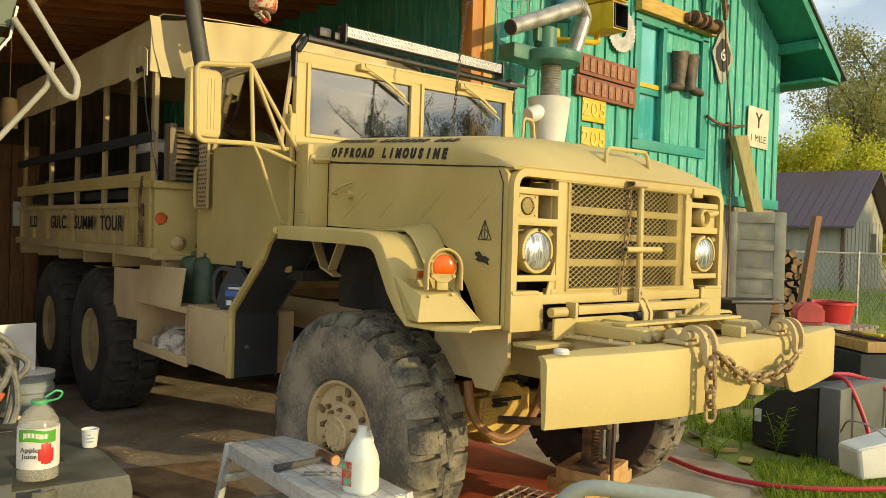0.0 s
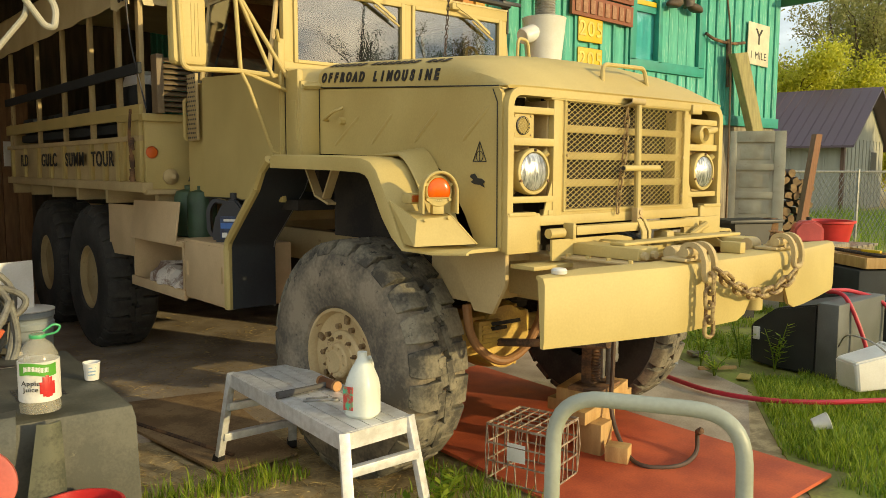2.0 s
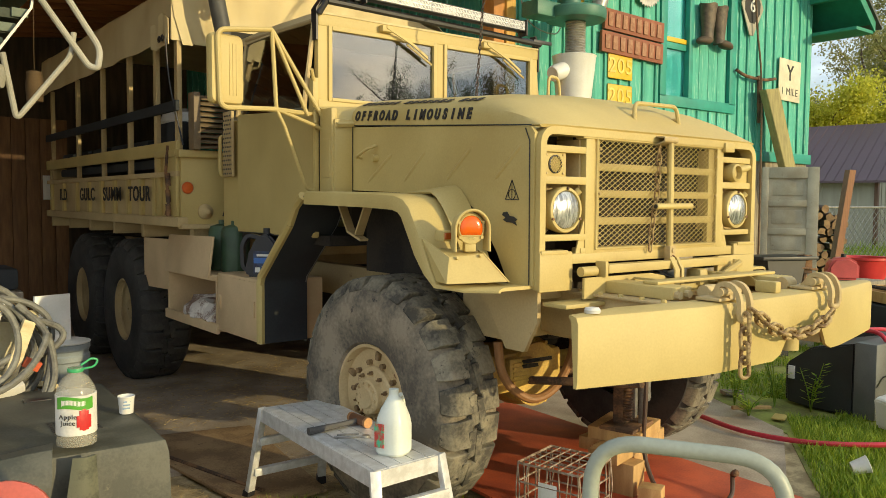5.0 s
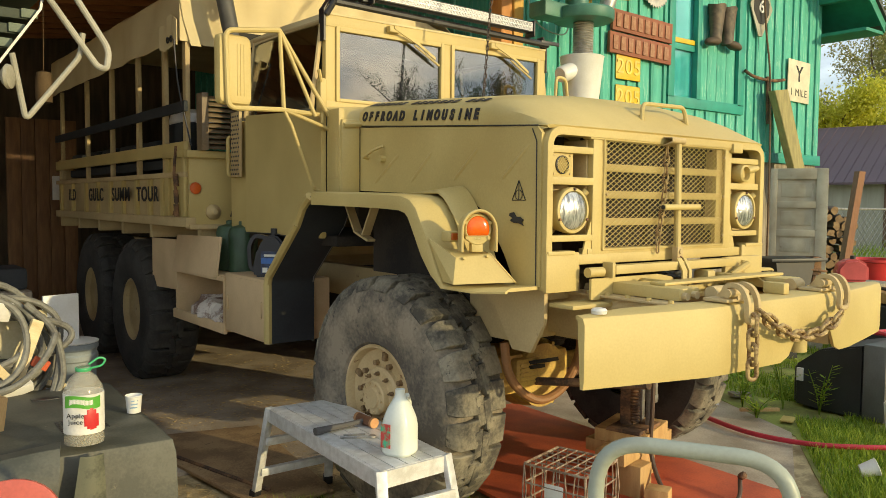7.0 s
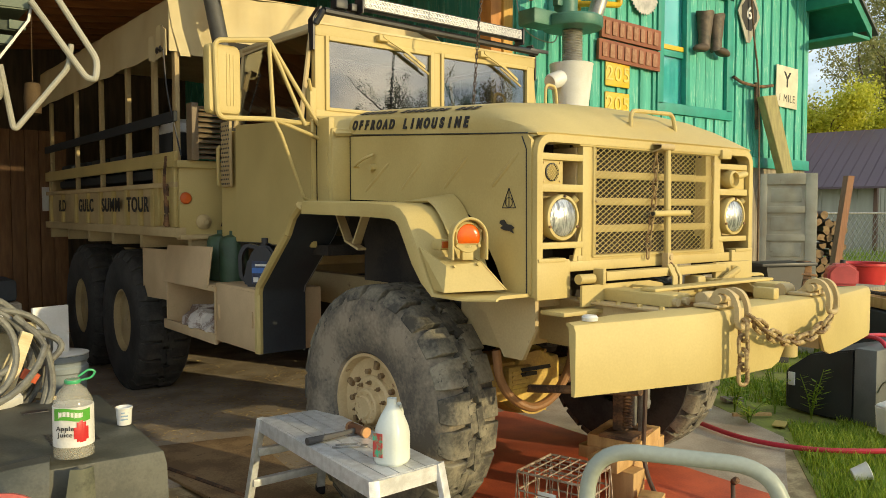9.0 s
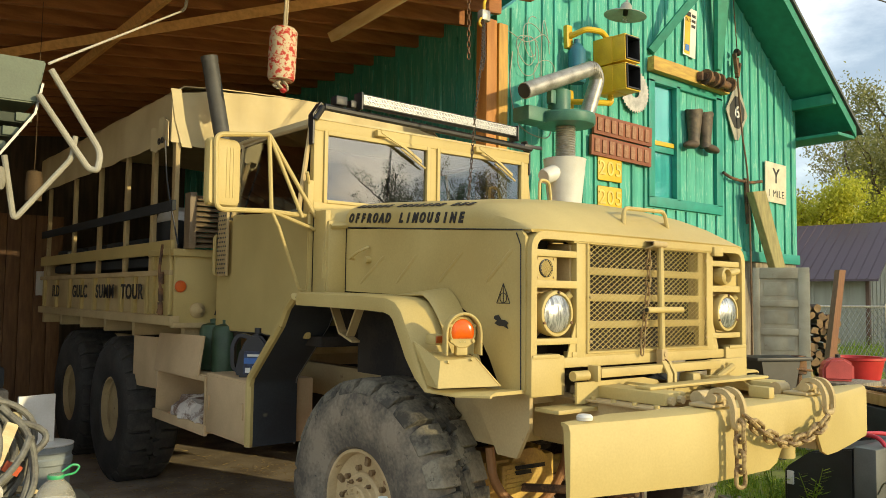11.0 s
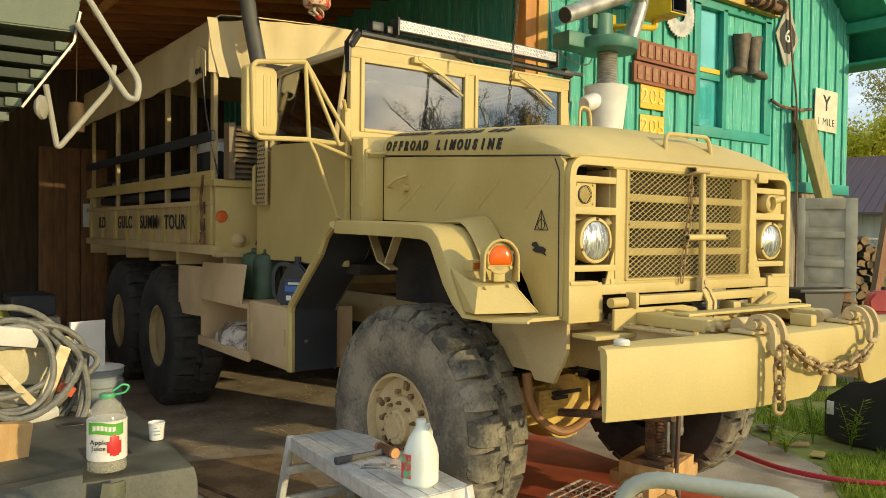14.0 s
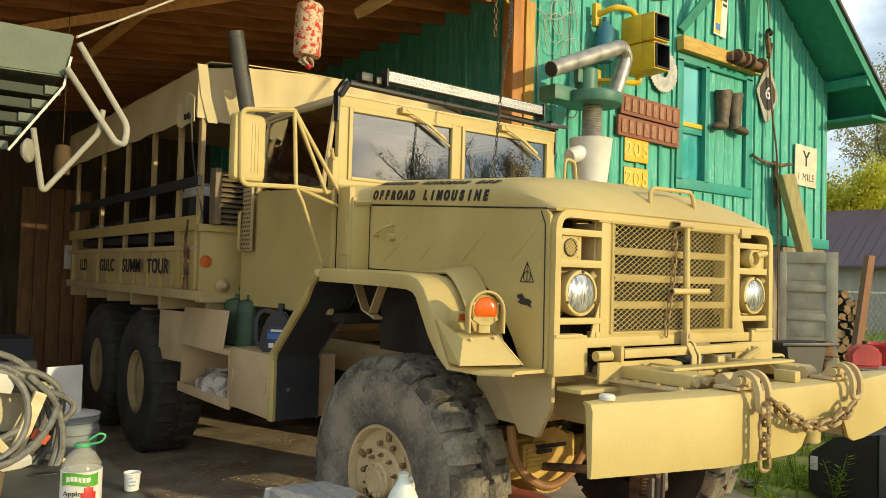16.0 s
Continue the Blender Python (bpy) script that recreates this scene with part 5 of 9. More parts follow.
# front board of the bed, standing in the cab's shade, with its capped corner posts
bm = B()
span(bm, (-BX - 0.012, 2.315, 1.365), (BX + 0.012, 2.345, 1.865), 0.004)
headboard = part("headboard", bm, TAN, truck, "flat tan steel front board of the bed")
bm = B()
span(bm, (-BX - 0.035, 2.285, 1.862), (BX + 0.035, 2.36, 1.915), 0.008)
part("board_cap", bm, TAN, headboard, "tan folded cap of the front board")
bm = B()
span(bm, (-BX - 0.02, 2.28, 1.350), (BX + 0.02, 2.36, 1.385), 0.006)
part("board_sill", bm, TAN_DUST, headboard, "dusty tan lower flange")
for s in (-1, 1):
    bm = B()
    span(bm, (s * (BX - 0.02), 2.36, 1.44), (s * (BX + 0.006), 2.80, 1.875), 0.004)
    span(bm, (s * (BX + 0.002), 2.362, 1.44), (s * (BX + 0.032), 2.43, 1.868), 0.006)
    span(bm, (s * (BX + 0.002), 2.72, 1.44), (s * (BX + 0.030), 2.80, 1.868), 0.006)
    span(bm, (s * (BX - 0.03), 2.362, 1.868), (s * (BX + 0.04), 2.82, 1.918), 0.007)
    pieces("corner_post", "corner_rib", bm, TAN, headboard, "tan capped corner post of the bed")
bm = B()
lathe(bm, [(0.043, 0), (0.043, 0.010), (0.036, 0.018), (0.01, 0.022)], 24, pose(-1.160, 2.315, 1.645, 90))
part("reflector", bm, mat("orange reflector", (0.75, 0.13, 0.015), 0.35), headboard, "round orange reflector")
bm = B()
lathe(bm, [(0.046, 0), (0.046, 0.012), (0.043, 0.013), (0.043, 0.0)], 24, pose(-1.160, 2.314, 1.645, 90))
part("reflector_rim", bm, TAN_DUST, headboard)
bm = B()
lathe(bm, [(0.055, 0), (0.055, 0.02), (0.035, 0.035), (0.018, 0.06), (0.004, 0.062)], 18, pose(-1.03, 2.315, 1.475, 90))
part("drain_cock", bm, TAN_DUST, headboard, "round tan plug on the front board")
bm = B()
box(bm, (-0.845, 2.30, 1.62), (0.07, 0.03, 0.045), 0.006)
part("bracket", bm, mat("pale bracket paint", (0.62, 0.58, 0.44), 0.6), headboard, "pale small bracket")
bm = B()
for k in range(2):
    extrude(bm, [(-0.90 + 0.05 * k, 2.312, 1.44), (-0.885 + 0.05 * k, 2.312, 1.44), (-0.862 + 0.05 * k, 2.312, 1.52), (-0.875 + 0.05 * k, 2.312, 1.52)], (0, 0.004, 0))
part("marking_bar", bm, LETTER, headboard, "dark stencilled mark")
bm = B()
span(bm, (-BX, 6.46, 1.40), (BX, 6.50, 2.0), 0.006)
part("tailgate", bm, TAN_DUST, truck, "tan tailgate")
for s in (-1, 1):
    bm = B()
    span(bm, (s * 0.65, 2.6, 1.80), (s * 1.12, 6.3, 1.88), 0.02)
    for k in range(6):
        span(bm, (s * 0.95, 2.7 + 0.62 * k, 1.88), (s * 1.12, 3.15 + 0.62 * k, 2.05 if k != 0 else 2.16), 0.05)
    pieces("bench", "bench_pack", bm, BLACK_FLAT, truck, "dark bench inside the bed", "dark pack on the bench")
bm = B()
lathe(bm, [(0.16, 0), (0.19, 0.05), (0.17, 0.12), (0.08, 0.16), (0.01, 0.165)], 18, pose(-0.85, 3.2, 2.14))
part("pale_bag", bm, PLASTIC_W, truck, "pale rounded bundle on the bench")


def tarp_profile(u, sag_):
    """Half section of the canvas cover, u from the left hem over the top to the right hem."""
    P = [(-1.235, 2.70), (-1.235, 2.95), (-1.225, 3.06), (-1.15, 3.125), (-0.9, 3.15), (-0.4, 3.17), (0, 3.175)]
    P = P + [(-a, b) for a, b in P[-2::-1]]
    f = u * (len(P) - 1)
    i = min(int(f), len(P) - 2)
    a, b = Vector(P[i]), Vector(P[i + 1])
    q = a.lerp(b, f - i)
    return q.x, q.y - (sag_ if q.y > 3.1 else 0)


def tarp_fn(u, v):
    y = 2.40 + 4.2 * v
    x, z = tarp_profile(u, 0.008 * abs(math.sin(v * math.pi * 5)))
    return Vector((x + 0.008 * math.sin(v * 40 + u * 9), y, z + 0.004 * math.sin(v * 31 + u * 17) + 0.02 * v))


bm = B()
sheet(bm, tarp_fn, 36, 44, 0.008)
tarp = part("canvas_cover", bm, CANVAS, truck, "tan canvas cover over the bed")
bm = B()


def tarp_front(u, v):
    x = -1.235 + 2.47 * u
    top = tarp_profile(0.16 + 0.68 * u, 0)[1] - 0.01
    bot = 2.69 + 0.05 * math.sin(u * math.pi) - 0.03 * math.sin(u * 14) ** 2
    return Vector((x, 2.385 + 0.018 * math.sin(u * 33) * (1 - v) - 0.012 * math.sin(u * 60), bot + (top - bot) * v))


sheet(bm, tarp_front, 48, 10, 0.008)
part("front_curtain", bm, CANVAS, tarp, "pale canvas front flap")
bm = B()
strip(bm, [(-1.25, 2.375, 3.08), (-1.215, 2.372, 2.85), (-1.16, 2.368, 2.66)], (0.07, -0.012, 0), 0.008)
sheet(bm, lambda u, v: Vector((-1.252 - 0.012 * math.sin(u * 14), 2.40 + 0.34 * u, 2.66 + 0.24 * v * (1 - 0.55 * abs(u - 0.45)) + 0.01 * math.sin(u * 21))), 12, 5, 0.008)
part("corner_flap", bm, CANVAS, tarp, "folded canvas corner flap")
bm = B()
for yy in (2.46, 2.53):
    tube(bm, [(-1.272, yy + 0.02 * math.cos(a), 2.71 + 0.02 * math.sin(a)) for a in (2 * math.pi * k / 10 for k in range(10))], 0.006, 5, True)
tube(bm, curve([(-1.27, 2.40, 2.70), (-1.25, 2.39, 2.4), (-1.2, 2.36, 2.1), (-1.18, 2.33, 1.95)]), 0.006, 5)
part("lashing", bm, BLACK, tarp, "black lashing loops")
lv = mat("brown louvres", (0.27, 0.20, 0.115), 0.6, dark=(0.17, 0.12, 0.07))
bm = B()
span(bm, (-1.14, 2.22, 1.915), (-1.09, 2.33, 2.32), 0.006)
louvre = part("louvre_frame", bm, lv, truck, "brown upright frame of the louvred vent")
for k in range(10):
    bm = B()
    box(bm, (-0.85, 2.27, 1.945 + 0.038 * k), (0.48, 0.07, 0.010), 0.003, pose(0, 0, 0, 28))
    part("louvre_slat", bm, lv, louvre)
bm = B()
span(bm, (-1.03, 1.83, 1.72), (-1.01, 1.975, 2.16), 0.003)
perf = part("perforated_panel", bm, TAN_DUST, truck, "perforated tan panel behind the door")
bm = B()
for k in range(5):
    for j in range(14):
        box(bm, (-1.031, 1.84 + 0.03 * k + 0.015 * (j % 2), 1.74 + 0.03 * j), (0.003, 0.012, 0.012))
part("perforation", bm, BLACK, perf, "dark holes")
# side boxes
bm = B()
span(bm, (-1.15, 1.145, 0.69), (-0.72, 1.80, 1.078), 0.01)
sb = part("tool_box", bm, SAND, truck, "tan steel side box")
bm = B()
span(bm, (-1.158, 1.18, 0.71), (-1.15, 1.77, 1.06), 0.003)
for yy in (1.20, 1.72):
    span(bm, (-1.168, yy, 0.84), (-1.155, yy + 0.02, 0.94), 0.003)
part("box_door", bm, SAND, sb, "tan box door with hinges")
bm = B()
span(bm, (-1.16, 1.118, 0.69), (-1.11, 1.143, 1.06), 0.004)
part("weathered_strip", bm, WOOD_GREY, sb, "weathered wooden edge strip")
bm = B()
span(bm, (-1.15, 1.81, 0.67), (-0.72, 2.78, 0.70), 0.006)
span(bm, (-1.15, 1.81, 1.03), (-0.72, 2.78, 1.055), 0.006)
span(bm, (-0.75, 1.81, 0.70), (-0.72, 2.78, 1.03), 0.004)
for yy in (1.81, 2.75):
    span(bm, (-1.15, yy, 0.68), (-0.72, yy + 0.03, 1.05), 0.004)
span(bm, (-1.165, 1.79, 0.66), (-1.14, 2.80, 0.73), 0.006)
span(bm, (-1.165, 1.79, 1.015), (-1.14, 2.80, 1.05), 0.006)
shelf = pieces("open_box", "box_wall", bm, SAND, truck, "open tan side box with rags inside")
bm = B()
box(bm, (-1.15, 2.335, 1.165), (0.016, 0.86, 0.28), 0.005, pose(0, 0, 0, -1, 8))
box(bm, (-1.10, 3.16, 1.05), (0.016, 0.44, 0.40), 0.005, pose(0, 0, 0, 0, 0, 8))
pieces("box_flap", "box_flap", bm, SAND, shelf, "raised tan box lid")
random.seed(4)
bm = B()
for k in range(16):
    c = Vector((-0.98 + 0.2 * random.random() - 0.08, 1.92 + 0.75 * random.random(), 0.73 + 0.05 * random.random()))
    r = 0.06 + 0.06 * random.random()
    q = bmesh.ops.create_icosphere(bm, subdivisions=2, radius=r)
    for v in q["verts"]:
        v.co = Vector((v.co.x * 1.2, v.co.y * 1.5, v.co.z * 0.8)) * (1 + 0.5 * noise.noise(v.co * 22 + c * 9)) + c
pieces("rag", "rag", bm, mat("crumpled rags", (0.66, 0.60, 0.52), 0.95, dark=(0.22, 0.14, 0.10), scale=9, amount=0.9, bump=0.4), shelf, "crumpled grey and brown rags")
for k, yy in enumerate((1.84, 2.06)):
    bm = B()
    lathe(bm, [(0.05, 0.0), (0.098, 0.01), (0.10, 0.04), (0.10, 0.28), (0.085, 0.32), (0.03, 0.335), (0.03, 0.36), (0.01, 0.365)], 22, pose(-0.96, yy + 0.1, 1.055))
    solo("green_canister", bm, mat("green canister paint", (0.05, 0.10, 0.05), 0.5, dark=(0.03, 0.06, 0.03)), "tall dark green canister standing on the side box", "canister", "canisters")
jug = thing("oil_jug", "black plastic oil jug with a blue label on the side box", "jug", m=pose(-1.03, 1.37, 1.079, 0, 0, -44) @ Matrix.Diagonal((1.08, 1.08, 1.02, 1)))
bm = B()
prof = [(-0.075, 0.0), (0.115, 0.0), (0.122, 0.02), (0.122, 0.175), (0.085, 0.235), (0.06, 0.262), (0.005, 0.262), (-0.03, 0.225), (-0.06, 0.15), (-0.085, 0.05)]
extrude(bm, [(x, -0.06, z) for x, z in prof], (0, 0.12, 0))
bmesh.ops.bevel(bm, geom=list(bm.edges), offset=0.014, segments=2, affect="EDGES")
strip(bm, bend([(0.0, -0.022, 0.250), (-0.085, -0.022, 0.272), (-0.128, -0.022, 0.20), (-0.122, -0.022, 0.05), (-0.07, -0.022, 0.012)], 0.04), (0, 0.044, 0), 0.022)
part("jug_body", bm, mat("black jug plastic", (0.02, 0.022, 0.03), 0.35), jug)
bm = B()
tube(bm, [(0.035, 0, 0.255), (0.035, 0, 0.30)], 0.026, 12)
part("jug_cap", bm, BLACK, jug)
bm = B()
span(bm, (-0.03, -0.0625, 0.02), (0.105, -0.0605, 0.16))
lab = part("jug_label", bm, mat("dark blue label", (0.03, 0.06, 0.14), 0.4, dark=(0.015, 0.02, 0.05), scale=18, amount=0.8), jug, "blue printed label")
bm = B()
for a, b, z0_, z1_ in ((-0.01, 0.09, 0.128, 0.142), (0.02, 0.10, 0.064, 0.069), (0.02, 0.095, 0.052, 0.057), (-0.02, 0.01, 0.03, 0.06)):
    span(bm, (a, -0.0645, z0_), (b, -0.0627, z1_))
pieces("label_bar", "label_bar", bm, PLASTIC_W, lab)
bm = B()
span(bm, (-0.028, -0.0645, 0.085), (0.103, -0.0627, 0.118))
part("label_band", bm, mat("bright blue print", (0.05, 0.18, 0.55), 0.4), lab)

# ---- barn: carport roof, walls, green gable ----
WALL_Y = 1.85
WX0, WX1, EAVE_Z, SLOPE = 1.45, 6.70, 4.12, 0.77
RIDGE_X = (WX0 + WX1) / 2


def gable_z(x):
    return EAVE_Z + SLOPE * ((x - WX0) if x < RIDGE_X else (WX1 - x))


WIN = (3.66, 4.86, 2.66, 3.93)
bm = B()
ridge_z = gable_z(RIDGE_X)
for poly in ([(WX0, 2.1), (WIN[0], 2.1), (WIN[0], gable_z(WIN[0])), (WX0, EAVE_Z)],
             [(WIN[0], 2.1), (WIN[1], 2.1), (WIN[1], WIN[2]), (WIN[0], WIN[2])],
             [(WIN[0], WIN[3]), (WIN[1], WIN[3]), (WIN[1], gable_z(WIN[1])), (RIDGE_X, ridge_z), (WIN[0], gable_z(WIN[0]))],
             [(WIN[1], 2.1), (WX1, 2.1), (WX1, EAVE_Z), (WIN[1], gable_z(WIN[1]))]):
    extrude(bm, [(x, WALL_Y, z) for x, z in poly], (0, 0.14, 0))
wall_front = solo("wall_front", bm, GREEN, "sunlit green board-and-batten gable wall", "wall", kind="structure", smooth=False)
bm = B()
span(bm, (WX0, WALL_Y + 0.02, 0.0), (WX1, WALL_Y + 0.14, 2.1))
solo("wall_base", bm, WOOD_GREY, "weathered lower wall behind the clutter", "wall", kind="structure")
bm = B()
span(bm, (WX0, WALL_Y - 0.03, 2.06), (WX1 + 0.02, WALL_Y + 0.0, 2.18), 0.006)
part("skirt_board", bm, TEAL, wall_front, "teal skirt board")
bm = B()
span(bm, (WX1 - 0.02, WALL_Y + 0.14, 0), (WX1, 9.4, EAVE_Z))
solo("wall_right", bm, GREEN, "green side wall", "wall", kind="structure")
bm = B()
span(bm, (WX0, WALL_Y + 0.14, 0.0), (WX0 + 0.10, 9.4, 4.35))
wall_inner = solo("wall_inner", bm, GREEN, "shaded green wall inside the barn", "wall", kind="structure")
for k in range(30):
    bm = B()
    y = WALL_Y + 0.3 + 0.24 * k
    span(bm, (WX0 - 0.02, y, 0.05), (WX0, y + 0.045, 4.05), 0.003)
    part("batten", bm, GREEN, wall_inner)
bm = B()
span(bm, (-6.6, 9.4, 0), (WX1, 9.55, 5.0))
solo("wall_back", bm, WOOD_DARK, "dark timber back wall of the barn", "wall", kind="structure")
# unseen wall, kept short so that sky light reaches the truck bed
bm = B()
span(bm, (-6.7, 5.6, 0), (-6.55, 9.4, 4.0))
solo("wall_left", bm, WOOD_DARK, "unseen dark timber side wall, kept short for light", "wall", kind="structure")


def roof_z(x):
    return 4.10 + 0.12 * (x - 1.4)


ROOF_Y0 = 0.95
bm = B()
extrude(bm, [(-7.2, ROOF_Y0, roof_z(-7.2) + 0.17), (1.45, ROOF_Y0, roof_z(1.45) + 0.17), (1.45, ROOF_Y0, roof_z(1.45) + 0.22), (-7.2, ROOF_Y0, roof_z(-7.2) + 0.22)], (0, 8.6, 0))
random.seed(8)
for k in range(21):
    y = ROOF_Y0 + 0.02 + 0.41 * k
    extrude(bm, [(-7.2, y, roof_z(-7.2)), (1.45, y, roof_z(1.45)), (1.45, y, roof_z(1.45) + 0.168), (-7.2, y, roof_z(-7.2) + 0.168)], (0, 0.05, 0))
for x, y0_ in ((-5.2, ROOF_Y0),):
    span(bm, (x - 0.05, y0_, roof_z(x) - 0.2), (x + 0.05, 9.4, roof_z(x) - 0.003), 0.006)
tube(bm, [(-2.7, 5.19, roof_z(-2.7) - 0.05), (0.50, 1.0, roof_z(0.50) - 0.05)], 0.055, 4, mi=1)
tube(bm, [(-1.36, 5.4, roof_z(-1.36) - 0.04), (-1.29, 1.0, roof_z(-1.29) - 0.04)], 0.045, 4, mi=1)
solo("ceiling", bm, [WOOD_ROOF, mat("pale brown timber", (0.80, 0.45, 0.15), 0.7, dark=(0.60, 0.31, 0.09), stretch=(0.8, 5, 5))], "reddish brown timber roof with open rafters", "ceiling", kind="structure", smooth=False)
bm = B()
tube(bm, [(0.30, 2.74, roof_z(0.3) - 0.075), (0.15, 1.0, roof_z(0.15) - 0.075)], 0.062, 4)
solo("hanging_timber", bm, mat("pale pine", (0.78, 0.58, 0.30), 0.7, dark=(0.62, 0.42, 0.19), scale=4, stretch=(5, 0.8, 5)), "pale square timber fixed under the rafters", "timber")
# corner post
post = thing("corner_post", "orange stained timber post at the barn opening", "post", kind="structure")
bm = B()
span(bm, (1.22, 1.72, 0), (1.34, 1.86, 4.0), 0.008)
part("post_timber", bm, WOOD_ORANGE, post, "orange stained post")
bm = B()
span(bm, (1.345, 1.70, 0), (1.45, 1.845, 3.98), 0.006)
part("post_board", bm, mat("sunlit pine board", (0.62, 0.36, 0.07), 0.6, dark=(0.46, 0.24, 0.04), stretch=(5, 5, 0.7)), post, "yellow pine facing board")
# gable roof over the green wall
bm = B()
OH = 0.55
xe = WX1 + 0.45
for x0_, x1_ in ((RIDGE_X, xe),):
    z0_, z1_ = EAVE_Z + SLOPE * (WX1 - x0_) + 0.0, EAVE_Z + SLOPE * (WX1 - x1_)
    extrude(bm, [(x0_, WALL_Y - OH, z0_ + 0.02), (x1_, WALL_Y - OH, z1_ + 0.02), (x1_, WALL_Y - OH, z1_ + 0.05), (x0_, WALL_Y - OH, z0_ + 0.05)], (0, 8.1, 0))
gable = solo("gable_roof", bm, GREEN_DARK, "green painted gable roof with boarded soffit", "roof", kind="structure", smooth=False)
bm = B()
extrude(bm, [(RIDGE_X - 0.1, WALL_Y - OH - 0.05, ridge_z + 0.137), (xe + 0.12, WALL_Y - OH - 0.05, EAVE_Z - SLOPE * 0.57 + 0.060), (xe + 0.12, WALL_Y - OH - 0.05, EAVE_Z - SLOPE * 0.57 + 0.095), (RIDGE_X - 0.1, WALL_Y - OH - 0.05, ridge_z + 0.187)], (0, 8.2, 0))
for k in range(40):
    y = WALL_Y - OH - 0.03 + 0.1 * k
    tube(bm, [(xe + 0.12, y, EAVE_Z - SLOPE * 0.57 + 0.1), (RIDGE_X, y, ridge_z + 0.11)], 0.018, 6)
part("roof_sheet", bm, mat("dark roofing", (0.10, 0.10, 0.09), 0.7), gable, "dark corrugated roofing")
bm = B()
d = Vector((1, 0, -SLOPE)).normalized()
extrude(bm, [(RIDGE_X, WALL_Y - OH - 0.02, ridge_z - 0.08), (xe, WALL_Y - OH - 0.02, EAVE_Z - SLOPE * 0.45 - 0.08), (xe, WALL_Y - OH - 0.02, EAVE_Z - SLOPE * 0.45 + 0.05), (RIDGE_X, WALL_Y - OH - 0.02, ridge_z + 0.05)], (0, 0.022, 0))
part("bargeboard", bm, GREEN_DARK, gable, "green bargeboard")
for x in (6.6,):
    bm = B()
    zz = EAVE_Z + SLOPE * (WX1 - x)
    span(bm, (x - 0.03, WALL_Y - OH, zz - 0.15), (x + 0.06, WALL_Y + 0.0, zz - 0.02), 0.005)
    part("lookout", bm, GREEN_DARK, gable, "green roof lookout")
bm = B()
span(bm, (WX1, WALL_Y - OH, EAVE_Z - SLOPE * 0.45 - 0.10), (xe, 9.4, EAVE_Z - SLOPE * 0.45 - 0.06), 0.004)
part("eave_soffit", bm, GREEN_DARK, gable)
# braces on the gable
bm = B()
tube(bm, [(3.62, WALL_Y - 0.03, 4.22), (4.25, WALL_Y - OH + 0.03, 5.22)], 0.06, 4)
part("brace", bm, GREEN_DARK, gable, "green diagonal brace")
bm = B()
extrude(bm, [(4.60, WALL_Y - 0.22, 5.25), (4.86, WALL_Y - 0.22, 5.20), (4.90, WALL_Y - 0.07, 4.25), (4.82, WALL_Y - 0.07, 4.25)], (0, 0.05, 0))
part("brace", bm, GREEN_DARK, gable, "green upright brace")
# battens on the front wall
x = WX0 + 0.16
k = 0
while x < WX1 - 0.05:
    for lo, hi in ([(2.19, WIN[2] - 0.10), (WIN[3] + 0.12, gable_z(x) - 0.03)] if WIN[0] - 0.12 < x < WIN[1] + 0.06 else [(2.19, gable_z(x) - 0.03)]):
        bm = B()
        span(bm, (x, WALL_Y - 0.022, lo), (x + 0.045, WALL_Y - 0.001, hi), 0.003)
        part("batten", bm, GREEN, wall_front)
    x += 0.19 + 0.03 * math.sin(k * 2.4)
    k += 1
# window, the right half boarded over
win = thing("window_1", "teal framed sash window, one half boarded over", "window", kind="structure")
bm = B()
for lo, hi in (((WIN[0] - 0.07, WIN[2] - 0.09), (WIN[1] + 0.10, WIN[2] + 0.02)), ((WIN[0] - 0.07, WIN[3] - 0.03), (WIN[1] + 0.10, WIN[3] + 0.07)), ((WIN[0] - 0.07, WIN[2]), (WIN[0] + 0.03, WIN[3])), ((WIN[1] - 0.02, WIN[2]), (WIN[1] + 0.10, WIN[3])), ((4.075, WIN[2]), (4.145, WIN[3]))):
    span(bm, (lo[0], WALL_Y - 0.035, lo[1]), (hi[0], WALL_Y + 0.03, hi[1]), 0.006)
part("window_frame", bm, TEAL, win, "teal window frame")
bm = B()
span(bm, (WIN[0] + 0.03, WALL_Y + 0.0, 3.24), (4.075, WALL_Y + 0.04, 3.29), 0.004)
part("sash_bar", bm, YELLOW, win, "yellow sash bar")
bm = B()
span(bm, (WIN[0] + 0.03, WALL_Y + 0.0, 3.17), (4.075, WALL_Y + 0.04, 3.235), 0.004)
part("sash_rail", bm, TEAL, win, "teal sash rail")
for lo, hi in ((WIN[2] + 0.02, 3.17), (3.29, WIN[3] - 0.03)):
    bm = B()
    span(bm, (WIN[0] + 0.03, WALL_Y + 0.02, lo), (4.075, WALL_Y + 0.026, hi))
    pane = part("pane", bm, SASH_GLASS, win, "window pane reflecting the sky")
    pane.visible_shadow = False
# bright turquoise holds the curtain's colour and the pane's sky reflection
bm = B()
span(bm, (WIN[0] + 0.02, WALL_Y + 0.045, WIN[2]), (4.09, WALL_Y + 0.06, WIN[3]))
part("curtain", bm, mat("turquoise curtain", (0.06, 0.56, 0.55), 0.8, dark=(0.015, 0.36, 0.38), scale=3, stretch=(6, 1, 0.5)), win, "turquoise curtain behind the pane")
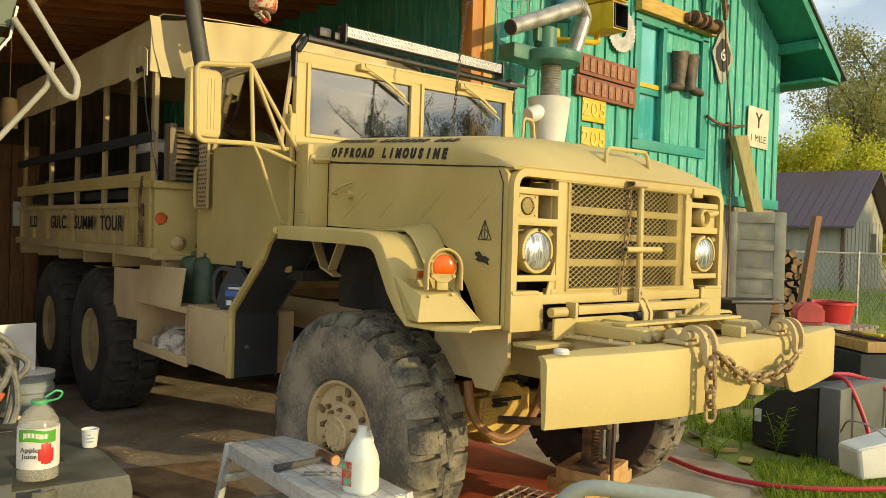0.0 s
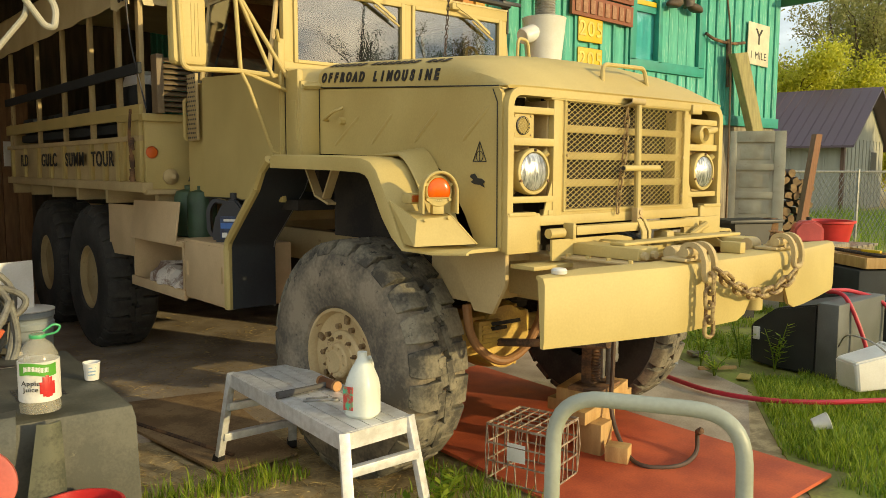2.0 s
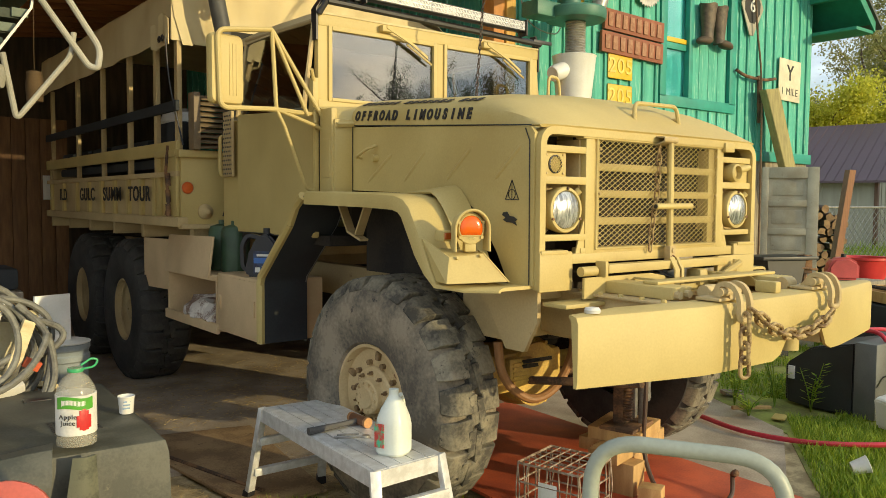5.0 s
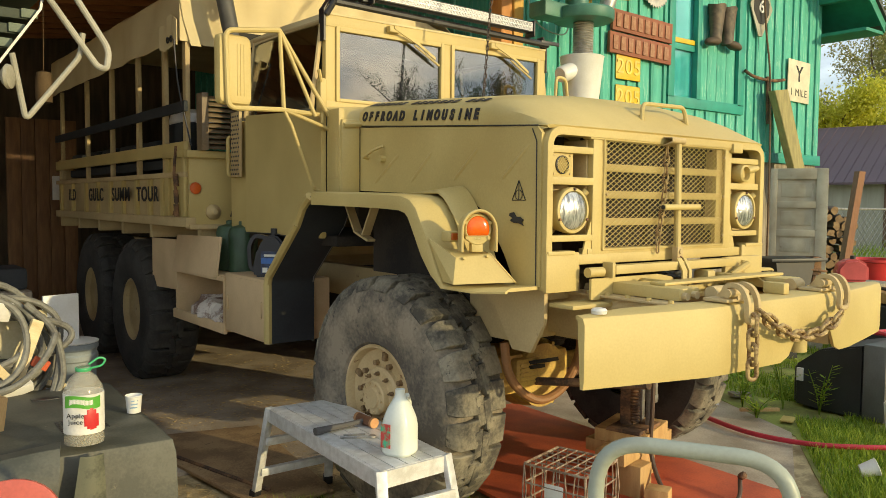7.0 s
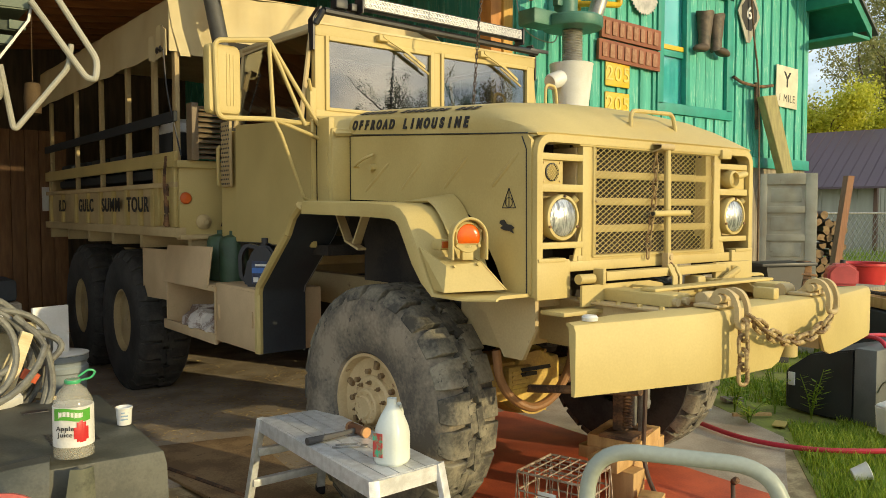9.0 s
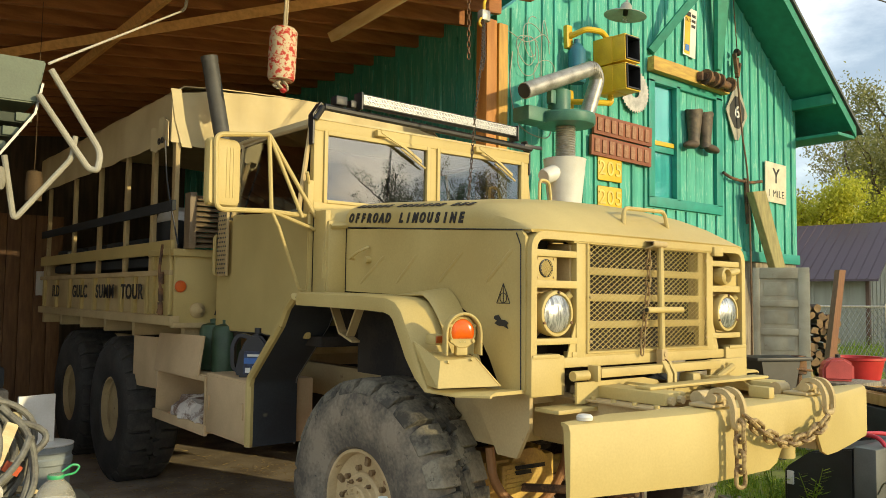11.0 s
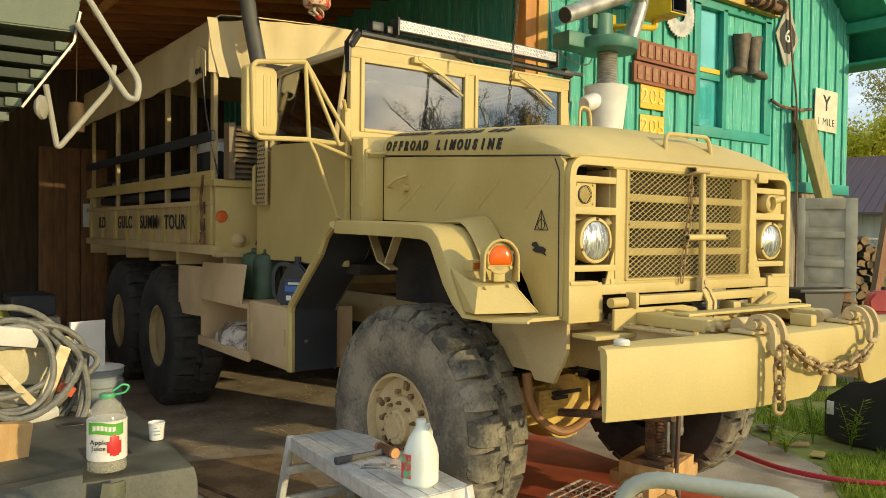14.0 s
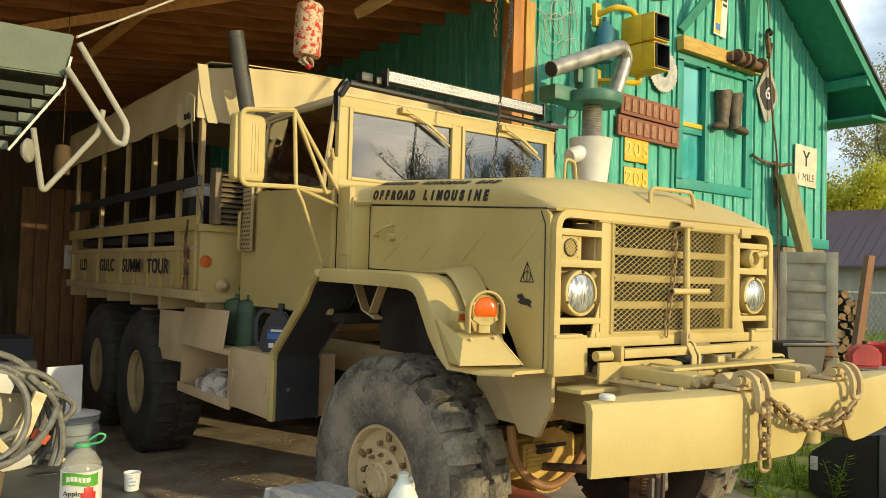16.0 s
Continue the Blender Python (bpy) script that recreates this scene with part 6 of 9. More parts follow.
for k in range(4):
    bm = B()
    span(bm, (4.145 + 0.174 * k, WALL_Y + 0.01, WIN[2] + 0.02), (4.145 + 0.174 * (k + 1) - 0.006, WALL_Y + 0.03, WIN[3] - 0.03), 0.003)
    part("board", bm, GREEN, win, "green board")

# ---- things on and before the green wall ----
WY_ = WALL_Y - 0.024


def board_sign(x0_, x1_, z0_, z1_, tilt, bars):
    sg = thing("wooden_sign", "weathered red-brown wooden sign with raised pale letters", "sign", "wooden signs", pose((x0_ + x1_) / 2, WY_, (z0_ + z1_) / 2, 0, tilt))
    bm = B()
    box(bm, (0, -0.02, 0), (x1_ - x0_, 0.035, z1_ - z0_), 0.006)
    part("board", bm, mat("red-brown sign paint", (0.30, 0.10, 0.05), 0.7, dark=(0.20, 0.06, 0.03), scale=6, worn=(0.36, 0.22, 0.12), worn_at=0.62), sg)
    w = (x1_ - x0_) - 0.06
    for k in range(bars):
        bm = B()
        a = -w / 2 + w * k / bars
        box(bm, (a + w / bars * 0.42, -0.043, 0), (w / bars * 0.62, 0.012, (z1_ - z0_) * 0.66), 0.004)
        part("raised_bar", bm, mat("faded letter paint", (0.40, 0.22, 0.13), 0.75, dark=(0.26, 0.11, 0.06), scale=30), sg)
    return sg


board_sign(2.69, 3.60, 3.20, 3.40, 1.5, 8)
board_sign(2.65, 3.59, 2.985, 3.185, 1.5, 8)
for z, lab in ((2.88, 1), (2.59, 2)):
    pl = thing("number_plate", "yellow enamelled plate with raised number", "sign", "yellow plates", pose(2.955, WY_, z))
    bm = B()
    box(bm, (0, -0.008, 0), (0.36, 0.014, 0.235), 0.012)
    part("plate", bm, YELLOW, pl)
    letters("205", 0.20, pose(0, -0.016, 0, 90), mat("raised yellow figures", (0.80, 0.60, 0.12), 0.5), pl, "figure", "", 0.006, 1.1, 0.001)
# bus plate
bs = thing("bus_stop_sign", "narrow yellow and white bus stop sign", "sign", m=pose(4.33, WY_, 4.58, 0, 4))
bm = B()
box(bm, (0, -0.008, 0), (0.23, 0.008, 0.56), 0.003)
part("plate", bm, PLASTIC_W, bs)
bm = B()
box(bm, (-0.05, -0.013, -0.03), (0.10, 0.004, 0.46), 0.0)
part("yellow_band", bm, YELLOW, bs)
bm = B()
box(bm, (-0.05, -0.017, 0.20), (0.09, 0.004, 0.05))
for k in range(3):
    box(bm, (0.055, -0.014, 0.20 - 0.06 * k), (0.07, 0.004, 0.03))
part("printed_bar", bm, LETTER, bs)
bm = B()
box(bm, (-0.05, -0.017, -0.19), (0.07, 0.004, 0.07), 0.001)
part("blue_square", bm, mat("blue sign paint", (0.05, 0.2, 0.6), 0.5), bs)
letters("BUS", 0.055, pose(-0.05, -0.0165, 0.13, 90), LETTER, bs, "lettering", "", 0.001)
# diamond sign
ds = thing("diamond_sign", "white diamond sign with a black hexagon and number six", "sign", m=pose(5.235, WY_ - 0.03, 3.81, 0, 2) @ Matrix.Diagonal((1.2, 1, 1, 1)))
bm = B()
extrude(bm, [(0.19, 0, 0), (0.03, 0, 0.33), (-0.03, 0, 0.33), (-0.19, 0, 0), (-0.03, 0, -0.33), (0.03, 0, -0.33)], (0, 0.012, 0))
part("plate", bm, WHITE, ds)
bm = B()
extrude(bm, [(0.13, -0.003, 0.06), (0.04, -0.003, 0.19), (-0.04, -0.003, 0.19), (-0.13, -0.003, 0.06), (-0.13, -0.003, -0.06), (-0.04, -0.003, -0.19), (0.04, -0.003, -0.19), (0.13, -0.003, -0.06)], (0, 0.0028, 0))
part("black_field", bm, LETTER, ds)
letters("6", 0.20, pose(0, -0.004, 0, 90), PLASTIC_W, ds, "figure", "white figure", 0.002, 1.0, 0.003)
# Y sign
ym = thing("mile_sign", "small cream sign with black lettering", "sign", m=pose(6.13, WY_, 3.06, 0, 1.5))
bm = B()
box(bm, (0, -0.008, 0), (0.50, 0.012, 0.50), 0.004)
part("plate", bm, mat("cream sign paint", (0.72, 0.66, 0.48), 0.6), ym)
letters("Y", 0.26, pose(0, -0.015, 0.08, 90), LETTER, ym, "lettering", "", 0.001, 1, 0.004)
letters("1 MILE", 0.125, pose(0, -0.015, -0.14, 90), LETTER, ym, "lettering", "", 0.001)
# lintel timber with a roller
ln = thing("lintel_timber", "yellow weathered timber above the window with an iron roller", "timber", m=pose(4.275, WY_, 4.06, 0, 1.0))
bm = B()
box(bm, (0, -0.05, 0), (1.42, 0.09, 0.15), 0.008)
part("timber", bm, mat("yellow timber", (0.60, 0.40, 0.08), 0.7, dark=(0.42, 0.24, 0.05), scale=6, stretch=(0.8, 5, 5), worn=(0.2, 0.12, 0.04), worn_at=0.66), ln)
bm = B()
tube(bm, [(0.10, -0.16, 0.0), (0.62, -0.16, -0.02)], 0.045, 12)
for x in (0.12, 0.26, 0.36, 0.58):
    tube(bm, [(x, -0.16, 0), (x + 0.03, -0.16, 0)], 0.085, 14)
span(bm, (0.05, -0.16, -0.05), (0.09, -0.06, 0.05), 0.01)
span(bm, (0.64, -0.16, -0.05), (0.68, -0.06, 0.05), 0.01)
part("roller", bm, RUST, ln, "rusty iron roller")
# boots


def boot_pair():
    bt = thing("boots", "pair of worn brown rubber boots hung on the wall", "boots", m=pose(4.45, WY_ + 0.022, 3.46) @ Matrix.Diagonal((0.98, 0.9, 0.76, 1)))
    for s in (-1, 1):
        bm = B()
        prof = [(0.125, 0.30), (0.112, 0.24), (0.10, 0.10), (0.085, -0.04), (0.08, -0.14), (0.085, -0.21)]
        rings = []
        for r, z in prof:
            rings.append([bm.verts.new((s * 0.105 + r * 0.92 * math.cos(a) + s * (0.02 * (0.28 - z)), -0.075 + r * 0.8 * math.sin(a), z + 0.012 * math.sin(3 * a))) for a in (2 * math.pi * k / 16 for k in range(16))])
        skin(bm, rings)
        part("boot_shaft", bm, mat("brown boot rubber", (0.15, 0.11, 0.07), 0.6, dark=(0.055, 0.042, 0.028), scale=12), bt)
        bm = B()
        q = bmesh.ops.create_icosphere(bm, subdivisions=3, radius=1)
        for v in q["verts"]:
            v.co = Vector((s * 0.20 + v.co.x * 0.13, -0.10 + v.co.y * 0.07, max(-0.27, -0.22 + v.co.z * 0.065 - s * v.co.x * 0.02)))
        part("boot_foot", bm, mat("dark boot sole", (0.09, 0.06, 0.035), 0.7), bt)


boot_pair()
# pulley, rope and rod
pu = thing("pulley", "rusty pulley block with a rope hanging down the wall", "pulley")
bm = B()
tube(bm, [(5.14, WY_ - 0.05, 5.2), (5.20, WY_ - 0.06, 4.55)], 0.006, 6)
part("hanger", bm, RUST, pu, "thin wire hanger")
for k in range(3):
    bm = B()
    box(bm, (5.175 + 0.028 * (k - 1), WY_ - 0.07, 4.40 - 0.05 * k), (0.035, 0.05, 0.19), 0.012, pose(0, 0, 0, 0, -14 + 15 * k))
    part("block_cheek", bm, RUST, pu, "rusty block cheek")
bm = B()
tube(bm, [(5.15, WY_ - 0.075, 4.52), (5.21, WY_ - 0.075, 4.50)], 0.035, 12)
part("sheave", bm, DARK, pu, "dark grooved sheave")
bm = B()
tube(bm, curve([(5.18, WY_ - 0.06, 4.4), (5.25, WY_ - 0.08, 3.60), (5.36, WY_ - 0.1, 2.76), (5.36, WY_ - 0.12, 0.4)]), 0.011, 6)
part("rope", bm, mat("brown hemp rope", (0.20, 0.13, 0.075), 0.9, dark=(0.11, 0.07, 0.04), scale=40), pu, "brown rope")
bm = B()
tube(bm, curve([(4.92, WY_ - 0.04, 3.06), (5.10, WY_ - 0.05, 3.01), (5.45, WY_ - 0.05, 3.0), (5.75, WY_ - 0.04, 3.04)]), 0.018, 8)
tube(bm, [(5.38, WY_ - 0.04, 3.04), (5.41, WY_ - 0.05, 2.5)], 0.022, 8)
solo("iron_rod", bm, RUST, "bent rusty iron rod fixed to the wall", "rod")
bm = B()
extrude(bm, [(5.30, 1.64, 2.86), (5.58, 1.64, 2.90), (6.24, 1.42, 0.68), (6.08, 1.42, 0.68)], (0, 0.09, 0))
bmesh.ops.bevel(bm, geom=list(bm.edges), offset=0.005, segments=2, affect="EDGES")
solo("leaning_plank", bm, mat("olive plank", (0.36, 0.31, 0.12), 0.75, dark=(0.24, 0.20, 0.08), stretch=(5, 5, 0.8)), "weathered yellowish plank leaning on the wall", "plank")
# saw blade
bm = B()
pts = []
for k in range(36):
    a = 2 * math.pi * k / 36
    for rr, da in ((0.235, 0.0), (0.21, 0.11)):
        pts.append((3.33 + rr * math.cos(a + da), WY_ - 0.03, 3.74 + rr * math.sin(a + da)))
inner = [(3.33 + 0.07 * math.cos(2 * math.pi * k / 72), WY_ - 0.03, 3.74 + 0.07 * math.sin(2 * math.pi * k / 72)) for k in range(72)]
va, vb = [bm.verts.new(p) for p in pts], [bm.verts.new(p) for p in inner]
vc, vd = [bm.verts.new(Vector(p) + Vector((0, 0.006, 0))) for p in pts], [bm.verts.new(Vector(p) + Vector((0, 0.006, 0))) for p in inner]
skin(bm, [va, vb, vd, vc], False, True)
solo("saw_blade", bm, STEEL, "large round steel saw blade hung on the wall", "saw blade", smooth=False)
# traffic light
tl = thing("traffic_light", "old yellow two-section traffic light with black visors", "traffic light", m=pose(2.67, 1.52, 3.80, 0, -2, 4))
for z in (0.135, -0.135):
    bm = B()
    box(bm, (0, 0.05, z), (0.25, 0.22, 0.262), 0.015)
    sec = part("section", bm, YELLOW, tl, "yellow signal section")
    bm = B()
    for lo, hi in (((-0.118, -0.20, z + 0.112), (0.118, -0.05, z + 0.124)), ((-0.118, -0.20, z - 0.124), (0.118, -0.05, z - 0.112)), ((0.106, -0.20, z - 0.11), (0.118, -0.05, z + 0.11)), ((-0.118, -0.20, z - 0.11), (-0.106, -0.05, z + 0.11))):
        span(bm, lo, hi, 0.002)
    part("visor", bm, YELLOW, sec, "yellow square visor")
    bm = B()
    for lo, hi in (((-0.105, -0.215, z + 0.10), (0.105, -0.055, z + 0.111)), ((-0.105, -0.215, z - 0.111), (0.105, -0.055, z - 0.10)), ((0.095, -0.215, z - 0.10), (0.105, -0.055, z + 0.10)), ((-0.105, -0.215, z - 0.10), (-0.095, -0.055, z + 0.10))):
        span(bm, lo, hi, 0.001)
    part("visor_lining", bm, BLACK, sec, "black visor lining")
    bm = B()
    span(bm, (-0.10, -0.07, z - 0.105), (0.10, -0.061, z + 0.105), 0.003)
    part("signal_lens", bm, BLACK, sec, "dark lens")
bm = B()
tube(bm, bend([(-0.36, 0.26, 0.28), (-0.30, 0.10, 0.33), (-0.12, 0.05, 0.33), (-0.02, 0.05, 0.26)], 0.05), 0.028, 10)
tube(bm, bend([(0.0, 0.05, -0.26), (0.0, 0.05, -0.34), (-0.30, 0.10, -0.36), (-0.36, 0.26, -0.34)], 0.05), 0.028, 10)
box(bm, (-0.36, 0.27, 0.28), (0.08, 0.05, 0.22), 0.01)
box(bm, (-0.36, 0.27, -0.34), (0.08, 0.05, 0.22), 0.01)
pieces("bracket_arm", "bracket_foot", bm, YELLOW, tl, "yellow pipe bracket")
# blue bottle on the wall
bm = B()
lathe(bm, [(0.07, 0), (0.085, 0.02), (0.085, 0.30), (0.05, 0.36), (0.03, 0.38), (0.03, 0.42), (0.01, 0.425)], 18, pose(2.34, 1.70, 3.62))
solo("gas_bottle", bm, mat("blue bottle paint", (0.03, 0.18, 0.25), 0.5), "blue gas bottle fixed to the wall", "gas bottle")
# enamel lamp
el = thing("enamel_lamp", "shallow enamel lamp shade with a bare bulb", "lamp", m=pose(2.80, 1.50, 4.33, 6, 4))
bm = B()
lathe(bm, [(0.03, 0.12), (0.05, 0.10), (0.06, 0.05), (0.20, 0.0), (0.205, -0.008), (0.19, -0.004), (0.05, 0.04), (0.02, 0.05)], 32)
part("shade", bm, mat("dull enamel", (0.42, 0.42, 0.36), 0.4, dark=(0.28, 0.27, 0.22), scale=9), el)
bm = B()
lathe(bm, [(0.025, 0.06), (0.025, 0.0), (0.012, -0.01)], 12)
part("socket", bm, BLACK, el)
bm = B()
lathe(bm, [(0.012, 0.0), (0.026, -0.03), (0.03, -0.055), (0.02, -0.08), (0.003, -0.085)], 14)
part("bulb", bm, glass("bulb glass", (0.95, 0.95, 0.9), 0.05), el)
bm = B()
tube(bm, bend([(0.0, 0.0, 0.10), (0.0, 0.0, 0.32), (0.05, 0.33, 0.42)], 0.08), 0.014, 8)
part("lamp_arm", bm, STEEL, el)
bm = B()
lathe(bm, [(0.01, 0), (0.06, 0.01), (0.05, 0.07), (0.02, 0.09)], 14, pose(2.42, 1.7, 4.50, 30))
box(bm, (2.44, 1.80, 4.58), (0.08, 0.08, 0.10), 0.01)
solo("flood_light", bm, PLASTIC_W, "small white security light under the eave", "lamp")
# dust cyclone with galvanised pipe
BRIGHT = mat("bright galvanised sheet", (0.47, 0.45, 0.40), 0.45, 0.6, dark=(0.28, 0.26, 0.22), scale=10, amount=0.6, bump=0.08)
cy = thing("dust_collector", "dust collector with white cone and galvanised pipe", "dust collector")
CX, CY = 1.87, 1.42
bm = B()
lathe(bm, [(0.09, 1.9), (0.135, 2.30), (0.185, 2.79), (0.19, 2.80), (0.18, 2.805), (0.04, 2.80)], 32, pose(CX, CY, 0))
part("cone", bm, PLASTIC_W, cy, "white tapered bin")
bm = B()
prof = []
for k in range(17):
    prof += [(0.083, 2.79 + 0.0215 * k), (0.090, 2.80 + 0.0215 * k)]
lathe(bm, prof, 24, pose(CX + 0.01, CY, 0))
part("flex_pipe", bm, BRIGHT, cy, "ribbed galvanised pipe")
bm = B()
lathe(bm, [(0.10, 3.09), (0.25, 3.10), (0.26, 3.12), (0.26, 3.18), (0.25, 3.195), (0.10, 3.20)], 32, pose(CX + 0.01, CY, 0))
lathe(bm, [(0.085, 3.19), (0.10, 3.20), (0.10, 3.40), (0.07, 3.42), (0.01, 3.425)], 24, pose(CX - 0.05, CY + 0.02, 0))
box(bm, (CX - 0.30, CY + 0.10, 3.16), (0.28, 0.20, 0.13), 0.02)
box(bm, (CX - 0.19, CY - 0.02, 3.32), (0.06, 0.06, 0.12), 0.01)
part("fan_housing", bm, mat("green machine paint", (0.07, 0.22, 0.15), 0.5, dark=(0.04, 0.14, 0.10)), cy, "green fan housing and motor")
bm = B()
pp = bend([(1.28, 1.32, 3.29), (2.17, 1.36, 3.66), (2.26, 1.38, 3.58), (2.12, 1.40, 3.20)], 0.12, 6)
tube(bm, pp, 0.068, 20)
for q in pp[1:-1:2]:
    tube(bm, [q - Vector((0.006, 0, 0.001)), q + Vector((0.006, 0, -0.001))], 0.072, 20)
pieces("duct", "duct_band", bm, BRIGHT, cy, "galvanised duct with elbow")
bm = B()
tube(bm, [(1.272, 1.3195, 3.2868), (1.279, 1.32, 3.2897)], 0.060, 20)
part("duct_mouth", bm, BLACK, cy, "dark open duct end")
bm = B()
lathe(bm, [(0.06, 0), (0.07, 0.02), (0.07, 0.16), (0.05, 0.17)], 16, pose(CX - 0.28, CY - 0.02, 2.62, 0, 70))
part("side_inlet", bm, PLASTIC_W, cy, "white side inlet")
for a in (90, 210, 330):
    bm = B()
    c_, s_ = math.cos(radians(a)), math.sin(radians(a))
    tube(bm, [(CX + 0.10 * c_, CY + 0.10 * s_, 2.30), (CX + 0.20 * c_, CY + 0.20 * s_, -0.02)], 0.016, 8)
    part("stand_leg", bm, STEEL, cy, "thin steel stand leg")
# loose wires by the post
random.seed(12)
bm = B()
for j in range(6):
    c = Vector((1.62 + 0.40 * random.random(), WY_ - 0.04, 3.72 + 0.45 * random.random()))
    ra, rb_, ph = 0.06 + 0.12 * random.random(), 0.10 + 0.16 * random.random(), 6.28 * random.random()
    tube(bm, [c + Vector((ra * math.cos(ph + 0.2 * k) * (1 - 0.012 * k), 0.02 * math.sin(0.3 * k), rb_ * math.sin(ph + 0.2 * k) - 0.004 * k)) for k in range(30)], 0.0042, 5)
tube(bm, curve([(1.5, WY_ - 0.04, 3.98), (1.72, WY_ - 0.08, 3.90), (1.95, WY_ - 0.06, 4.02), (2.06, WY_ - 0.05, 3.96)], 8), 0.005, 5)
tube(bm, curve([(1.60, WY_ - 0.02, 3.8), (1.52, WY_ - 0.08, 3.45), (1.62, WY_ - 0.10, 3.12), (1.95, WY_ - 0.10, 3.05), (2.1, WY_ - 0.05, 3.22)], 10), 0.006, 5)
lw = thing("loose_wire", "tangle of loose pale cables on the wall", "cable")
pieces("cable_loop", "cable_loop", bm, mat("pale grey cable", (0.45, 0.46, 0.38), 0.6), lw)
# chain hoist
SMALL = B()
tube(SMALL, [(0.016 * math.cos(a) + (0.012 if math.cos(a) > 0 else -0.012), 0.012 * math.sin(a), 0) for a in (2 * math.pi * (k + 0.5) / 10 for k in range(10))], 0.0042, 5, True)
finish(SMALL)
SMALL_ME = bpy.data.meshes.new("link")
SMALL.to_mesh(SMALL_ME)
SMALL_ME.materials.append(RUST)
SMALL_TAN = SMALL_ME.copy()
HOIST_ME = SMALL_ME.copy()
HOIST_ME.transform(Matrix.Scale(0.66, 4))
HOIST_ME.materials[0] = mat("dark oiled chain", (0.10, 0.065, 0.04), 0.6, dark=(0.04, 0.03, 0.022), scale=30)
SMALL_TAN.materials[0] = CHAIN
chain([(0.484, 0.93, 3.60), (0.411, 0.85, 3.457), (0.259, 0.68, 3.223), (0.075, 0.50, 2.977), (0.006, 0.43, 2.877), (-0.019, 0.43, 2.687), (-0.036, 0.43, 2.475), (-0.058, 0.43, 2.229), (-0.062, 0.43, 2.16)], "thin rusty hoist chain hanging from the roof onto the hood", HOIST_ME, 0.028)
chain([(0.506, 0.94, 3.60), (0.436, 0.86, 3.46), (0.29, 0.69, 3.22), (0.20, 0.61, 3.10)], "rusty second fall of the hoist chain", HOIST_ME, 0.028)
chain([(0.57, 1.2, 3.98), (0.578, 1.2, 3.354)], "short rusty hoist chain end", SMALL_ME, 0.042)
chain([(0.03, GY - 0.07, 1.30), (0.03, GY - 0.13, 1.20), (0.03, GY - 0.16, 1.16)], "thin rusty chain hanging below the grille", SMALL_ME, 0.042)
chain([(-0.035, GY - 0.03, 1.83), (-0.045, GY - 0.028, 1.6), (-0.085, GY - 0.028, 1.42), (-0.10, GY - 0.035, 1.30)], "thin tan chain hanging down the grille mesh", SMALL_TAN, 0.042)
bm = B()
span(bm, (0.455, 0.905, 3.585), (0.535, 0.965, 3.665), 0.012)
lathe(bm, [(0.01, -0.035), (0.036, -0.03), (0.036, 0.03), (0.01, 0.035)], 14, pose(0.495, 0.935, 3.625, 90))
ch = solo("chain_hoist", bm, STEEL, "small chain hoist with yellow hooks under the roof", "hoist")
bm = B()
tube(bm, curve([(0.50, 0.94, 3.66), (0.505, 0.945, 3.72), (0.525, 0.955, 3.76), (0.53, 0.965, 3.82), (0.53, 0.975, 3.99)]), 0.011, 8)
part("top_hook", bm, YELLOW, ch, "yellow top hook")
bm = B()
tube(bm, curve([(0.465, 0.925, 3.60), (0.44, 0.91, 3.585), (0.425, 0.905, 3.55), (0.445, 0.905, 3.53)]), 0.009, 8)
part("lever", bm, YELLOW, ch, "yellow lever")
# buoy
by = thing("hanging_buoy", "red and white worn net float hanging on a rope", "float", m=pose(-0.72, 1.68, 3.27, 0, 2))
bm = B()
lathe(bm, [(0.02, -0.18), (0.085, -0.185), (0.095, -0.165), (0.097, 0.0), (0.095, 0.165), (0.08, 0.185), (0.02, 0.18)], 28)
part("float_body", bm, mat("flaking red float paint", (0.66, 0.56, 0.38), 0.7, dark=(0.55, 0.45, 0.28), scale=13, worn=(0.50, 0.035, 0.02), worn_at=0.49, bump=0.3), by)
bm = B()
tube(bm, [(0.0, 0, 0.18), (0.005, 0, 0.62)], 0.010, 8)
tube(bm, [(0.018, 0, 0.18), (0.02, 0, 0.62)], 0.008, 8)
for k in range(5):
    tube(bm, curve([(0, 0, -0.18), (0.05 * math.cos(k * 1.3), 0.05 * math.sin(k * 1.3), -0.22), (0.02 * k - 0.03, 0, -0.24)], 3), 0.010, 6)
pieces("rope", "rope_strand", bm, mat("pale rope", (0.55, 0.47, 0.32), 0.9), by)
bm = B()
lathe(bm, [(0.005, -0.27), (0.025, -0.255), (0.02, -0.22), (0.008, -0.21)], 10, pose(0.02, 0, 0))
part("red_plug", bm, RED, by)
bm = B()
lathe(bm, [(0.02, -0.12), (0.055, -0.11), (0.06, 0.0), (0.05, 0.10), (0.02, 0.11)], 18, pose(-2.0, 3.0, 2.36))
tube(bm, [(-2.0, 3.0, 2.46), (-1.99, 3.0, 3.72)], 0.0025, 6)
solo("hanging_float", bm, mat("faded brown float", (0.11, 0.07, 0.03), 0.8, dark=(0.06, 0.035, 0.015)), "small faded brown float hanging on a thin cord", "float")
# folded steps with tube rail, roped to the roof
st = thing("folding_steps", "pale green slatted folding steps hung beside the truck", "steps")
PALE = mat("pale green paint", (0.135, 0.165, 0.11), 0.6, dark=(0.09, 0.115, 0.075), scale=5, worn=(0.22, 0.23, 0.13), worn_at=0.62)
bm = B()
extrude(bm, [(-3.9, 1.2, 2.54), (-2.35, 1.2, 2.57), (-2.31, 1.2, 2.80), (-3.9, 1.2, 2.79)], (0, 0.5, 0))
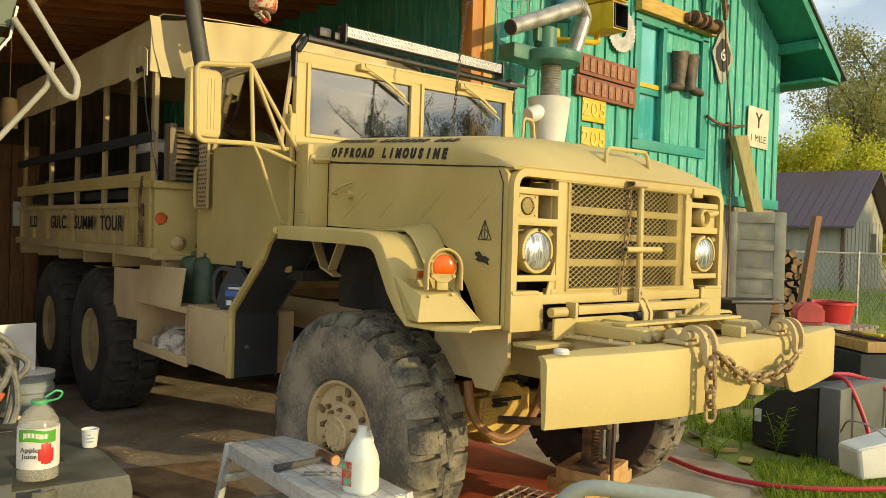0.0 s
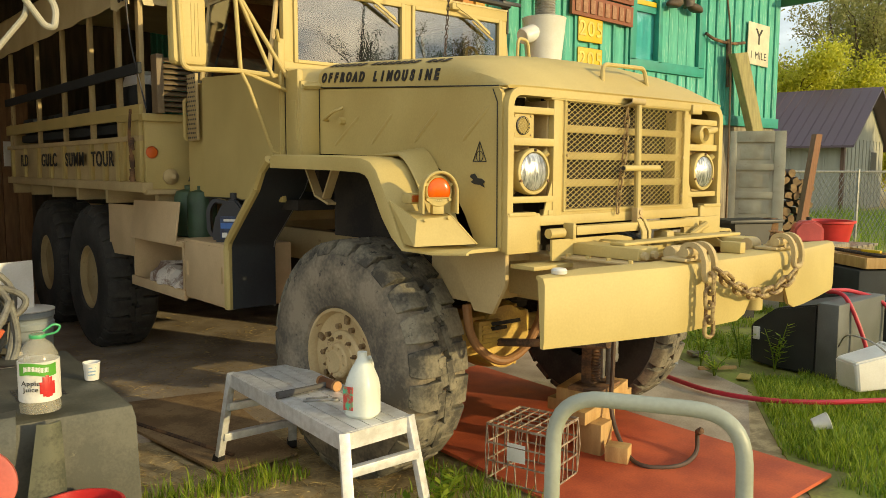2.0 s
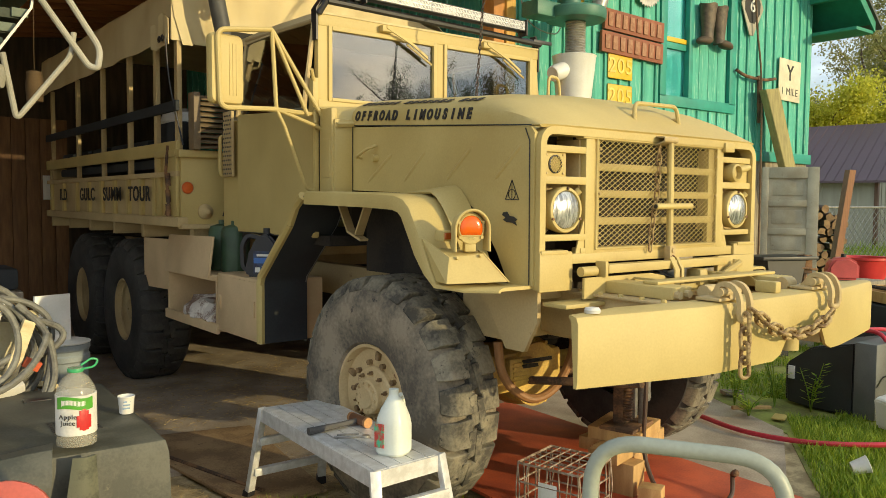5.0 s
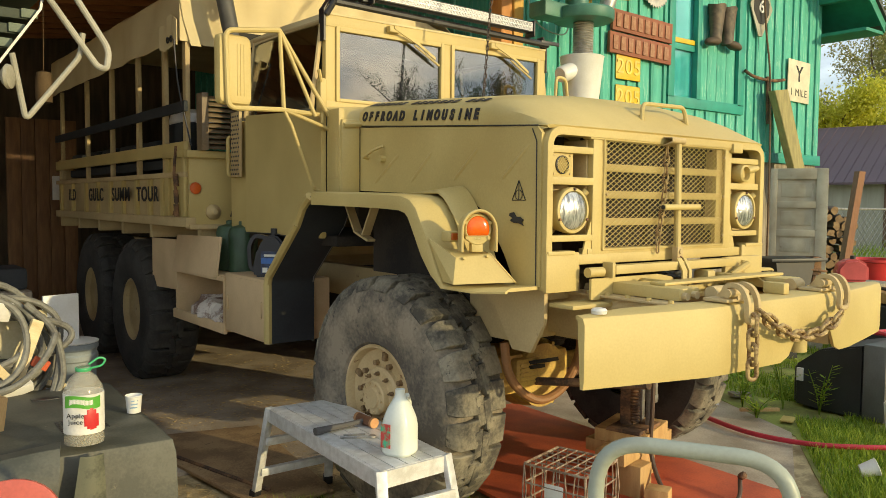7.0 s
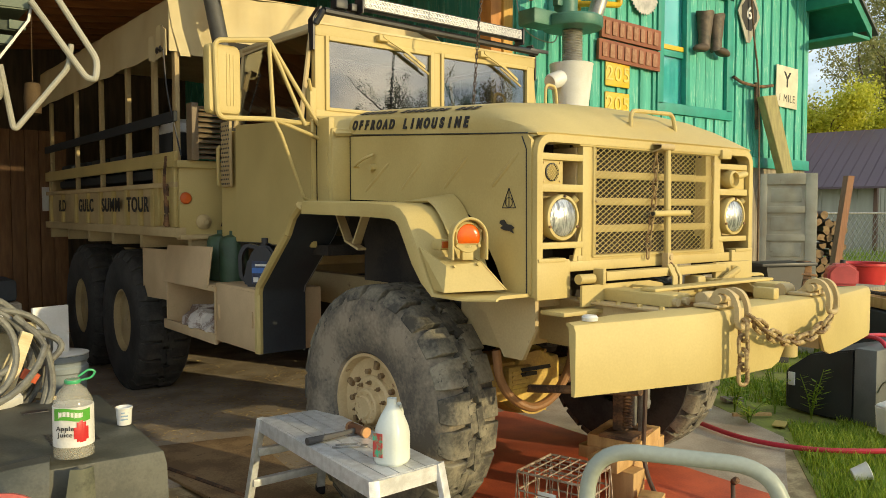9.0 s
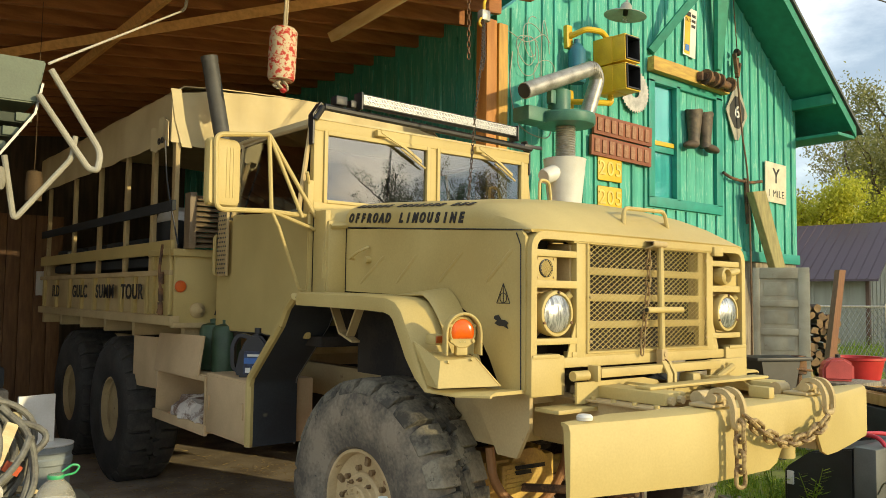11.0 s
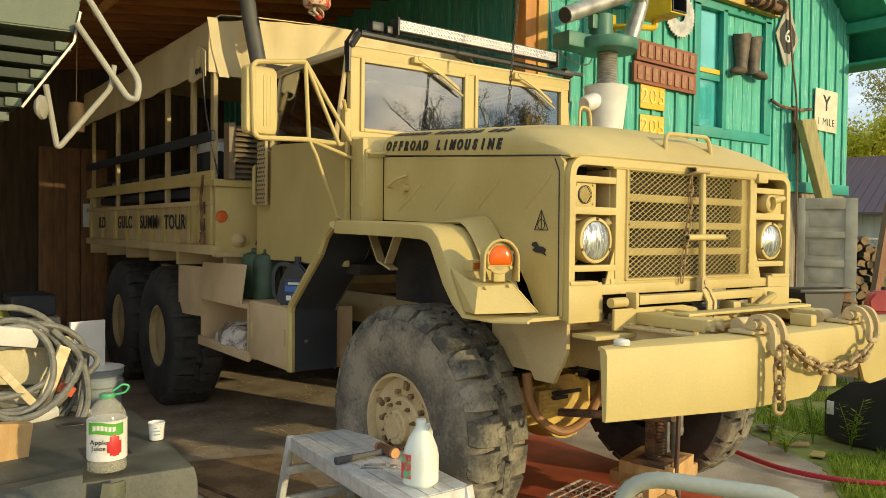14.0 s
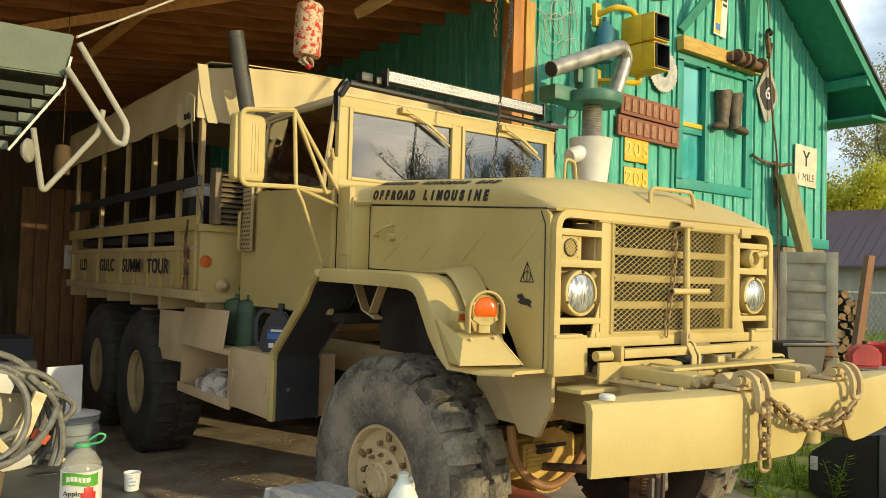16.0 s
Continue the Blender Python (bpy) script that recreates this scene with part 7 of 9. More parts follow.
bmesh.ops.bevel(bm, geom=list(bm.edges), offset=0.008, segments=2, affect="EDGES")
part("top_board", bm, PALE, st, "pale green top board")
# the slats' shade and their sunlit tips are put into the colours
STEP_SHADE = mat("green steps in shade", (0.042, 0.054, 0.033), 0.7, dark=(0.024, 0.031, 0.02))
for k in range(6):
    bm = B()
    x1_ = -2.38 - 0.055 * k
    box(bm, ((-3.9 + x1_) / 2, 1.34 + 0.02 * k, 2.49 - 0.075 * k), (x1_ + 3.9, 0.20, 0.05), 0.006)
    part("slat", bm, STEP_SHADE, st, "green step slat, darkened for its shade")
    bm = B()
    box(bm, (x1_ - 0.02, 1.23 + 0.02 * k, 2.495 - 0.075 * k), (0.075, 0.012, 0.045), 0.003)
    part("slat_lit_end", bm, PALE, st, "slat end, pale as if sunlit")
bm = B()
strip(bm, [(-2.33, 1.19, 2.68), (-2.36, 1.19, 2.52), (-2.60, 1.19, 2.16)], (0, 0.03, 0), 0.012)
part("side_bar", bm, STEEL, st, "thin metal side bar")
bm = B()
tube(bm, bend([(-2.295, 1.16, 2.75), (-2.045, 1.12, 2.34), (-2.06, 1.12, 2.24), (-2.10, 1.14, 2.25), (-2.35, 1.16, 2.61)], 0.05), 0.0165, 10)
tube(bm, bend([(-2.16, 1.18, 2.42), (-2.175, 1.18, 2.30), (-2.435, 1.18, 1.955), (-2.49, 1.18, 2.28)], 0.035), 0.0145, 10)
pieces("tube_rail", "tube_rail", bm, WHITE, st, "white bent tube rail")
bm = B()
lathe(bm, [(0.04, -0.02), (0.062, 0.0), (0.058, 0.015), (0.03, 0.025)], 22, pose(-2.515, 1.16, 2.16, 90, 0, 60))
part("round_lamp", bm, WHITE, st, "round white lamp")
bm = B()
tube(bm, [(-2.30, 1.2, 2.79), (-1.254, 2.2, 3.60)], 0.007, 6)
tube(bm, bend([(-1.254, 2.2, 3.60), (-1.22, 2.22, 3.64), (-1.2, 2.22, 3.78)], 0.02), 0.012, 6)
solo("rope", bm, mat("white cord", (0.62, 0.58, 0.46), 0.8), "white cord running up to a roof hook", "rope")

# ---- ground things by the truck ----
bm = B()
extrude(bm, [(-0.60, -1.62, 0.004), (0.775, -1.60, 0.004), (0.90, 1.15, 0.004), (-0.42, 1.18, 0.004)], (0, 0, 0.018))
solo("red_board", bm, RED_BOARD, "red painted plywood sheet on the ground under the truck", "board")
bm = B()
extrude(bm, [(-1.56, 0.36, 0.002), (-1.13, 0.38, 0.002), (-0.95, 1.75, 0.002), (-1.75, 1.95, 0.002)], (0, 0, 0.016))
solo("plywood_sheet", bm, mat("dirty plywood", (0.36, 0.235, 0.115), 0.85, dark=(0.20, 0.12, 0.055), scale=4, amount=0.8, worn=(0.09, 0.06, 0.035), worn_at=0.62), "dirty plywood sheet on the ground beside the wheel", "board")
bm = B()
tube(bm, [(-1.80, 2.1, 0.02), (-1.52, 0.95, 0.02), (-1.42, 0.55, 0.02)], 0.014, 6)
solo("iron_bar", bm, RUST, "thin dark bar lying along the board", "bar")
# wooden blocks and jack
for c, s_, rz in (((0.12, -0.62, 0.105), (0.13, 0.15, 0.17), 12), ((0.40, -0.42, 0.105), (0.14, 0.15, 0.17), 5), ((0.28, -0.50, 0.225), (0.62, 0.17, 0.07), 14), ((0.36, -0.34, 0.225), (0.55, 0.14, 0.07), 10), ((0.30, -0.46, 0.295), (0.36, 0.30, 0.07), 20), ((0.10, -0.80, 0.065), (0.10, 0.12, 0.085), 25)):
    bm = B()
    box(bm, (0, 0, 0), s_, 0.006)
    solo("wood_block", bm, WOOD_RAW, "sawn yellow timber block stacked under the jack", "block", "timber blocks under the jack", m=pose(*c, 0, 0, rz))
jk = thing("jack", "greasy steel farm jack standing on timber blocks", "jack", m=pose(0.24, -0.52, 0.33, 0, 0, 15) @ Matrix.Diagonal((1.55, 1.5, 1.0, 1)))
bm = B()
box(bm, (0, 0, 0.01), (0.18, 0.13, 0.02), 0.004)
part("base_plate", bm, RUST, jk)
bm = B()
box(bm, (0.035, -0.045, 0.36), (0.028, 0.02, 0.70), 0.003)
part("standard", bm, STEEL, jk, "steel upright bar")
bm = B()
for k in range(16):
    lathe(bm, [(0.012, 0), (0.019, 0.008), (0.012, 0.016)], 10, pose(-0.035, -0.02, 0.05 + 0.018 * k))
pieces("spring", "spring_coil", bm, RUST, jk, "coil spring")
bm = B()
box(bm, (0.0, 0.01, 0.18), (0.09, 0.05, 0.30), 0.008)
box(bm, (0.0, 0.0, 0.55), (0.10, 0.07, 0.10), 0.01)
pieces("mechanism", "mechanism", bm, RUST, jk, "greasy jack mechanism")
bm = B()
box(bm, (0.075, -0.02, 0.24), (0.022, 0.07, 0.22), 0.004)
box(bm, (0.062, -0.05, 0.33), (0.05, 0.012, 0.03), 0.002)
box(bm, (0.062, -0.05, 0.16), (0.05, 0.012, 0.03), 0.002)
box(bm, (-0.005, -0.03, 0.24), (0.022, 0.02, 0.36), 0.003)
pieces("jack_runner", "jack_pin", bm, STEEL, jk, "bright steel runner")
bm = B()
tube(bm, curve([(0.28, -0.62, 0.80), (0.22, -0.66, 0.5), (0.22, -0.66, 0.22), (0.16, -0.80, 0.06), (0.12, -0.95, 0.03), (0.26, -1.06, 0.03), (0.46, -1.03, 0.04), (0.60, -0.95, 0.10)]), 0.012, 8)
solo("air_hose", bm, mat("brown rubber hose", (0.10, 0.06, 0.04), 0.6), "dark hose hanging from the bumper onto the red board", "hose")
bm = B()
lathe(bm, [(0.008, 0), (0.018, 0.01), (0.02, 0.06), (0.006, 0.07)], 8, pose(0.60, -0.95, 0.10, 60, 0, -40))
solo("hose_fitting", bm, RUST, "rusty fitting at the end of the hose", "fitting")
# wire crate


def wire_crate():
    WIRE = mat("dull crate wire", (0.40, 0.33, 0.25), 0.6, dark=(0.19, 0.12, 0.075), scale=30, amount=0.7, bump=0.2)
    cr = thing("wire_crate", "rusty wire milk crate standing on the red board", "crate", m=pose(-0.40, -0.66, 0.022, 0, 0, 15))
    W, D, H = 0.165, 0.165, 0.28
    for z in (0.004, 0.10, 0.19, H):
        bm = B()
        tube(bm, bend([(-W, -D, z), (W, -D, z), (W, D, z), (-W, D, z), (-W, -D, z)], 0.02), 0.005 if z < H else 0.0065, 6)
        part("hoop", bm, WIRE, cr)
    for k in range(7):
        t = -1 + 2 * k / 6
        for a, b in (((t * W, -D), 0), ((t * W, D), 0), ((-W, t * D), 1), ((W, t * D), 1)):
            bm = B()
            j = 0.012 * (1 if k % 2 else -1)
            tube(bm, [(a[0], a[1], 0.004), (a[0] + (j if b == 0 else 0), a[1] + (j if b else 0), 0.15), (a[0], a[1], H)], 0.0036, 5)
            part("wire", bm, WIRE, cr)
        bm = B()
        tube(bm, [(t * W, -D, H), (t * W, D, H)], 0.0036, 5)
        part("wire", bm, WIRE, cr)
        bm = B()
        tube(bm, [(-W, t * D, H + 0.004), (W, t * D, H + 0.004)], 0.0036, 5)
        part("wire", bm, WIRE, cr)
    bm = B()
    span(bm, (-W - 0.004, -0.05, 0.12), (-W - 0.001, 0.05, 0.21), 0.001)
    part("tag", bm, PLASTIC_W, cr, "white plastic tag")


wire_crate()
# work platform


def work_platform():
    wp = thing("work_platform", "folding aluminium work platform with splayed legs", "platform")
    ALU = mat("scratched aluminium", (0.70, 0.70, 0.68), 0.45, 0.25, dark=(0.54, 0.53, 0.50), scale=9, amount=0.6, stretch=(3, 3, 3), worn=(0.40, 0.38, 0.33), worn_at=0.66)
    a, b, c, d = Vector((-1.47, 0.43, 0.5)), Vector((-1.12, 0.41, 0.5)), Vector((-1.535, -0.71, 0.5)), Vector((-1.195, -0.69, 0.5))
    for k in range(5):
        u0, u1 = k / 5 + 0.008, (k + 1) / 5 - 0.008
        bm = B()
        q = [c.lerp(d, u0), c.lerp(d, u1), a.lerp(b, u1), a.lerp(b, u0)]
        extrude(bm, [p - Vector((0, 0, 0.014)) for p in q], (0, 0, 0.014))
        part("deck_board", bm, ALU, wp)
    for p, q in ((a, c), (b, d), (a, b), (c, d)):
        bm = B()
        t = (q - p).normalized()
        n = Vector((-t.y, t.x, 0)) * 0.012
        extrude(bm, [p + n - Vector((0, 0, 0.07)), q + n - Vector((0, 0, 0.07)), q + n - Vector((0, 0, 0.002)), p + n - Vector((0, 0, 0.002))], -n * 2)
        part("edge_rail", bm, ALU, wp)
    for end, p, q, out in ((0, a, b, 0.11), (1, c, d, -0.11)):
        feet = []
        for s, e in ((-1, p), (1, q)):
            foot = Vector((e.x + s * 0.035, e.y + out, 0.0))
            feet.append((e + Vector((0, 0, -0.03)), foot))
            bm = B()
            t = (foot - e).normalized()
            rot = t.to_track_quat("Z", "Y").to_matrix().to_4x4()
            L = (foot - e).length
            box(bm, (e + foot) / 2, (0.045, 0.028, L), 0.004, rot)
            part("leg", bm, ALU, wp)
            bm = B()
            box(bm, foot + Vector((0, 0, 0.025)), (0.05, 0.045, 0.05), 0.008, rot)
            part("rubber_foot", bm, BLACK, wp)
        for f in ((0.22, 0.58), (0.17,))[end]:
            bm = B()
            m0, m1 = feet[0][0].lerp(feet[0][1], f + 0.1), feet[1][0].lerp(feet[1][1], f + 0.1)
            box(bm, (m0 + m1) / 2, ((m1 - m0).length, 0.035, 0.04), 0.004)
            part("rung", bm, ALU, wp)


work_platform()
# on the platform: white jug, hammer, spanner
jg = thing("milk_jug", "translucent white plastic gallon jug on the work platform", "jug", m=pose(-1.345, -0.565, 0.501, 0, 0, 25) @ Matrix.Diagonal((0.9, 0.9, 1.0, 1)))
bm = B()
rings = []
for z, w, dd in ((0.0, 0.066, 0.066), (0.012, 0.075, 0.075), (0.12, 0.075, 0.075), (0.155, 0.068, 0.068), (0.195, 0.052, 0.052), (0.232, 0.032, 0.032), (0.245, 0.024, 0.024), (0.252, 0.022, 0.022), (0.272, 0.022, 0.022)):
    ring_ = []
    for k in range(20):
        a = 2 * math.pi * k / 20
        cc, ss = math.cos(a), math.sin(a)
        e = 0.62 if z < 0.2 else 0.9
        ring_.append(bm.verts.new((w * abs(cc) ** e * (1 if cc > 0 else -1), dd * abs(ss) ** e * (1 if ss > 0 else -1), z)))
    rings.append(ring_)
skin(bm, rings)
part("jug_body", bm, mat("milky plastic", (0.74, 0.78, 0.70), 0.35, dark=(0.64, 0.68, 0.60), scale=4, bump=0.02), jg)
bm = B()
tube(bm, bend([(0.06, 0, 0.235), (0.085, 0, 0.20), (0.08, 0, 0.12), (0.06, 0, 0.10)], 0.03), 0.014, 8)
part("jug_handle", bm, mat("milky plastic handle", (0.70, 0.72, 0.60), 0.35), jg)
bm = B()
box(bm, (-0.0765, 0.032, 0.085), (0.004, 0.05, 0.10), 0.0)
part("jug_label", bm, mat("green label", (0.05, 0.45, 0.25), 0.5, dark=(0.5, 0.06, 0.05), scale=24, amount=0.9), jg)
hm_ = thing("hammer", "soft-faced hammer with a dark handle and copper head on the platform", "hammer", m=pose(-1.245, -0.125, 0.524, 0, 0, 2))
bm = B()
tube(bm, [(0.0, 0, 0), (-0.10, 0.0, -0.004), (-0.24, 0.0, -0.006), (-0.27, 0.0, -0.006)], [0.012, 0.013, 0.017, 0.018], 10)
part("handle", bm, mat("worn dark handle", (0.10, 0.095, 0.09), 0.55), hm_)
bm = B()
tube(bm, [(0.006, -0.055, 0.0), (0.006, 0.055, 0.0)], 0.023, 14)
hd = part("head", bm, mat("brown hammer head", (0.22, 0.10, 0.05), 0.5, 0.3), hm_, "brown metal head")
for y_ in (-0.072, 0.055):
    bm = B()
    tube(bm, [(0.006, y_, 0.0), (0.006, y_ + 0.017, 0.0)], 0.0245, 14)
    part("face", bm, mat("copper face", (0.55, 0.29, 0.13), 0.45, 0.4), hd, "copper striking face")
bm = B()
tube(bm, [(-1.45, -0.245, 0.507), (-1.335, -0.31, 0.507)], 0.0055, 6)
tube(bm, [(-1.42, -0.225, 0.507), (-1.33, -0.265, 0.507)], 0.005, 6)
lathe(bm, [(0.008, -0.004), (0.016, -0.004), (0.016, 0.004), (0.008, 0.004)], 12, pose(-1.325, -0.317, 0.508))
solo("spanner", bm, STEEL, "chrome spanner lying on the platform", "spanner")
# hand truck loop in the foreground
bm = B()
hc, hl_ = Vector((-1.87, -2.36, 0)), Vector((0.57, -0.82, 0)).normalized()
HB = Vector((-0.82, -0.57, 0)) * 0.06
pts = [hc - hl_ * 0.200 + HB, hc - hl_ * 0.188 + Vector((0, 0, 1.075)), hc + hl_ * 0.182 + Vector((0, 0, 1.065)), hc + hl_ * 0.205 + HB]
tube(bm, bend(pts, 0.10, 8), 0.0165, 14)
ht = thing("hand_truck", "hand truck with a grey-green bent tube handle", "hand truck")
part("tube_frame", bm, mat("grey green tube paint", (0.36, 0.39, 0.32), 0.4, dark=(0.28, 0.30, 0.24), scale=9, worn=(0.45, 0.45, 0.38)), ht)
bm = B()
for z in (0.2, 0.5):
    tube(bm, [hc - hl_ * 0.198 + HB * (1 - z) + Vector((0, 0, z)), hc + hl_ * 0.203 + HB * (1 - z) + Vector((0, 0, z))], 0.012, 8)
part("cross_bar", bm, STEEL, ht)
bm = B()
box(bm, hc + HB + Vector((0.08, 0.06, 0.008)), (0.42, 0.22, 0.012), 0.003, pose(0, 0, 0, 0, 0, -55))
part("toe_plate", bm, STEEL, ht)

# ---- clutter beside the barn opening ----
TVG = mat("dusty dark television plastic", (0.105, 0.103, 0.078), 0.6, dark=(0.055, 0.057, 0.043), scale=5, amount=0.7, bump=0.15, worn=(0.15, 0.14, 0.095), worn_at=0.64)


def old_television():
    tv = thing("old_television", "dusty dark television set lying on its face, used as a table", "television", m=pose(-2.56, 0.58, 0, 0, 0, -3))
    bm = B()
    rows = []
    for z, w, d_ in ((0.0, 0.50, 0.64), (0.12, 0.50, 0.64), (0.14, 0.485, 0.625), (0.52, 0.475, 0.615), (0.57, 0.465, 0.60), (0.58, 0.44, 0.58)):
        rows.append([bm.verts.new((x, y, z)) for x, y in ((-w, -d_), (w, -d_), (w, d_), (-w, d_))])
    skin(bm, rows)
    part("casing", bm, TVG, tv)
    bm = B()
    for k in range(9):
        for j in range(7):
            box(bm, (0.10 + 0.022 * k, -0.30 + 0.03 * j, 0.581), (0.012, 0.02, 0.004))
    part("vent", bm, BLACK, tv, "dark vent slots")
    bm = B()
    box(bm, (0.478, -0.20, 0.30), (0.004, 0.012, 0.5), 0.001)
    part("casing_seam", bm, BLACK, tv)
    bm = B()
    box(bm, (0.26, 0.20, 0.582), (0.16, 0.08, 0.006), 0.002)
    box(bm, (0.12, 0.36, 0.582), (0.12, 0.06, 0.006), 0.002)
    pieces("recess", "recess", bm, BLACK, tv, "black sockets")
    return tv


old_television()
bm = B()
sheet(bm, lambda u, v: Vector((-3.45 + (0.92 - 0.10 * v) * u, 0.06 - 0.20 * min(1, v * 2.2) + 0.02 * math.sin(u * 9) * v, 0.600 - 0.60 * max(0, v - 0.28) ** 1.1 + 0.010 * math.sin(u * 7 + v * 4))), 20, 12, 0.014)
solo("rubber_sheet", bm, TVG, "dark rubber sheet draped over the television", "sheet")
bm = B()
sheet(bm, lambda u, v: Vector((-2.50 - 0.10 * v + (0.085 + 0.11 * v) * u, -0.115 - 0.035 * math.sin(v * 1.6) - 0.02 * math.sin(u * 3.1), 0.585 - 0.56 * v)), 8, 12, 0.016)
solo("rubber_flap", bm, mat("olive rubber", (0.12, 0.12, 0.075), 0.7, dark=(0.05, 0.055, 0.035), scale=7, amount=0.8, worn=(0.17, 0.15, 0.085), worn_at=0.62), "stiff olive rubber flap leaning on the television", "flap")
# juice bottle
jb = thing("juice_bottle", "big clear juice bottle with a white label and green handle", "bottle", m=pose(-2.457, 0.0, 0.602))
bm = B()
lathe(bm, [(0.05, 0.0), (0.072, 0.008), (0.074, 0.03), (0.07, 0.05), (0.072, 0.2), (0.07, 0.225), (0.05, 0.262), (0.028, 0.282), (0.026, 0.305), (0.02, 0.306)], 28)
BOTTLE = mat("clear bottle plastic", (0.56, 0.53, 0.42), 0.15, dark=(0.44, 0.41, 0.31), scale=9, amount=0.7, bump=0.04)
BOTTLE.node_tree.nodes["Principled BSDF"].inputs["Alpha"].default_value = 0.42
part("bottle_body", bm, BOTTLE, jb)
bm = B()
lathe(bm, [(0.0735, 0.052), (0.0745, 0.053), (0.0745, 0.205), (0.0735, 0.206)], 28)
part("label", bm, mat("white paper label", (0.80, 0.78, 0.70), 0.5, bump=0.02), jb)
bm = B()
for k in range(30):
    a0 = radians(200 + 3.6 * k)
    box(bm, (0.0752 * math.cos(a0), 0.0752 * math.sin(a0), 0.178 + 0.005 * math.sin(k * 0.2)), (0.003, 0.0055, 0.045), 0, pose(0, 0, 0, 0, 0, math.degrees(a0)))
part("green_banner", bm, mat("green print", (0.10, 0.42, 0.04), 0.5), jb)
bm = B()
for a0, z, h in ((262, 0.108, 0.045), (270, 0.112, 0.075), (278, 0.113, 0.085), (287, 0.110, 0.075), (295, 0.105, 0.05)):
    a0 = radians(a0)
    box(bm, (0.0753 * math.cos(a0), 0.0753 * math.sin(a0), z), (0.003, 0.0125, h), 0.001, pose(0, 0, 0, 0, 0, math.degrees(a0)))
part("red_apple", bm, RED, jb, "printed red apple")
bm = B()
for k in range(19):
    a0 = radians(216 + 3.6 * k)
    box(bm, (0.0765 * math.cos(a0), 0.0765 * math.sin(a0), 0.180 + 0.004 * math.sin(k * 0.3)), (0.002, 0.0042 if k % 3 else 0.002, 0.018 + 0.006 * (k in (0, 12))), 0, pose(0, 0, 0, 0, 0, math.degrees(a0)))
part("banner_bars", bm, PLASTIC_W, jb, "white print on the green banner")
an = radians(234)
for k, w_ in enumerate(("Apple", "Juice")):
    letters(w_, 0.026, facing((0.077 * math.cos(an), 0.077 * math.sin(an), 0.128 - 0.024 * k), (-math.sin(an), math.cos(an), 0), (0, 0, 1)), LETTER, jb, "lettering", "", 0.0008)
bm = B()
lathe(bm, [(0.029, 0.288), (0.03, 0.29), (0.03, 0.30), (0.029, 0.302)], 20)
tube(bm, bend([(0.028, 0, 0.295), (0.07, 0.0, 0.30), (0.085, 0.0, 0.325), (0.06, 0, 0.335), (0.02, 0, 0.31)], 0.02), 0.0045, 6)
part("handle_ring", bm, mat("green plastic", (0.05, 0.42, 0.16), 0.4), jb)
bm = B()
lathe(bm, [(0.026, 0.0), (0.030, 0.002), (0.036, 0.075), (0.039, 0.078), (0.037, 0.082), (0.034, 0.078), (0.027, 0.006)], 22, pose(-2.145, 0.43, 0.582))
cup = solo("paper_cup", bm, PLASTIC_W, "small white paper cup on the television", "cup")
bm = B()
for k in range(3):
    box(bm, (-2.151 - 0.002 * k, 0.3975 - 0.001 * k, 0.642 - 0.015 * k), (0.03, 0.003, 0.006), 0, pose(0, 0, 0, 8))
part("print_bar", bm, mat("pale blue print", (0.3, 0.45, 0.6), 0.6), cup)
# hose coil on a heap of scrap wood
CREAMW = mat("pale split wood", (0.70, 0.58, 0.34), 0.75, dark=(0.52, 0.40, 0.20), scale=6, stretch=(1, 5, 5), rnd=0.25)
HOSE = mat("grey hose rubber", (0.22, 0.215, 0.175), 0.6, dark=(0.11, 0.105, 0.09), scale=20)
random.seed(21)
bm = B()
c0 = Vector((-2.64, 1.32, 0.80))
ax1, ax2, ax3 = Vector((1, 0.12, -0.05)).normalized(), Vector((0, 0.32, 1)).normalized(), Vector((0.1, -1, 0.3)).normalized()
pts = []
for k in range(12 * 36):
    a = 2 * math.pi * k / 36
    turn = k / 36
    r1, r2 = 0.285 + 0.085 * math.sin(turn * 2.1), 0.215 + 0.075 * math.sin(turn * 3.3 + 1)
    pts.append(c0 + ax1 * r1 * math.cos(a) + ax2 * r2 * math.sin(a) + ax3 * (0.10 * math.sin(turn * 1.7) + 0.012 * turn) + Vector((0.05 * math.sin(turn * 1.3), 0, 0.075 * math.sin(turn * 2.7))))
tube(bm, pts, 0.0175, 8)
tube(bm, curve([(-2.37, 1.25, 0.95), (-2.30, 1.2, 0.8), (-2.34, 1.12, 0.6), (-2.42, 1.05, 0.48)], 14), 0.018, 8)
tube(bm, curve([(-2.45, 1.22, 1.02), (-2.33, 1.18, 0.88), (-2.30, 1.12, 0.66), (-2.38, 1.06, 0.49)], 14), 0.017, 8)
hcoil = thing("hose_coil", "coil of thick grey hose on a heap of scrap wood", "hose")
pieces("hose_loop", "hose_end", bm, HOSE, hcoil)
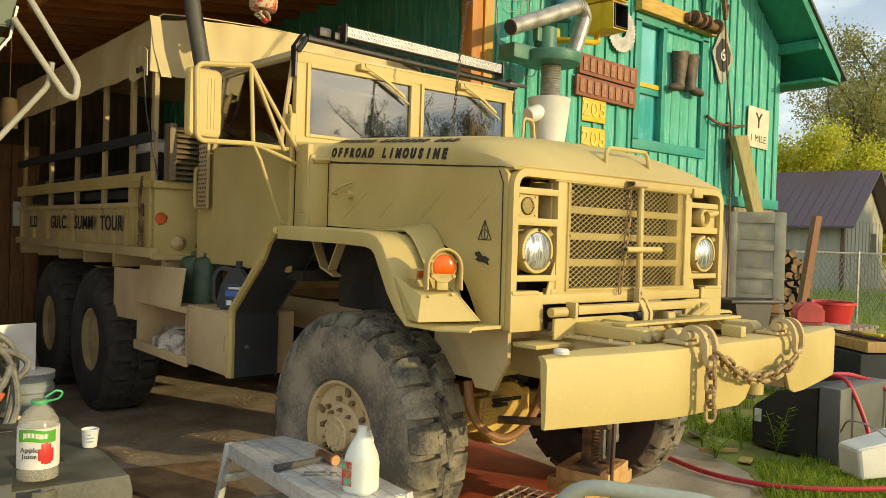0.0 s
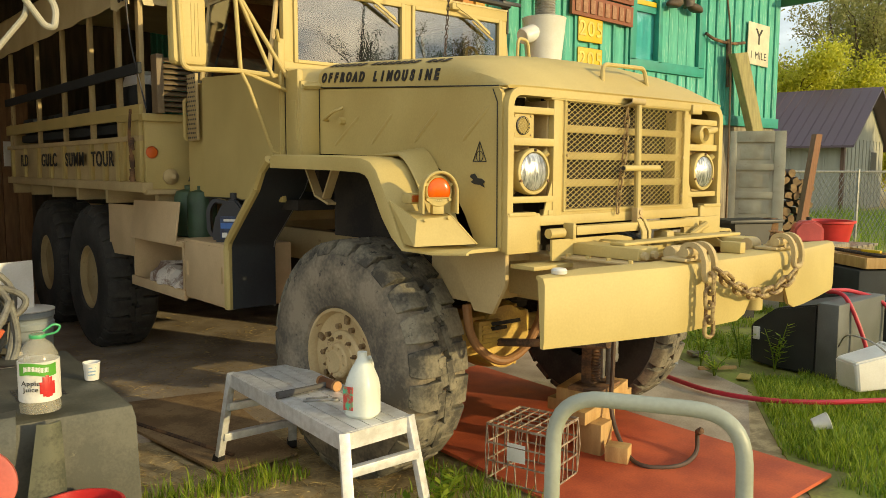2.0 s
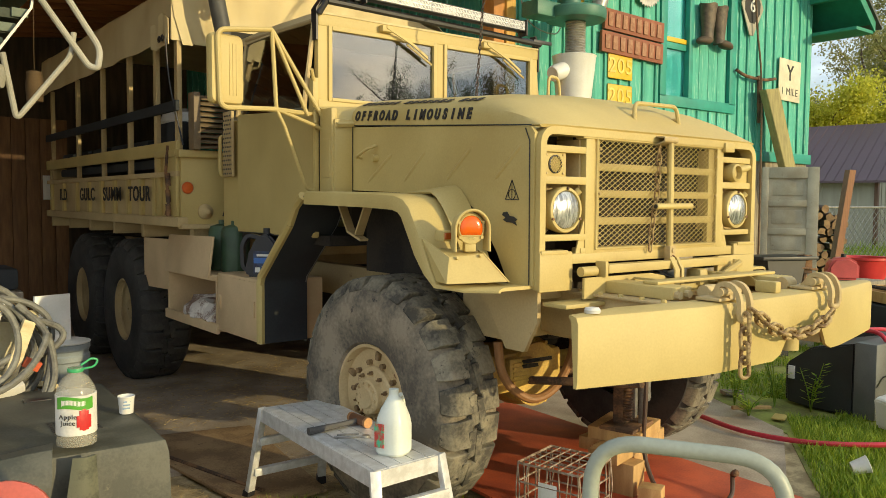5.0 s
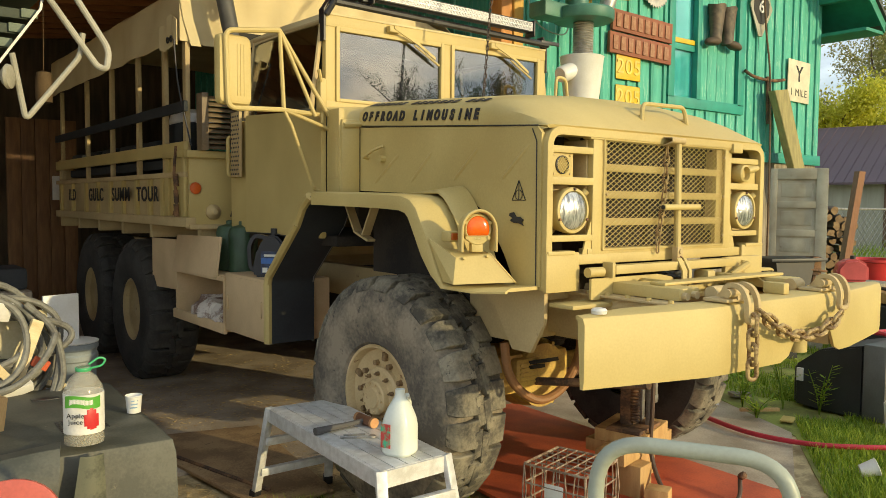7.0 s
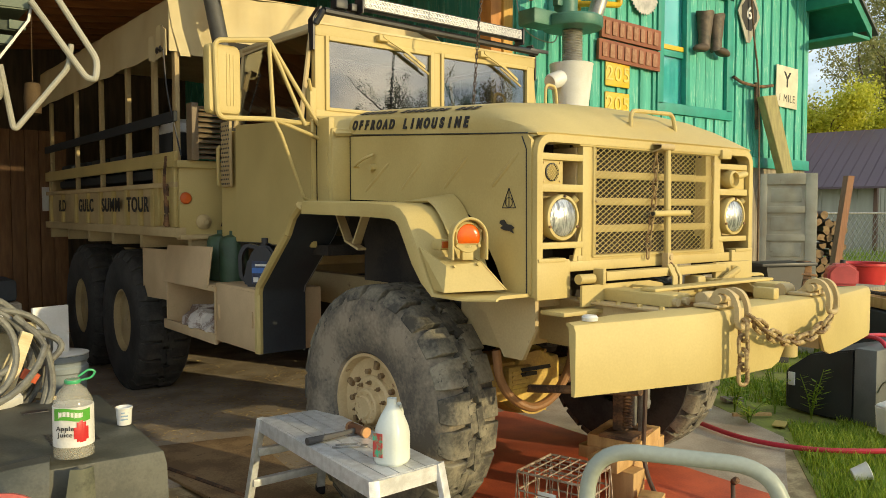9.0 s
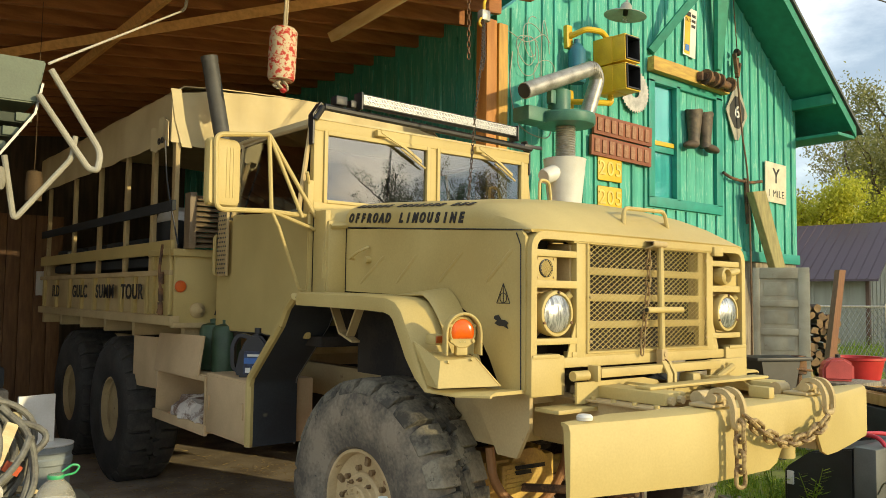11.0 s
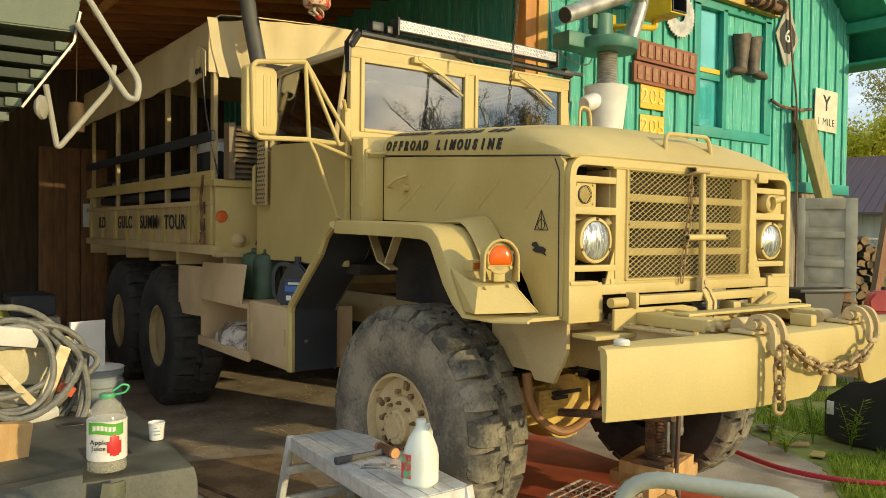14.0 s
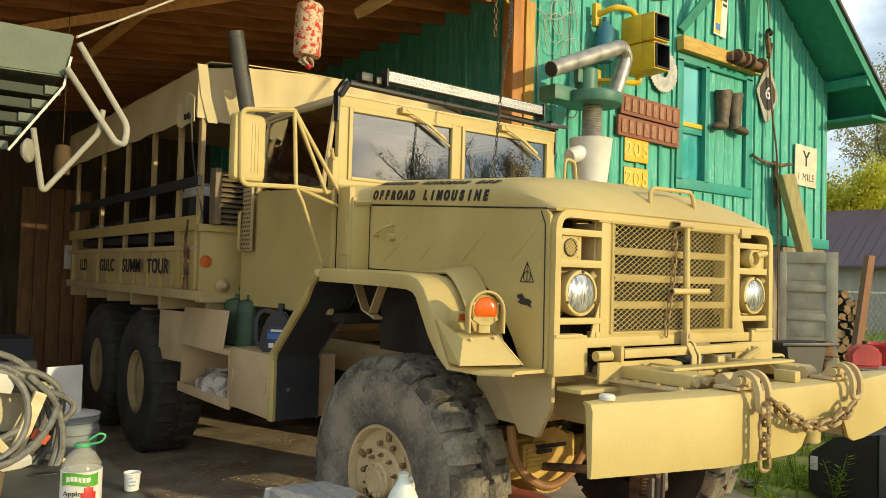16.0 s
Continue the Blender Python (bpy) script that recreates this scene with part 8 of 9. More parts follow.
for k, (mt, lab, c, s_, r_) in enumerate(((PLASTIC_W, "crumpled white paper sheet in the scrap heap", (-2.62, 1.20, 1.0), (0.22, 0.02, 0.10), (20, 10, 15)), (RED_BOARD, "small red painted offcut in the scrap heap", (-2.40, 1.14, 0.72), (0.08, 0.03, 0.05), (10, 30, 5)), (mat("blue plastic", (0.06, 0.10, 0.32), 0.5), "blue plastic scrap in the heap", (-2.72, 1.10, 0.62), (0.14, 0.05, 0.07), (0, 20, 30)), (PLASTIC_W, "white plastic offcut in the scrap heap", (-2.52, 1.10, 0.60), (0.16, 0.03, 0.05), (30, -15, 10)), (CREAMW, "pale split board leaning in the scrap heap", (-2.46, 1.16, 0.78), (0.06, 0.03, 0.34), (-10, 24, 8)), (CREAMW, "pale narrow lath leaning in the scrap heap", (-2.66, 1.13, 0.80), (0.04, 0.02, 0.40), (-8, -38, 8)))):
    bm = B()
    box(bm, (0, 0, 0), s_, 0.003)
    solo("scrap", bm, mt, lab, "scrap", "scrap heap", m=pose(*c, *r_))
for k in range(22):
    bm = B()
    L = 0.2 + 0.4 * random.random()
    box(bm, (0, 0, 0), (L, 0.03 + 0.10 * random.random(), 0.02 + 0.02 * random.random()), 0.003)
    z = 0.10 + 0.85 * random.random()
    solo("scrap_wood", bm, CREAMW if k % 4 else WOOD_RAW, "loose piece of pale scrap wood in a heap", "scrap wood", "scrap wood heap", m=pose(-2.75 + 0.45 * random.random(), 1.38 + 0.35 * random.random(), z, 90 * random.random() - 30, 70 * random.random() - 35, 180 * random.random()))
bm = B()
span(bm, (-3.3, 1.40, 0.0), (-2.38, 1.95, 0.62), 0.01)
solo("wooden_crate", bm, WOOD_GREY, "rough wooden crate under the scrap wood", "crate")
bm = B()
box(bm, (-2.60, 1.36, 0.86), (0.55, 0.03, 0.26), 0.004, pose(0, 0, 0, -12, 6, 4))
box(bm, (-2.55, 1.30, 0.62), (0.40, 0.03, 0.16), 0.004, pose(0, 0, 0, -20, -8, 4))
solo("cream_panel", bm, mat("cream board", (0.62, 0.54, 0.34), 0.7, dark=(0.48, 0.40, 0.22), scale=5), "cream painted boards behind the hose", "board")
bm = B()
box(bm, (-2.12, 2.02, 0.80), (0.22, 0.02, 0.34), 0.003, pose(0, 0, 0, 0, 0, 15))
solo("white_panel", bm, PLASTIC_W, "pale flat panel standing behind the heap", "panel")
bkt = thing("plastic_pail", "stack of grey-blue plastic pails", "pail", m=pose(-2.06, 2.05, 0))
bm = B()
lathe(bm, [(0.12, 0.0), (0.125, 0.01), (0.15, 0.55), (0.158, 0.56), (0.158, 0.59), (0.15, 0.60), (0.152, 0.62), (0.16, 0.63), (0.16, 0.66), (0.15, 0.665), (0.14, 0.64)], 28)
part("pail_body", bm, mat("grey blue plastic", (0.27, 0.31, 0.32), 0.5, dark=(0.2, 0.23, 0.24)), bkt)
bm = B()
lathe(bm, [(0.162, 0.665), (0.164, 0.672), (0.12, 0.682), (0.02, 0.68)], 24)
part("pail_lid", bm, PLASTIC_W, bkt)
# red bucket and lid near the camera
rb = thing("red_bucket", "red plastic bucket with a white stick inside", "bucket", m=pose(-2.42, -0.33, 0) @ Matrix.Diagonal((1.05, 1.05, 1.08, 1)))
bm = B()
lathe(bm, [(0.11, 0), (0.115, 0.01), (0.142, 0.28), (0.15, 0.285), (0.15, 0.30), (0.14, 0.30), (0.112, 0.02), (0.02, 0.015)], 28)
part("bucket_body", bm, RED, rb)
bm = B()
tube(bm, [(0.02, -0.05, 0.03), (-0.04, 0.05, 0.285)], 0.02, 8)
part("white_stick", bm, PLASTIC_W, rb)
bm = B()
lathe(bm, [(0.01, 0.0), (0.10, 0.0), (0.12, 0.012), (0.12, 0.03), (0.10, 0.035), (0.01, 0.03)], 28, pose(-2.80, -0.60, 0.58, 78, 0, -20) @ Matrix.Diagonal((1.15, 1.0, 1.2, 1)))
tube(bm, [(-2.80, -0.56, 0.0), (-2.80, -0.58, 0.5)], 0.02, 8)
solo("red_paddle", bm, mat("salmon plastic", (0.62, 0.13, 0.09), 0.45), "round salmon red plastic paddle on a post", "paddle")
bm = B()
box(bm, (-2.95, 0.42, 0.55), (0.55, 0.06, 0.42), 0.01, pose(0, 0, 0, 0, 8, 12))
solo("chopped_board", bm, WOOD_RAW, "split pale timber standing in front of the heap", "timber")
# dark things deeper in the barn
bm = B()
BPW = mat("brown panel wood", (0.24, 0.125, 0.052), 0.7, dark=(0.15, 0.07, 0.028), stretch=(5, 5, 0.7), rnd=0.2)
BP = thing("brown_panel", "tall brown boarded panel standing in the barn", "panel")
bm.free()
for k in range(5):
    bm = B()
    span(bm, (-1.55 + 0.16 * k, 7.6, 0), (-1.395 + 0.16 * k, 7.66, 2.55), 0.005)
    part("board", bm, BPW, BP)
bm = B()
span(bm, (-1.05, 7.57, 1.55), (-0.93, 7.59, 1.85), 0.002)
solo("paper_note", bm, PLASTIC_W, "white paper pinned on the brown panel", "paper")
for c, s_, mt, lab in (((-2.55, 3.3, 0.45), (0.9, 0.6, 0.9), WOOD_GREY, "dusty wooden chest in the dark barn"), ((-3.3, 4.6, 0.5), (0.8, 0.7, 1.0), BLACK_FLAT, "dark storage box in the barn"), ((-2.2, 5.4, 0.42), (0.7, 0.6, 0.84), BLACK_FLAT, "dark crate beside the rear wheels")):
    bm = B()
    box(bm, c, s_, 0.02)
    solo("storage_box", bm, mt, lab, "box", "boxes in the barn")
bm = B()
sheet(bm, lambda u, v: Vector((-2.95 + 0.55 * u, 3.05 + 0.5 * v, 0.92 + 0.16 * math.sin(u * 3.1) * math.sin(v * 3.1) + 0.03 * math.sin(u * 11 + v * 7))), 14, 12, 0.02)
solo("green_cloth", bm, mat("olive cloth", (0.30, 0.33, 0.05), 0.9), "crumpled olive cloth on the chest", "cloth")
bm = B()
span(bm, (-2.42, 3.06, 0.905), (-2.12, 3.5, 1.06), 0.03)
solo("grey_case", bm, BLACK_FLAT, "grey plastic case on the chest", "case")

# ---- things to the right of the bumper ----
TVD = mat("dark grey television case", (0.026, 0.03, 0.028), 0.5, dark=(0.014, 0.016, 0.015), scale=4)
tvr = thing("dark_cabinet", "dark grey tube television standing in the grass", "television")
bm = B()
rows = []
for y, xa, xb, za, zb in ((-0.06, 2.78, 3.30, 0.03, 0.29), (-0.10, 2.72, 3.38, 0.015, 0.32), (-0.30, 2.70, 3.46, 0.0, 0.47), (-0.62, 2.70, 3.50, 0.0, 0.54)):
    rows.append([bm.verts.new(p) for p in ((xa, y, za), (xb, y, za), (xb, y, zb), (xa, y, zb))])
skin(bm, rows)
bmesh.ops.bevel(bm, geom=list(bm.edges), offset=0.012, segments=2, affect="EDGES")
part("casing", bm, TVD, tvr)
bm = B()
span(bm, (2.69, -0.78, 0.0), (3.52, -0.622, 0.555), 0.014)
part("bezel", bm, mat("grey bezel plastic", (0.13, 0.135, 0.125), 0.5, dark=(0.09, 0.095, 0.085), scale=5), tvr, "lighter grey bezel")
bm = B()
span(bm, (3.56, -0.80, 0), (3.75, 0.0, 0.50), 0.015)
solo("storage_box", bm, TVD, "dark box standing beside the television", "box")
bm = B()
span(bm, (2.696, -0.17, 0.20), (2.712, -0.12, 0.30), 0.001)
part("sticker", bm, PLASTIC_W, tvr)
bm = B()
lathe(bm, [(0.10, 0.0), (0.11, 0.01), (0.13, 0.30), (0.14, 0.31), (0.14, 0.325), (0.132, 0.325), (0.132, 0.34), (0.14, 0.345), (0.14, 0.36), (0.12, 0.36), (0.11, 0.05)], 4, pose(2.38, -0.98, 0.135, 0, 82, -28) @ pose(0, 0, 0, 0, 0, 45) @ Matrix.Diagonal((1.35, 1.35, 1.15, 1)))
bmesh.ops.bevel(bm, geom=list(bm.edges), offset=0.012, segments=2, affect="EDGES")
wb = solo("square_bucket", bm, PLASTIC_W, "dirty white square bucket lying in the grass", "bucket")
bm = B()
tube(bm, curve([(2.62, -1.22, 0.22), (2.50, -1.10, 0.36), (2.52, -0.92, 0.38), (2.66, -0.80, 0.26)]), 0.006, 6)
part("bucket_handle", bm, STEEL, wb)
bm = B()
lathe(bm, [(0.035, 0), (0.05, 0.09), (0.054, 0.092), (0.05, 0.095), (0.036, 0.006)], 18, pose(1.38, -1.22, 0.05, 70, 0, 40))
solo("plastic_cup", bm, PLASTIC_W, "white plastic cup lying in the grass", "cup")
bm = B()
tube(bm, curve([(1.95, 0.6, 0.03), (1.756, 0.104, 0.03), (1.625, -0.375, 0.03), (1.673, -0.759, 0.04), (1.836, -1.052, 0.06), (2.15, -1.30, 0.07), (2.6, -1.55, 0.07), (3.2, -1.7, 0.07)]), 0.017, 10)
tube(bm, curve([(2.95, -0.92, 0.04), (2.93, -0.86, 0.30), (2.88, -0.74, 0.59), (3.0, -0.55, 0.60), (3.3, -0.62, 0.58), (3.48, -0.82, 0.45), (3.5, -0.95, 0.05)], 12), 0.016, 10)
solo("red_hose", bm, mat("red hose", (0.55, 0.03, 0.05), 0.45, dark=(0.42, 0.02, 0.035)), "red garden hose snaking over slab and grass", "hose")
wt = thing("wooden_tray", "shallow wooden tray with odd tools on the case", "tray", m=pose(5.65, 0.32, 0.545, 0, 0, 56))
bm = B()
box(bm, (0, 0, 0.02), (1.1, 0.55, 0.02), 0.003)
for yy in (-0.275, 0.275):
    box(bm, (0, yy, 0.06), (1.1, 0.02, 0.11), 0.003)
for xx in (-0.55, 0.55):
    box(bm, (xx, 0, 0.06), (0.02, 0.55, 0.11), 0.003)
part("tray_body", bm, WOOD_RAW, wt)
bm = B()
for k in range(7):
    tube(bm, [(-0.4 + 0.11 * k, -0.15, 0.09), (-0.25 + 0.1 * k, 0.12, 0.13)], 0.02, 6)
part("tool", bm, DARK, wt)
bm = B()
box(bm, (-0.15, -0.05, 0.14), (0.20, 0.05, 0.03), 0.008, pose(0, 0, 0, 0, 0, 30))
part("yellow_tool", bm, YELLOW, wt)
bm = B()
box(bm, (5.62, 0.32, 0.255), (1.05, 0.62, 0.55), 0.02, pose(0, 0, 0, 0, 0, 56))
solo("dark_crate", bm, BLACK_FLAT, "dark crate under the wooden tray", "crate")
# litter on the slab
CARD = mat("yellow cardboard", (0.60, 0.46, 0.14), 0.8, dark=(0.46, 0.33, 0.09))
for c, s_, rz, mt, lab in (((2.229, -0.319), (0.15, 0.09, 0.012), 20, CARD, "flat yellow cardboard scrap on the slab"), ((2.196, 0.249), (0.05, 0.03, 0.03), 50, PLASTIC_W, "small white scrap on the slab"), ((2.60, 0.30), (0.16, 0.10, 0.03), -30, WOOD_GREY, "grey bark chunk lying on the slab"), ((2.29, -0.06), (0.30, 0.03, 0.025), -35, WOOD_RAW, "thin pale lath lying on the slab")):
    bm = B()
    box(bm, (0, 0, s_[2] / 2), s_, 0.003)
    solo("litter", bm, mt, lab, "litter", "litter on the slab", m=pose(c[0], c[1], 0.003, 0, 0, rz))
# old panelled door
dr = thing("panelled_door", "old white panelled door with flaking paint, standing loose", "door", m=Matrix(((0.45, 0.893, 0, 5.0), (-0.893, 0.45, 0, 1.481), (0, 0, 1, 0), (0, 0, 0, 1))))
bm = B()
DOORP = mat("flaking cream paint", (0.46, 0.43, 0.335), 0.75, dark=(0.31, 0.275, 0.20), scale=5, amount=0.5, stretch=(1, 1, 1), worn=(0.16, 0.12, 0.08), worn_at=0.64)
span(bm, (0, 0.0, 0.0), (0.575, 0.030, 1.96), 0.004)
part("door_leaf", bm, DOORP, dr)
bm = B()
for lo, hi in (((0, 0.0), (0.07, 1.96)), ((0.46, 0.0), (0.575, 1.96)), ((0.07, 1.84), (0.46, 1.96)), ((0.07, 1.53), (0.46, 1.60)), ((0.07, 1.22), (0.46, 1.29)), ((0.07, 0.93), (0.46, 1.0)), ((0.07, 0.62), (0.46, 0.69)), ((0.07, 0.0), (0.46, 0.25))):
    span(bm, (lo[0], -0.022, lo[1]), (hi[0], 0.001, hi[1]), 0.004)
pieces("door_stile", "door_rail", bm, DOORP, dr, "raised door stile")
bm = B()
for k in range(5):
    lo = (0.28, 0.72, 1.02, 1.31, 1.62)[k]
    box(bm, (0.265, -0.004, lo + 0.105 if k else 0.44), (0.31, 0.012, 0.15 if k else 0.26), 0.006)
pieces("door_panel", "door_panel", bm, DOORP, dr, "raised door panel")
bm = B()
tube(bm, bend([(0.515, -0.02, 0.93), (0.515, -0.07, 0.93), (0.43, -0.075, 0.92)], 0.02), 0.012, 8)
part("door_handle", bm, RUST, dr, "rusty door handle")
vs = thing("bench_vise", "black iron bench vise on a dark stand", "vise", m=pose(4.48, 0.98, 0, 0, 0, -22) @ Matrix.Diagonal((1.1, 1, 1.06, 1)))
bm = B()
span(bm, (-0.30, -0.2, 0.94), (0.30, 0.2, 0.97), 0.004)
extrude(bm, [(-0.22, -0.15, 0.94), (0.20, -0.15, 0.94), (0.12, -0.15, 0.55), (-0.16, -0.15, 0.55)], (0, 0.3, 0))
span(bm, (-0.1, -0.1, 0), (0.08, 0.1, 0.56), 0.01)
part("stand", bm, BLACK, vs)
bm = B()
span(bm, (0.20, -0.12, 0.80), (0.30, 0.0, 0.98), 0.015)
tube(bm, [(0.25, -0.06, 0.98), (0.25, -0.06, 0.60)], 0.03, 10)
tube(bm, [(0.16, -0.14, 0.86), (0.34, -0.14, 0.84)], 0.012, 8)
part("jaw", bm, RUST, vs)
gc = thing("gas_can", "faded red plastic fuel can on a wooden crate", "fuel can", m=pose(6.15, 1.12, 0.68, 0, 0, -50))
bm = B()
extrude(bm, [(-0.17, -0.12, 0), (0.17, -0.12, 0), (0.17, -0.12, 0.20), (0.06, -0.12, 0.27), (-0.10, -0.12, 0.25), (-0.17, -0.12, 0.16)], (0, 0.22, 0))
bmesh.ops.bevel(bm, geom=list(bm.edges), offset=0.03, segments=3, affect="EDGES")
part("can_body", bm, mat("faded red plastic", (0.62, 0.10, 0.09), 0.5), gc)
bm = B()
tube(bm, [(0.02, 0, 0.25), (0.02, 0, 0.30)], 0.03, 10)
part("can_cap", bm, BLACK, gc)
bm = B()
span(bm, (5.85, 0.80, 0), (6.6, 1.5, 0.675), 0.01)
solo("crate", bm, WOOD_GREY, "weathered wooden crate carrying the fuel can", "crate")
rt = thing("red_tub", "large red plastic tub on a low pallet", "tub", m=pose(9.2, 2.25, 0.42))
bm = B()
lathe(bm, [(0.30, 0), (0.32, 0.02), (0.38, 0.30), (0.41, 0.31), (0.41, 0.345), (0.37, 0.34), (0.31, 0.05), (0.02, 0.04)], 32)
part("tub_body", bm, RED, rt)
bm = B()
for k in range(6):
    span(bm, (8.65 + 0.19 * k, 1.7, 0.38), (8.80 + 0.19 * k, 2.8, 0.415), 0.004)
for yy in (1.75, 2.2, 2.7):
    span(bm, (8.65, yy, 0), (9.75, yy + 0.09, 0.38), 0.004)
solo("pallet", bm, WOOD_GREY, "grey wooden pallet stack under the tub", "pallet")
bm = B()
extrude(bm, [(9.04, 2.4, 2.08), (9.24, 2.4, 2.08), (8.44, 2.3, 0.0), (8.24, 2.3, 0.0)], (0.05, 0.10, 0))
solo("leaning_post", bm, mat("red brown post", (0.25, 0.115, 0.05), 0.75, dark=(0.17, 0.07, 0.03), stretch=(5, 5, 0.8)), "red-brown timber post leaning by the log pile", "post")
# log pile
random.seed(5)
lp = thing("log_pile", "stacked pile of split firewood logs", "log pile")
LOG_END = mat("log end", (0.36, 0.23, 0.11), 0.85, dark=(0.20, 0.115, 0.055), scale=12, rnd=0.3)
BARK = mat("bark", (0.16, 0.115, 0.075), 0.95, dark=(0.08, 0.055, 0.035), scale=14, rnd=0.3)
for r in range(13):
    for k in range(9):
        bm = B()
        rad = 0.06 + 0.03 * random.random()
        flat = 6.283 * random.random()
        cuts = [math.cos(2 * math.pi * j / 9 - flat) for j in range(9)]
        prof = [Vector((math.cos(a), math.sin(a), 0)) * rad * (0.75 + 0.4 * random.random()) * (0.45 + 0.35 * (k + r) % 0.3 if cuts[j] > 0.45 and random.random() < 0.8 else 1.0) for j, a in enumerate(2 * math.pi * j / 9 for j in range(9))]
        dirv = Vector((0.62, 0.75, 0.0))
        side_ = Vector((0.75, -0.62, 0))
        c = Vector((9.75, 3.0, 0.10)) + side_ * (0.16 * k + 0.07 * (r % 2) - 1.1) + Vector((0, 0, 0.125 * r)) + dirv * 0.12 * random.random()
        if r > 10 and abs(k - 4) > 12 - r + 1:
            bm.free()
            continue
        a_ = [bm.verts.new(c + side_ * p.x + Vector((0, 0, p.y))) for p in prof]
        b_ = [bm.verts.new(c + dirv * 0.45 + side_ * p.x + Vector((0, 0, p.y))) for p in prof]
        skin(bm, [a_, b_], False, False, 1)
        f = bm.faces.new(a_[::-1])
        f.material_index = 0
        part("log", bm, [LOG_END, BARK], lp, smooth=False)

# ---- yard: grass, fence, far house, trees ----
def grass(name, label, areas, count, hgt, seed):
    rng = np.random.default_rng(seed)
    vs, fs = [], []
    w = [a[4] for a in areas]
    pick = rng.choice(len(areas), count, p=np.array(w) / sum(w))
    for i in range(count):
        ax, ay, bx, by_, _ = areas[pick[i]]
        x, y = ax + (bx - ax) * rng.random(), ay + (by_ - ay) * rng.random()
        clump = noise.noise(Vector((x * 1.7, y * 1.7, seed)))
        if clump < -0.25 or not allowed(x, y):
            continue
        h = hgt * (0.45 + 0.8 * rng.random()) * (1 + 0.8 * clump)
        a = rng.random() * 6.283
        lean = h * (0.25 + 0.5 * rng.random())
        d = Vector((math.cos(a), math.sin(a), 0))
        n = Vector((-d.y, d.x, 0)) * (0.0018 + 0.0022 * rng.random()) * (1 + hgt * 3)
        p = Vector((x, y, -0.02))
        m_ = p + d * lean * 0.35 + Vector((0, 0, h * 0.6))
        t_ = p + d * lean + Vector((0, 0, h))
        k = len(vs)
        vs += [p - n, p + n, m_ - n * 0.7, m_ + n * 0.7, t_]
        fs += [(k, k + 1, k + 3, k + 2), (k + 2, k + 3, k + 4)]
    me = bpy.data.meshes.new(name)
    me.from_pydata([tuple(v) for v in vs], [], fs)
    me.materials.append(GRASS)
    return tagged(new(name, me), label, "grass", kind="stuff")


def island_mat(name, c0, c1, rough=0.6, trans=0.25):
    m = bpy.data.materials.new(name)
    m.use_nodes = True
    n, l = m.node_tree.nodes, m.node_tree.links
    g, r, p = n.new("ShaderNodeNewGeometry"), n.new("ShaderNodeValToRGB"), n["Principled BSDF"]
    r.color_ramp.elements[0].color, r.color_ramp.elements[1].color = (*c0, 1), (*c1, 1)
    l.new(g.outputs["Random Per Island"], r.inputs["Fac"])
    l.new(r.outputs["Color"], p.inputs["Base Color"])
    p.inputs["Roughness"].default_value = rough
    t, mx = n.new("ShaderNodeBsdfTranslucent"), n.new("ShaderNodeMixShader")
    l.new(r.outputs["Color"], t.inputs["Color"])
    mx.inputs[0].default_value = trans
    l.new(p.outputs["BSDF"], mx.inputs[1])
    l.new(t.outputs["BSDF"], mx.inputs[2])
    l.new(mx.outputs["Shader"], n["Material Output"].inputs["Surface"])
    return m


GRASS = island_mat("grass blades", (0.10, 0.215, 0.014), (0.42, 0.50, 0.05), 0.6, 0.45)


def allowed(x, y):
    """Not on the slab, the red board or the plywood."""
    if -0.62 < x < 0.93 and -1.66 < y < 1.2:
        return False
    if x < 2.6 and y > 1.0 or (-1.8 < x < -0.9 and y > 0.33):
        return False
    if 0.4 < x < 2.75 and y > -1.45 + (x - 0.66) * 0.68 and y < 6:
        return False
    return True


# turf under the blades
TURF = mat("short turf", (0.28, 0.31, 0.065), 0.95, dark=(0.17, 0.17, 0.05), scale=3, amount=0.8, bump=0.6, fine=50)
bm = B()
extrude(bm, [(0.72, -1.45, -0.05), (1.3, -1.0, -0.05), (1.95, -0.53, -0.05), (2.4, 0.3, -0.05), (2.8, 1.2, -0.05), (6.8, 1.3, -0.05), (9, 9.5, -0.05), (120, 9.5, -0.05), (120, -30, -0.05), (-2.0, -30, -0.05), (-2.0, -2.6, -0.05), (0.1, -1.95, -0.05)], (0, 0, 0.036))
solo("lawn", bm, TURF, "sunlit green lawn beside the slab", "lawn", kind="structure")
grass("grass", "long sunlit green grass beside the slab", [(0.7, -3.0, 3.2, 0.2, 5), (2.6, -1.5, 5.5, 1.4, 2.0)], 62000, 0.07, 3)
grass("grass", "tufts of green grass round the front wheel", [(-1.6, -1.1, -0.6, -0.35, 0.5), (-2.0, 0.1, -1.2, 0.36, 0.35), (-0.75, -1.3, -0.6, 0.1, 0.4)], 1800, 0.09, 5)
grass("grass", "rough far grass by the fence", [(5, 0, 26, 9.4, 3)], 22000, 0.30, 7)


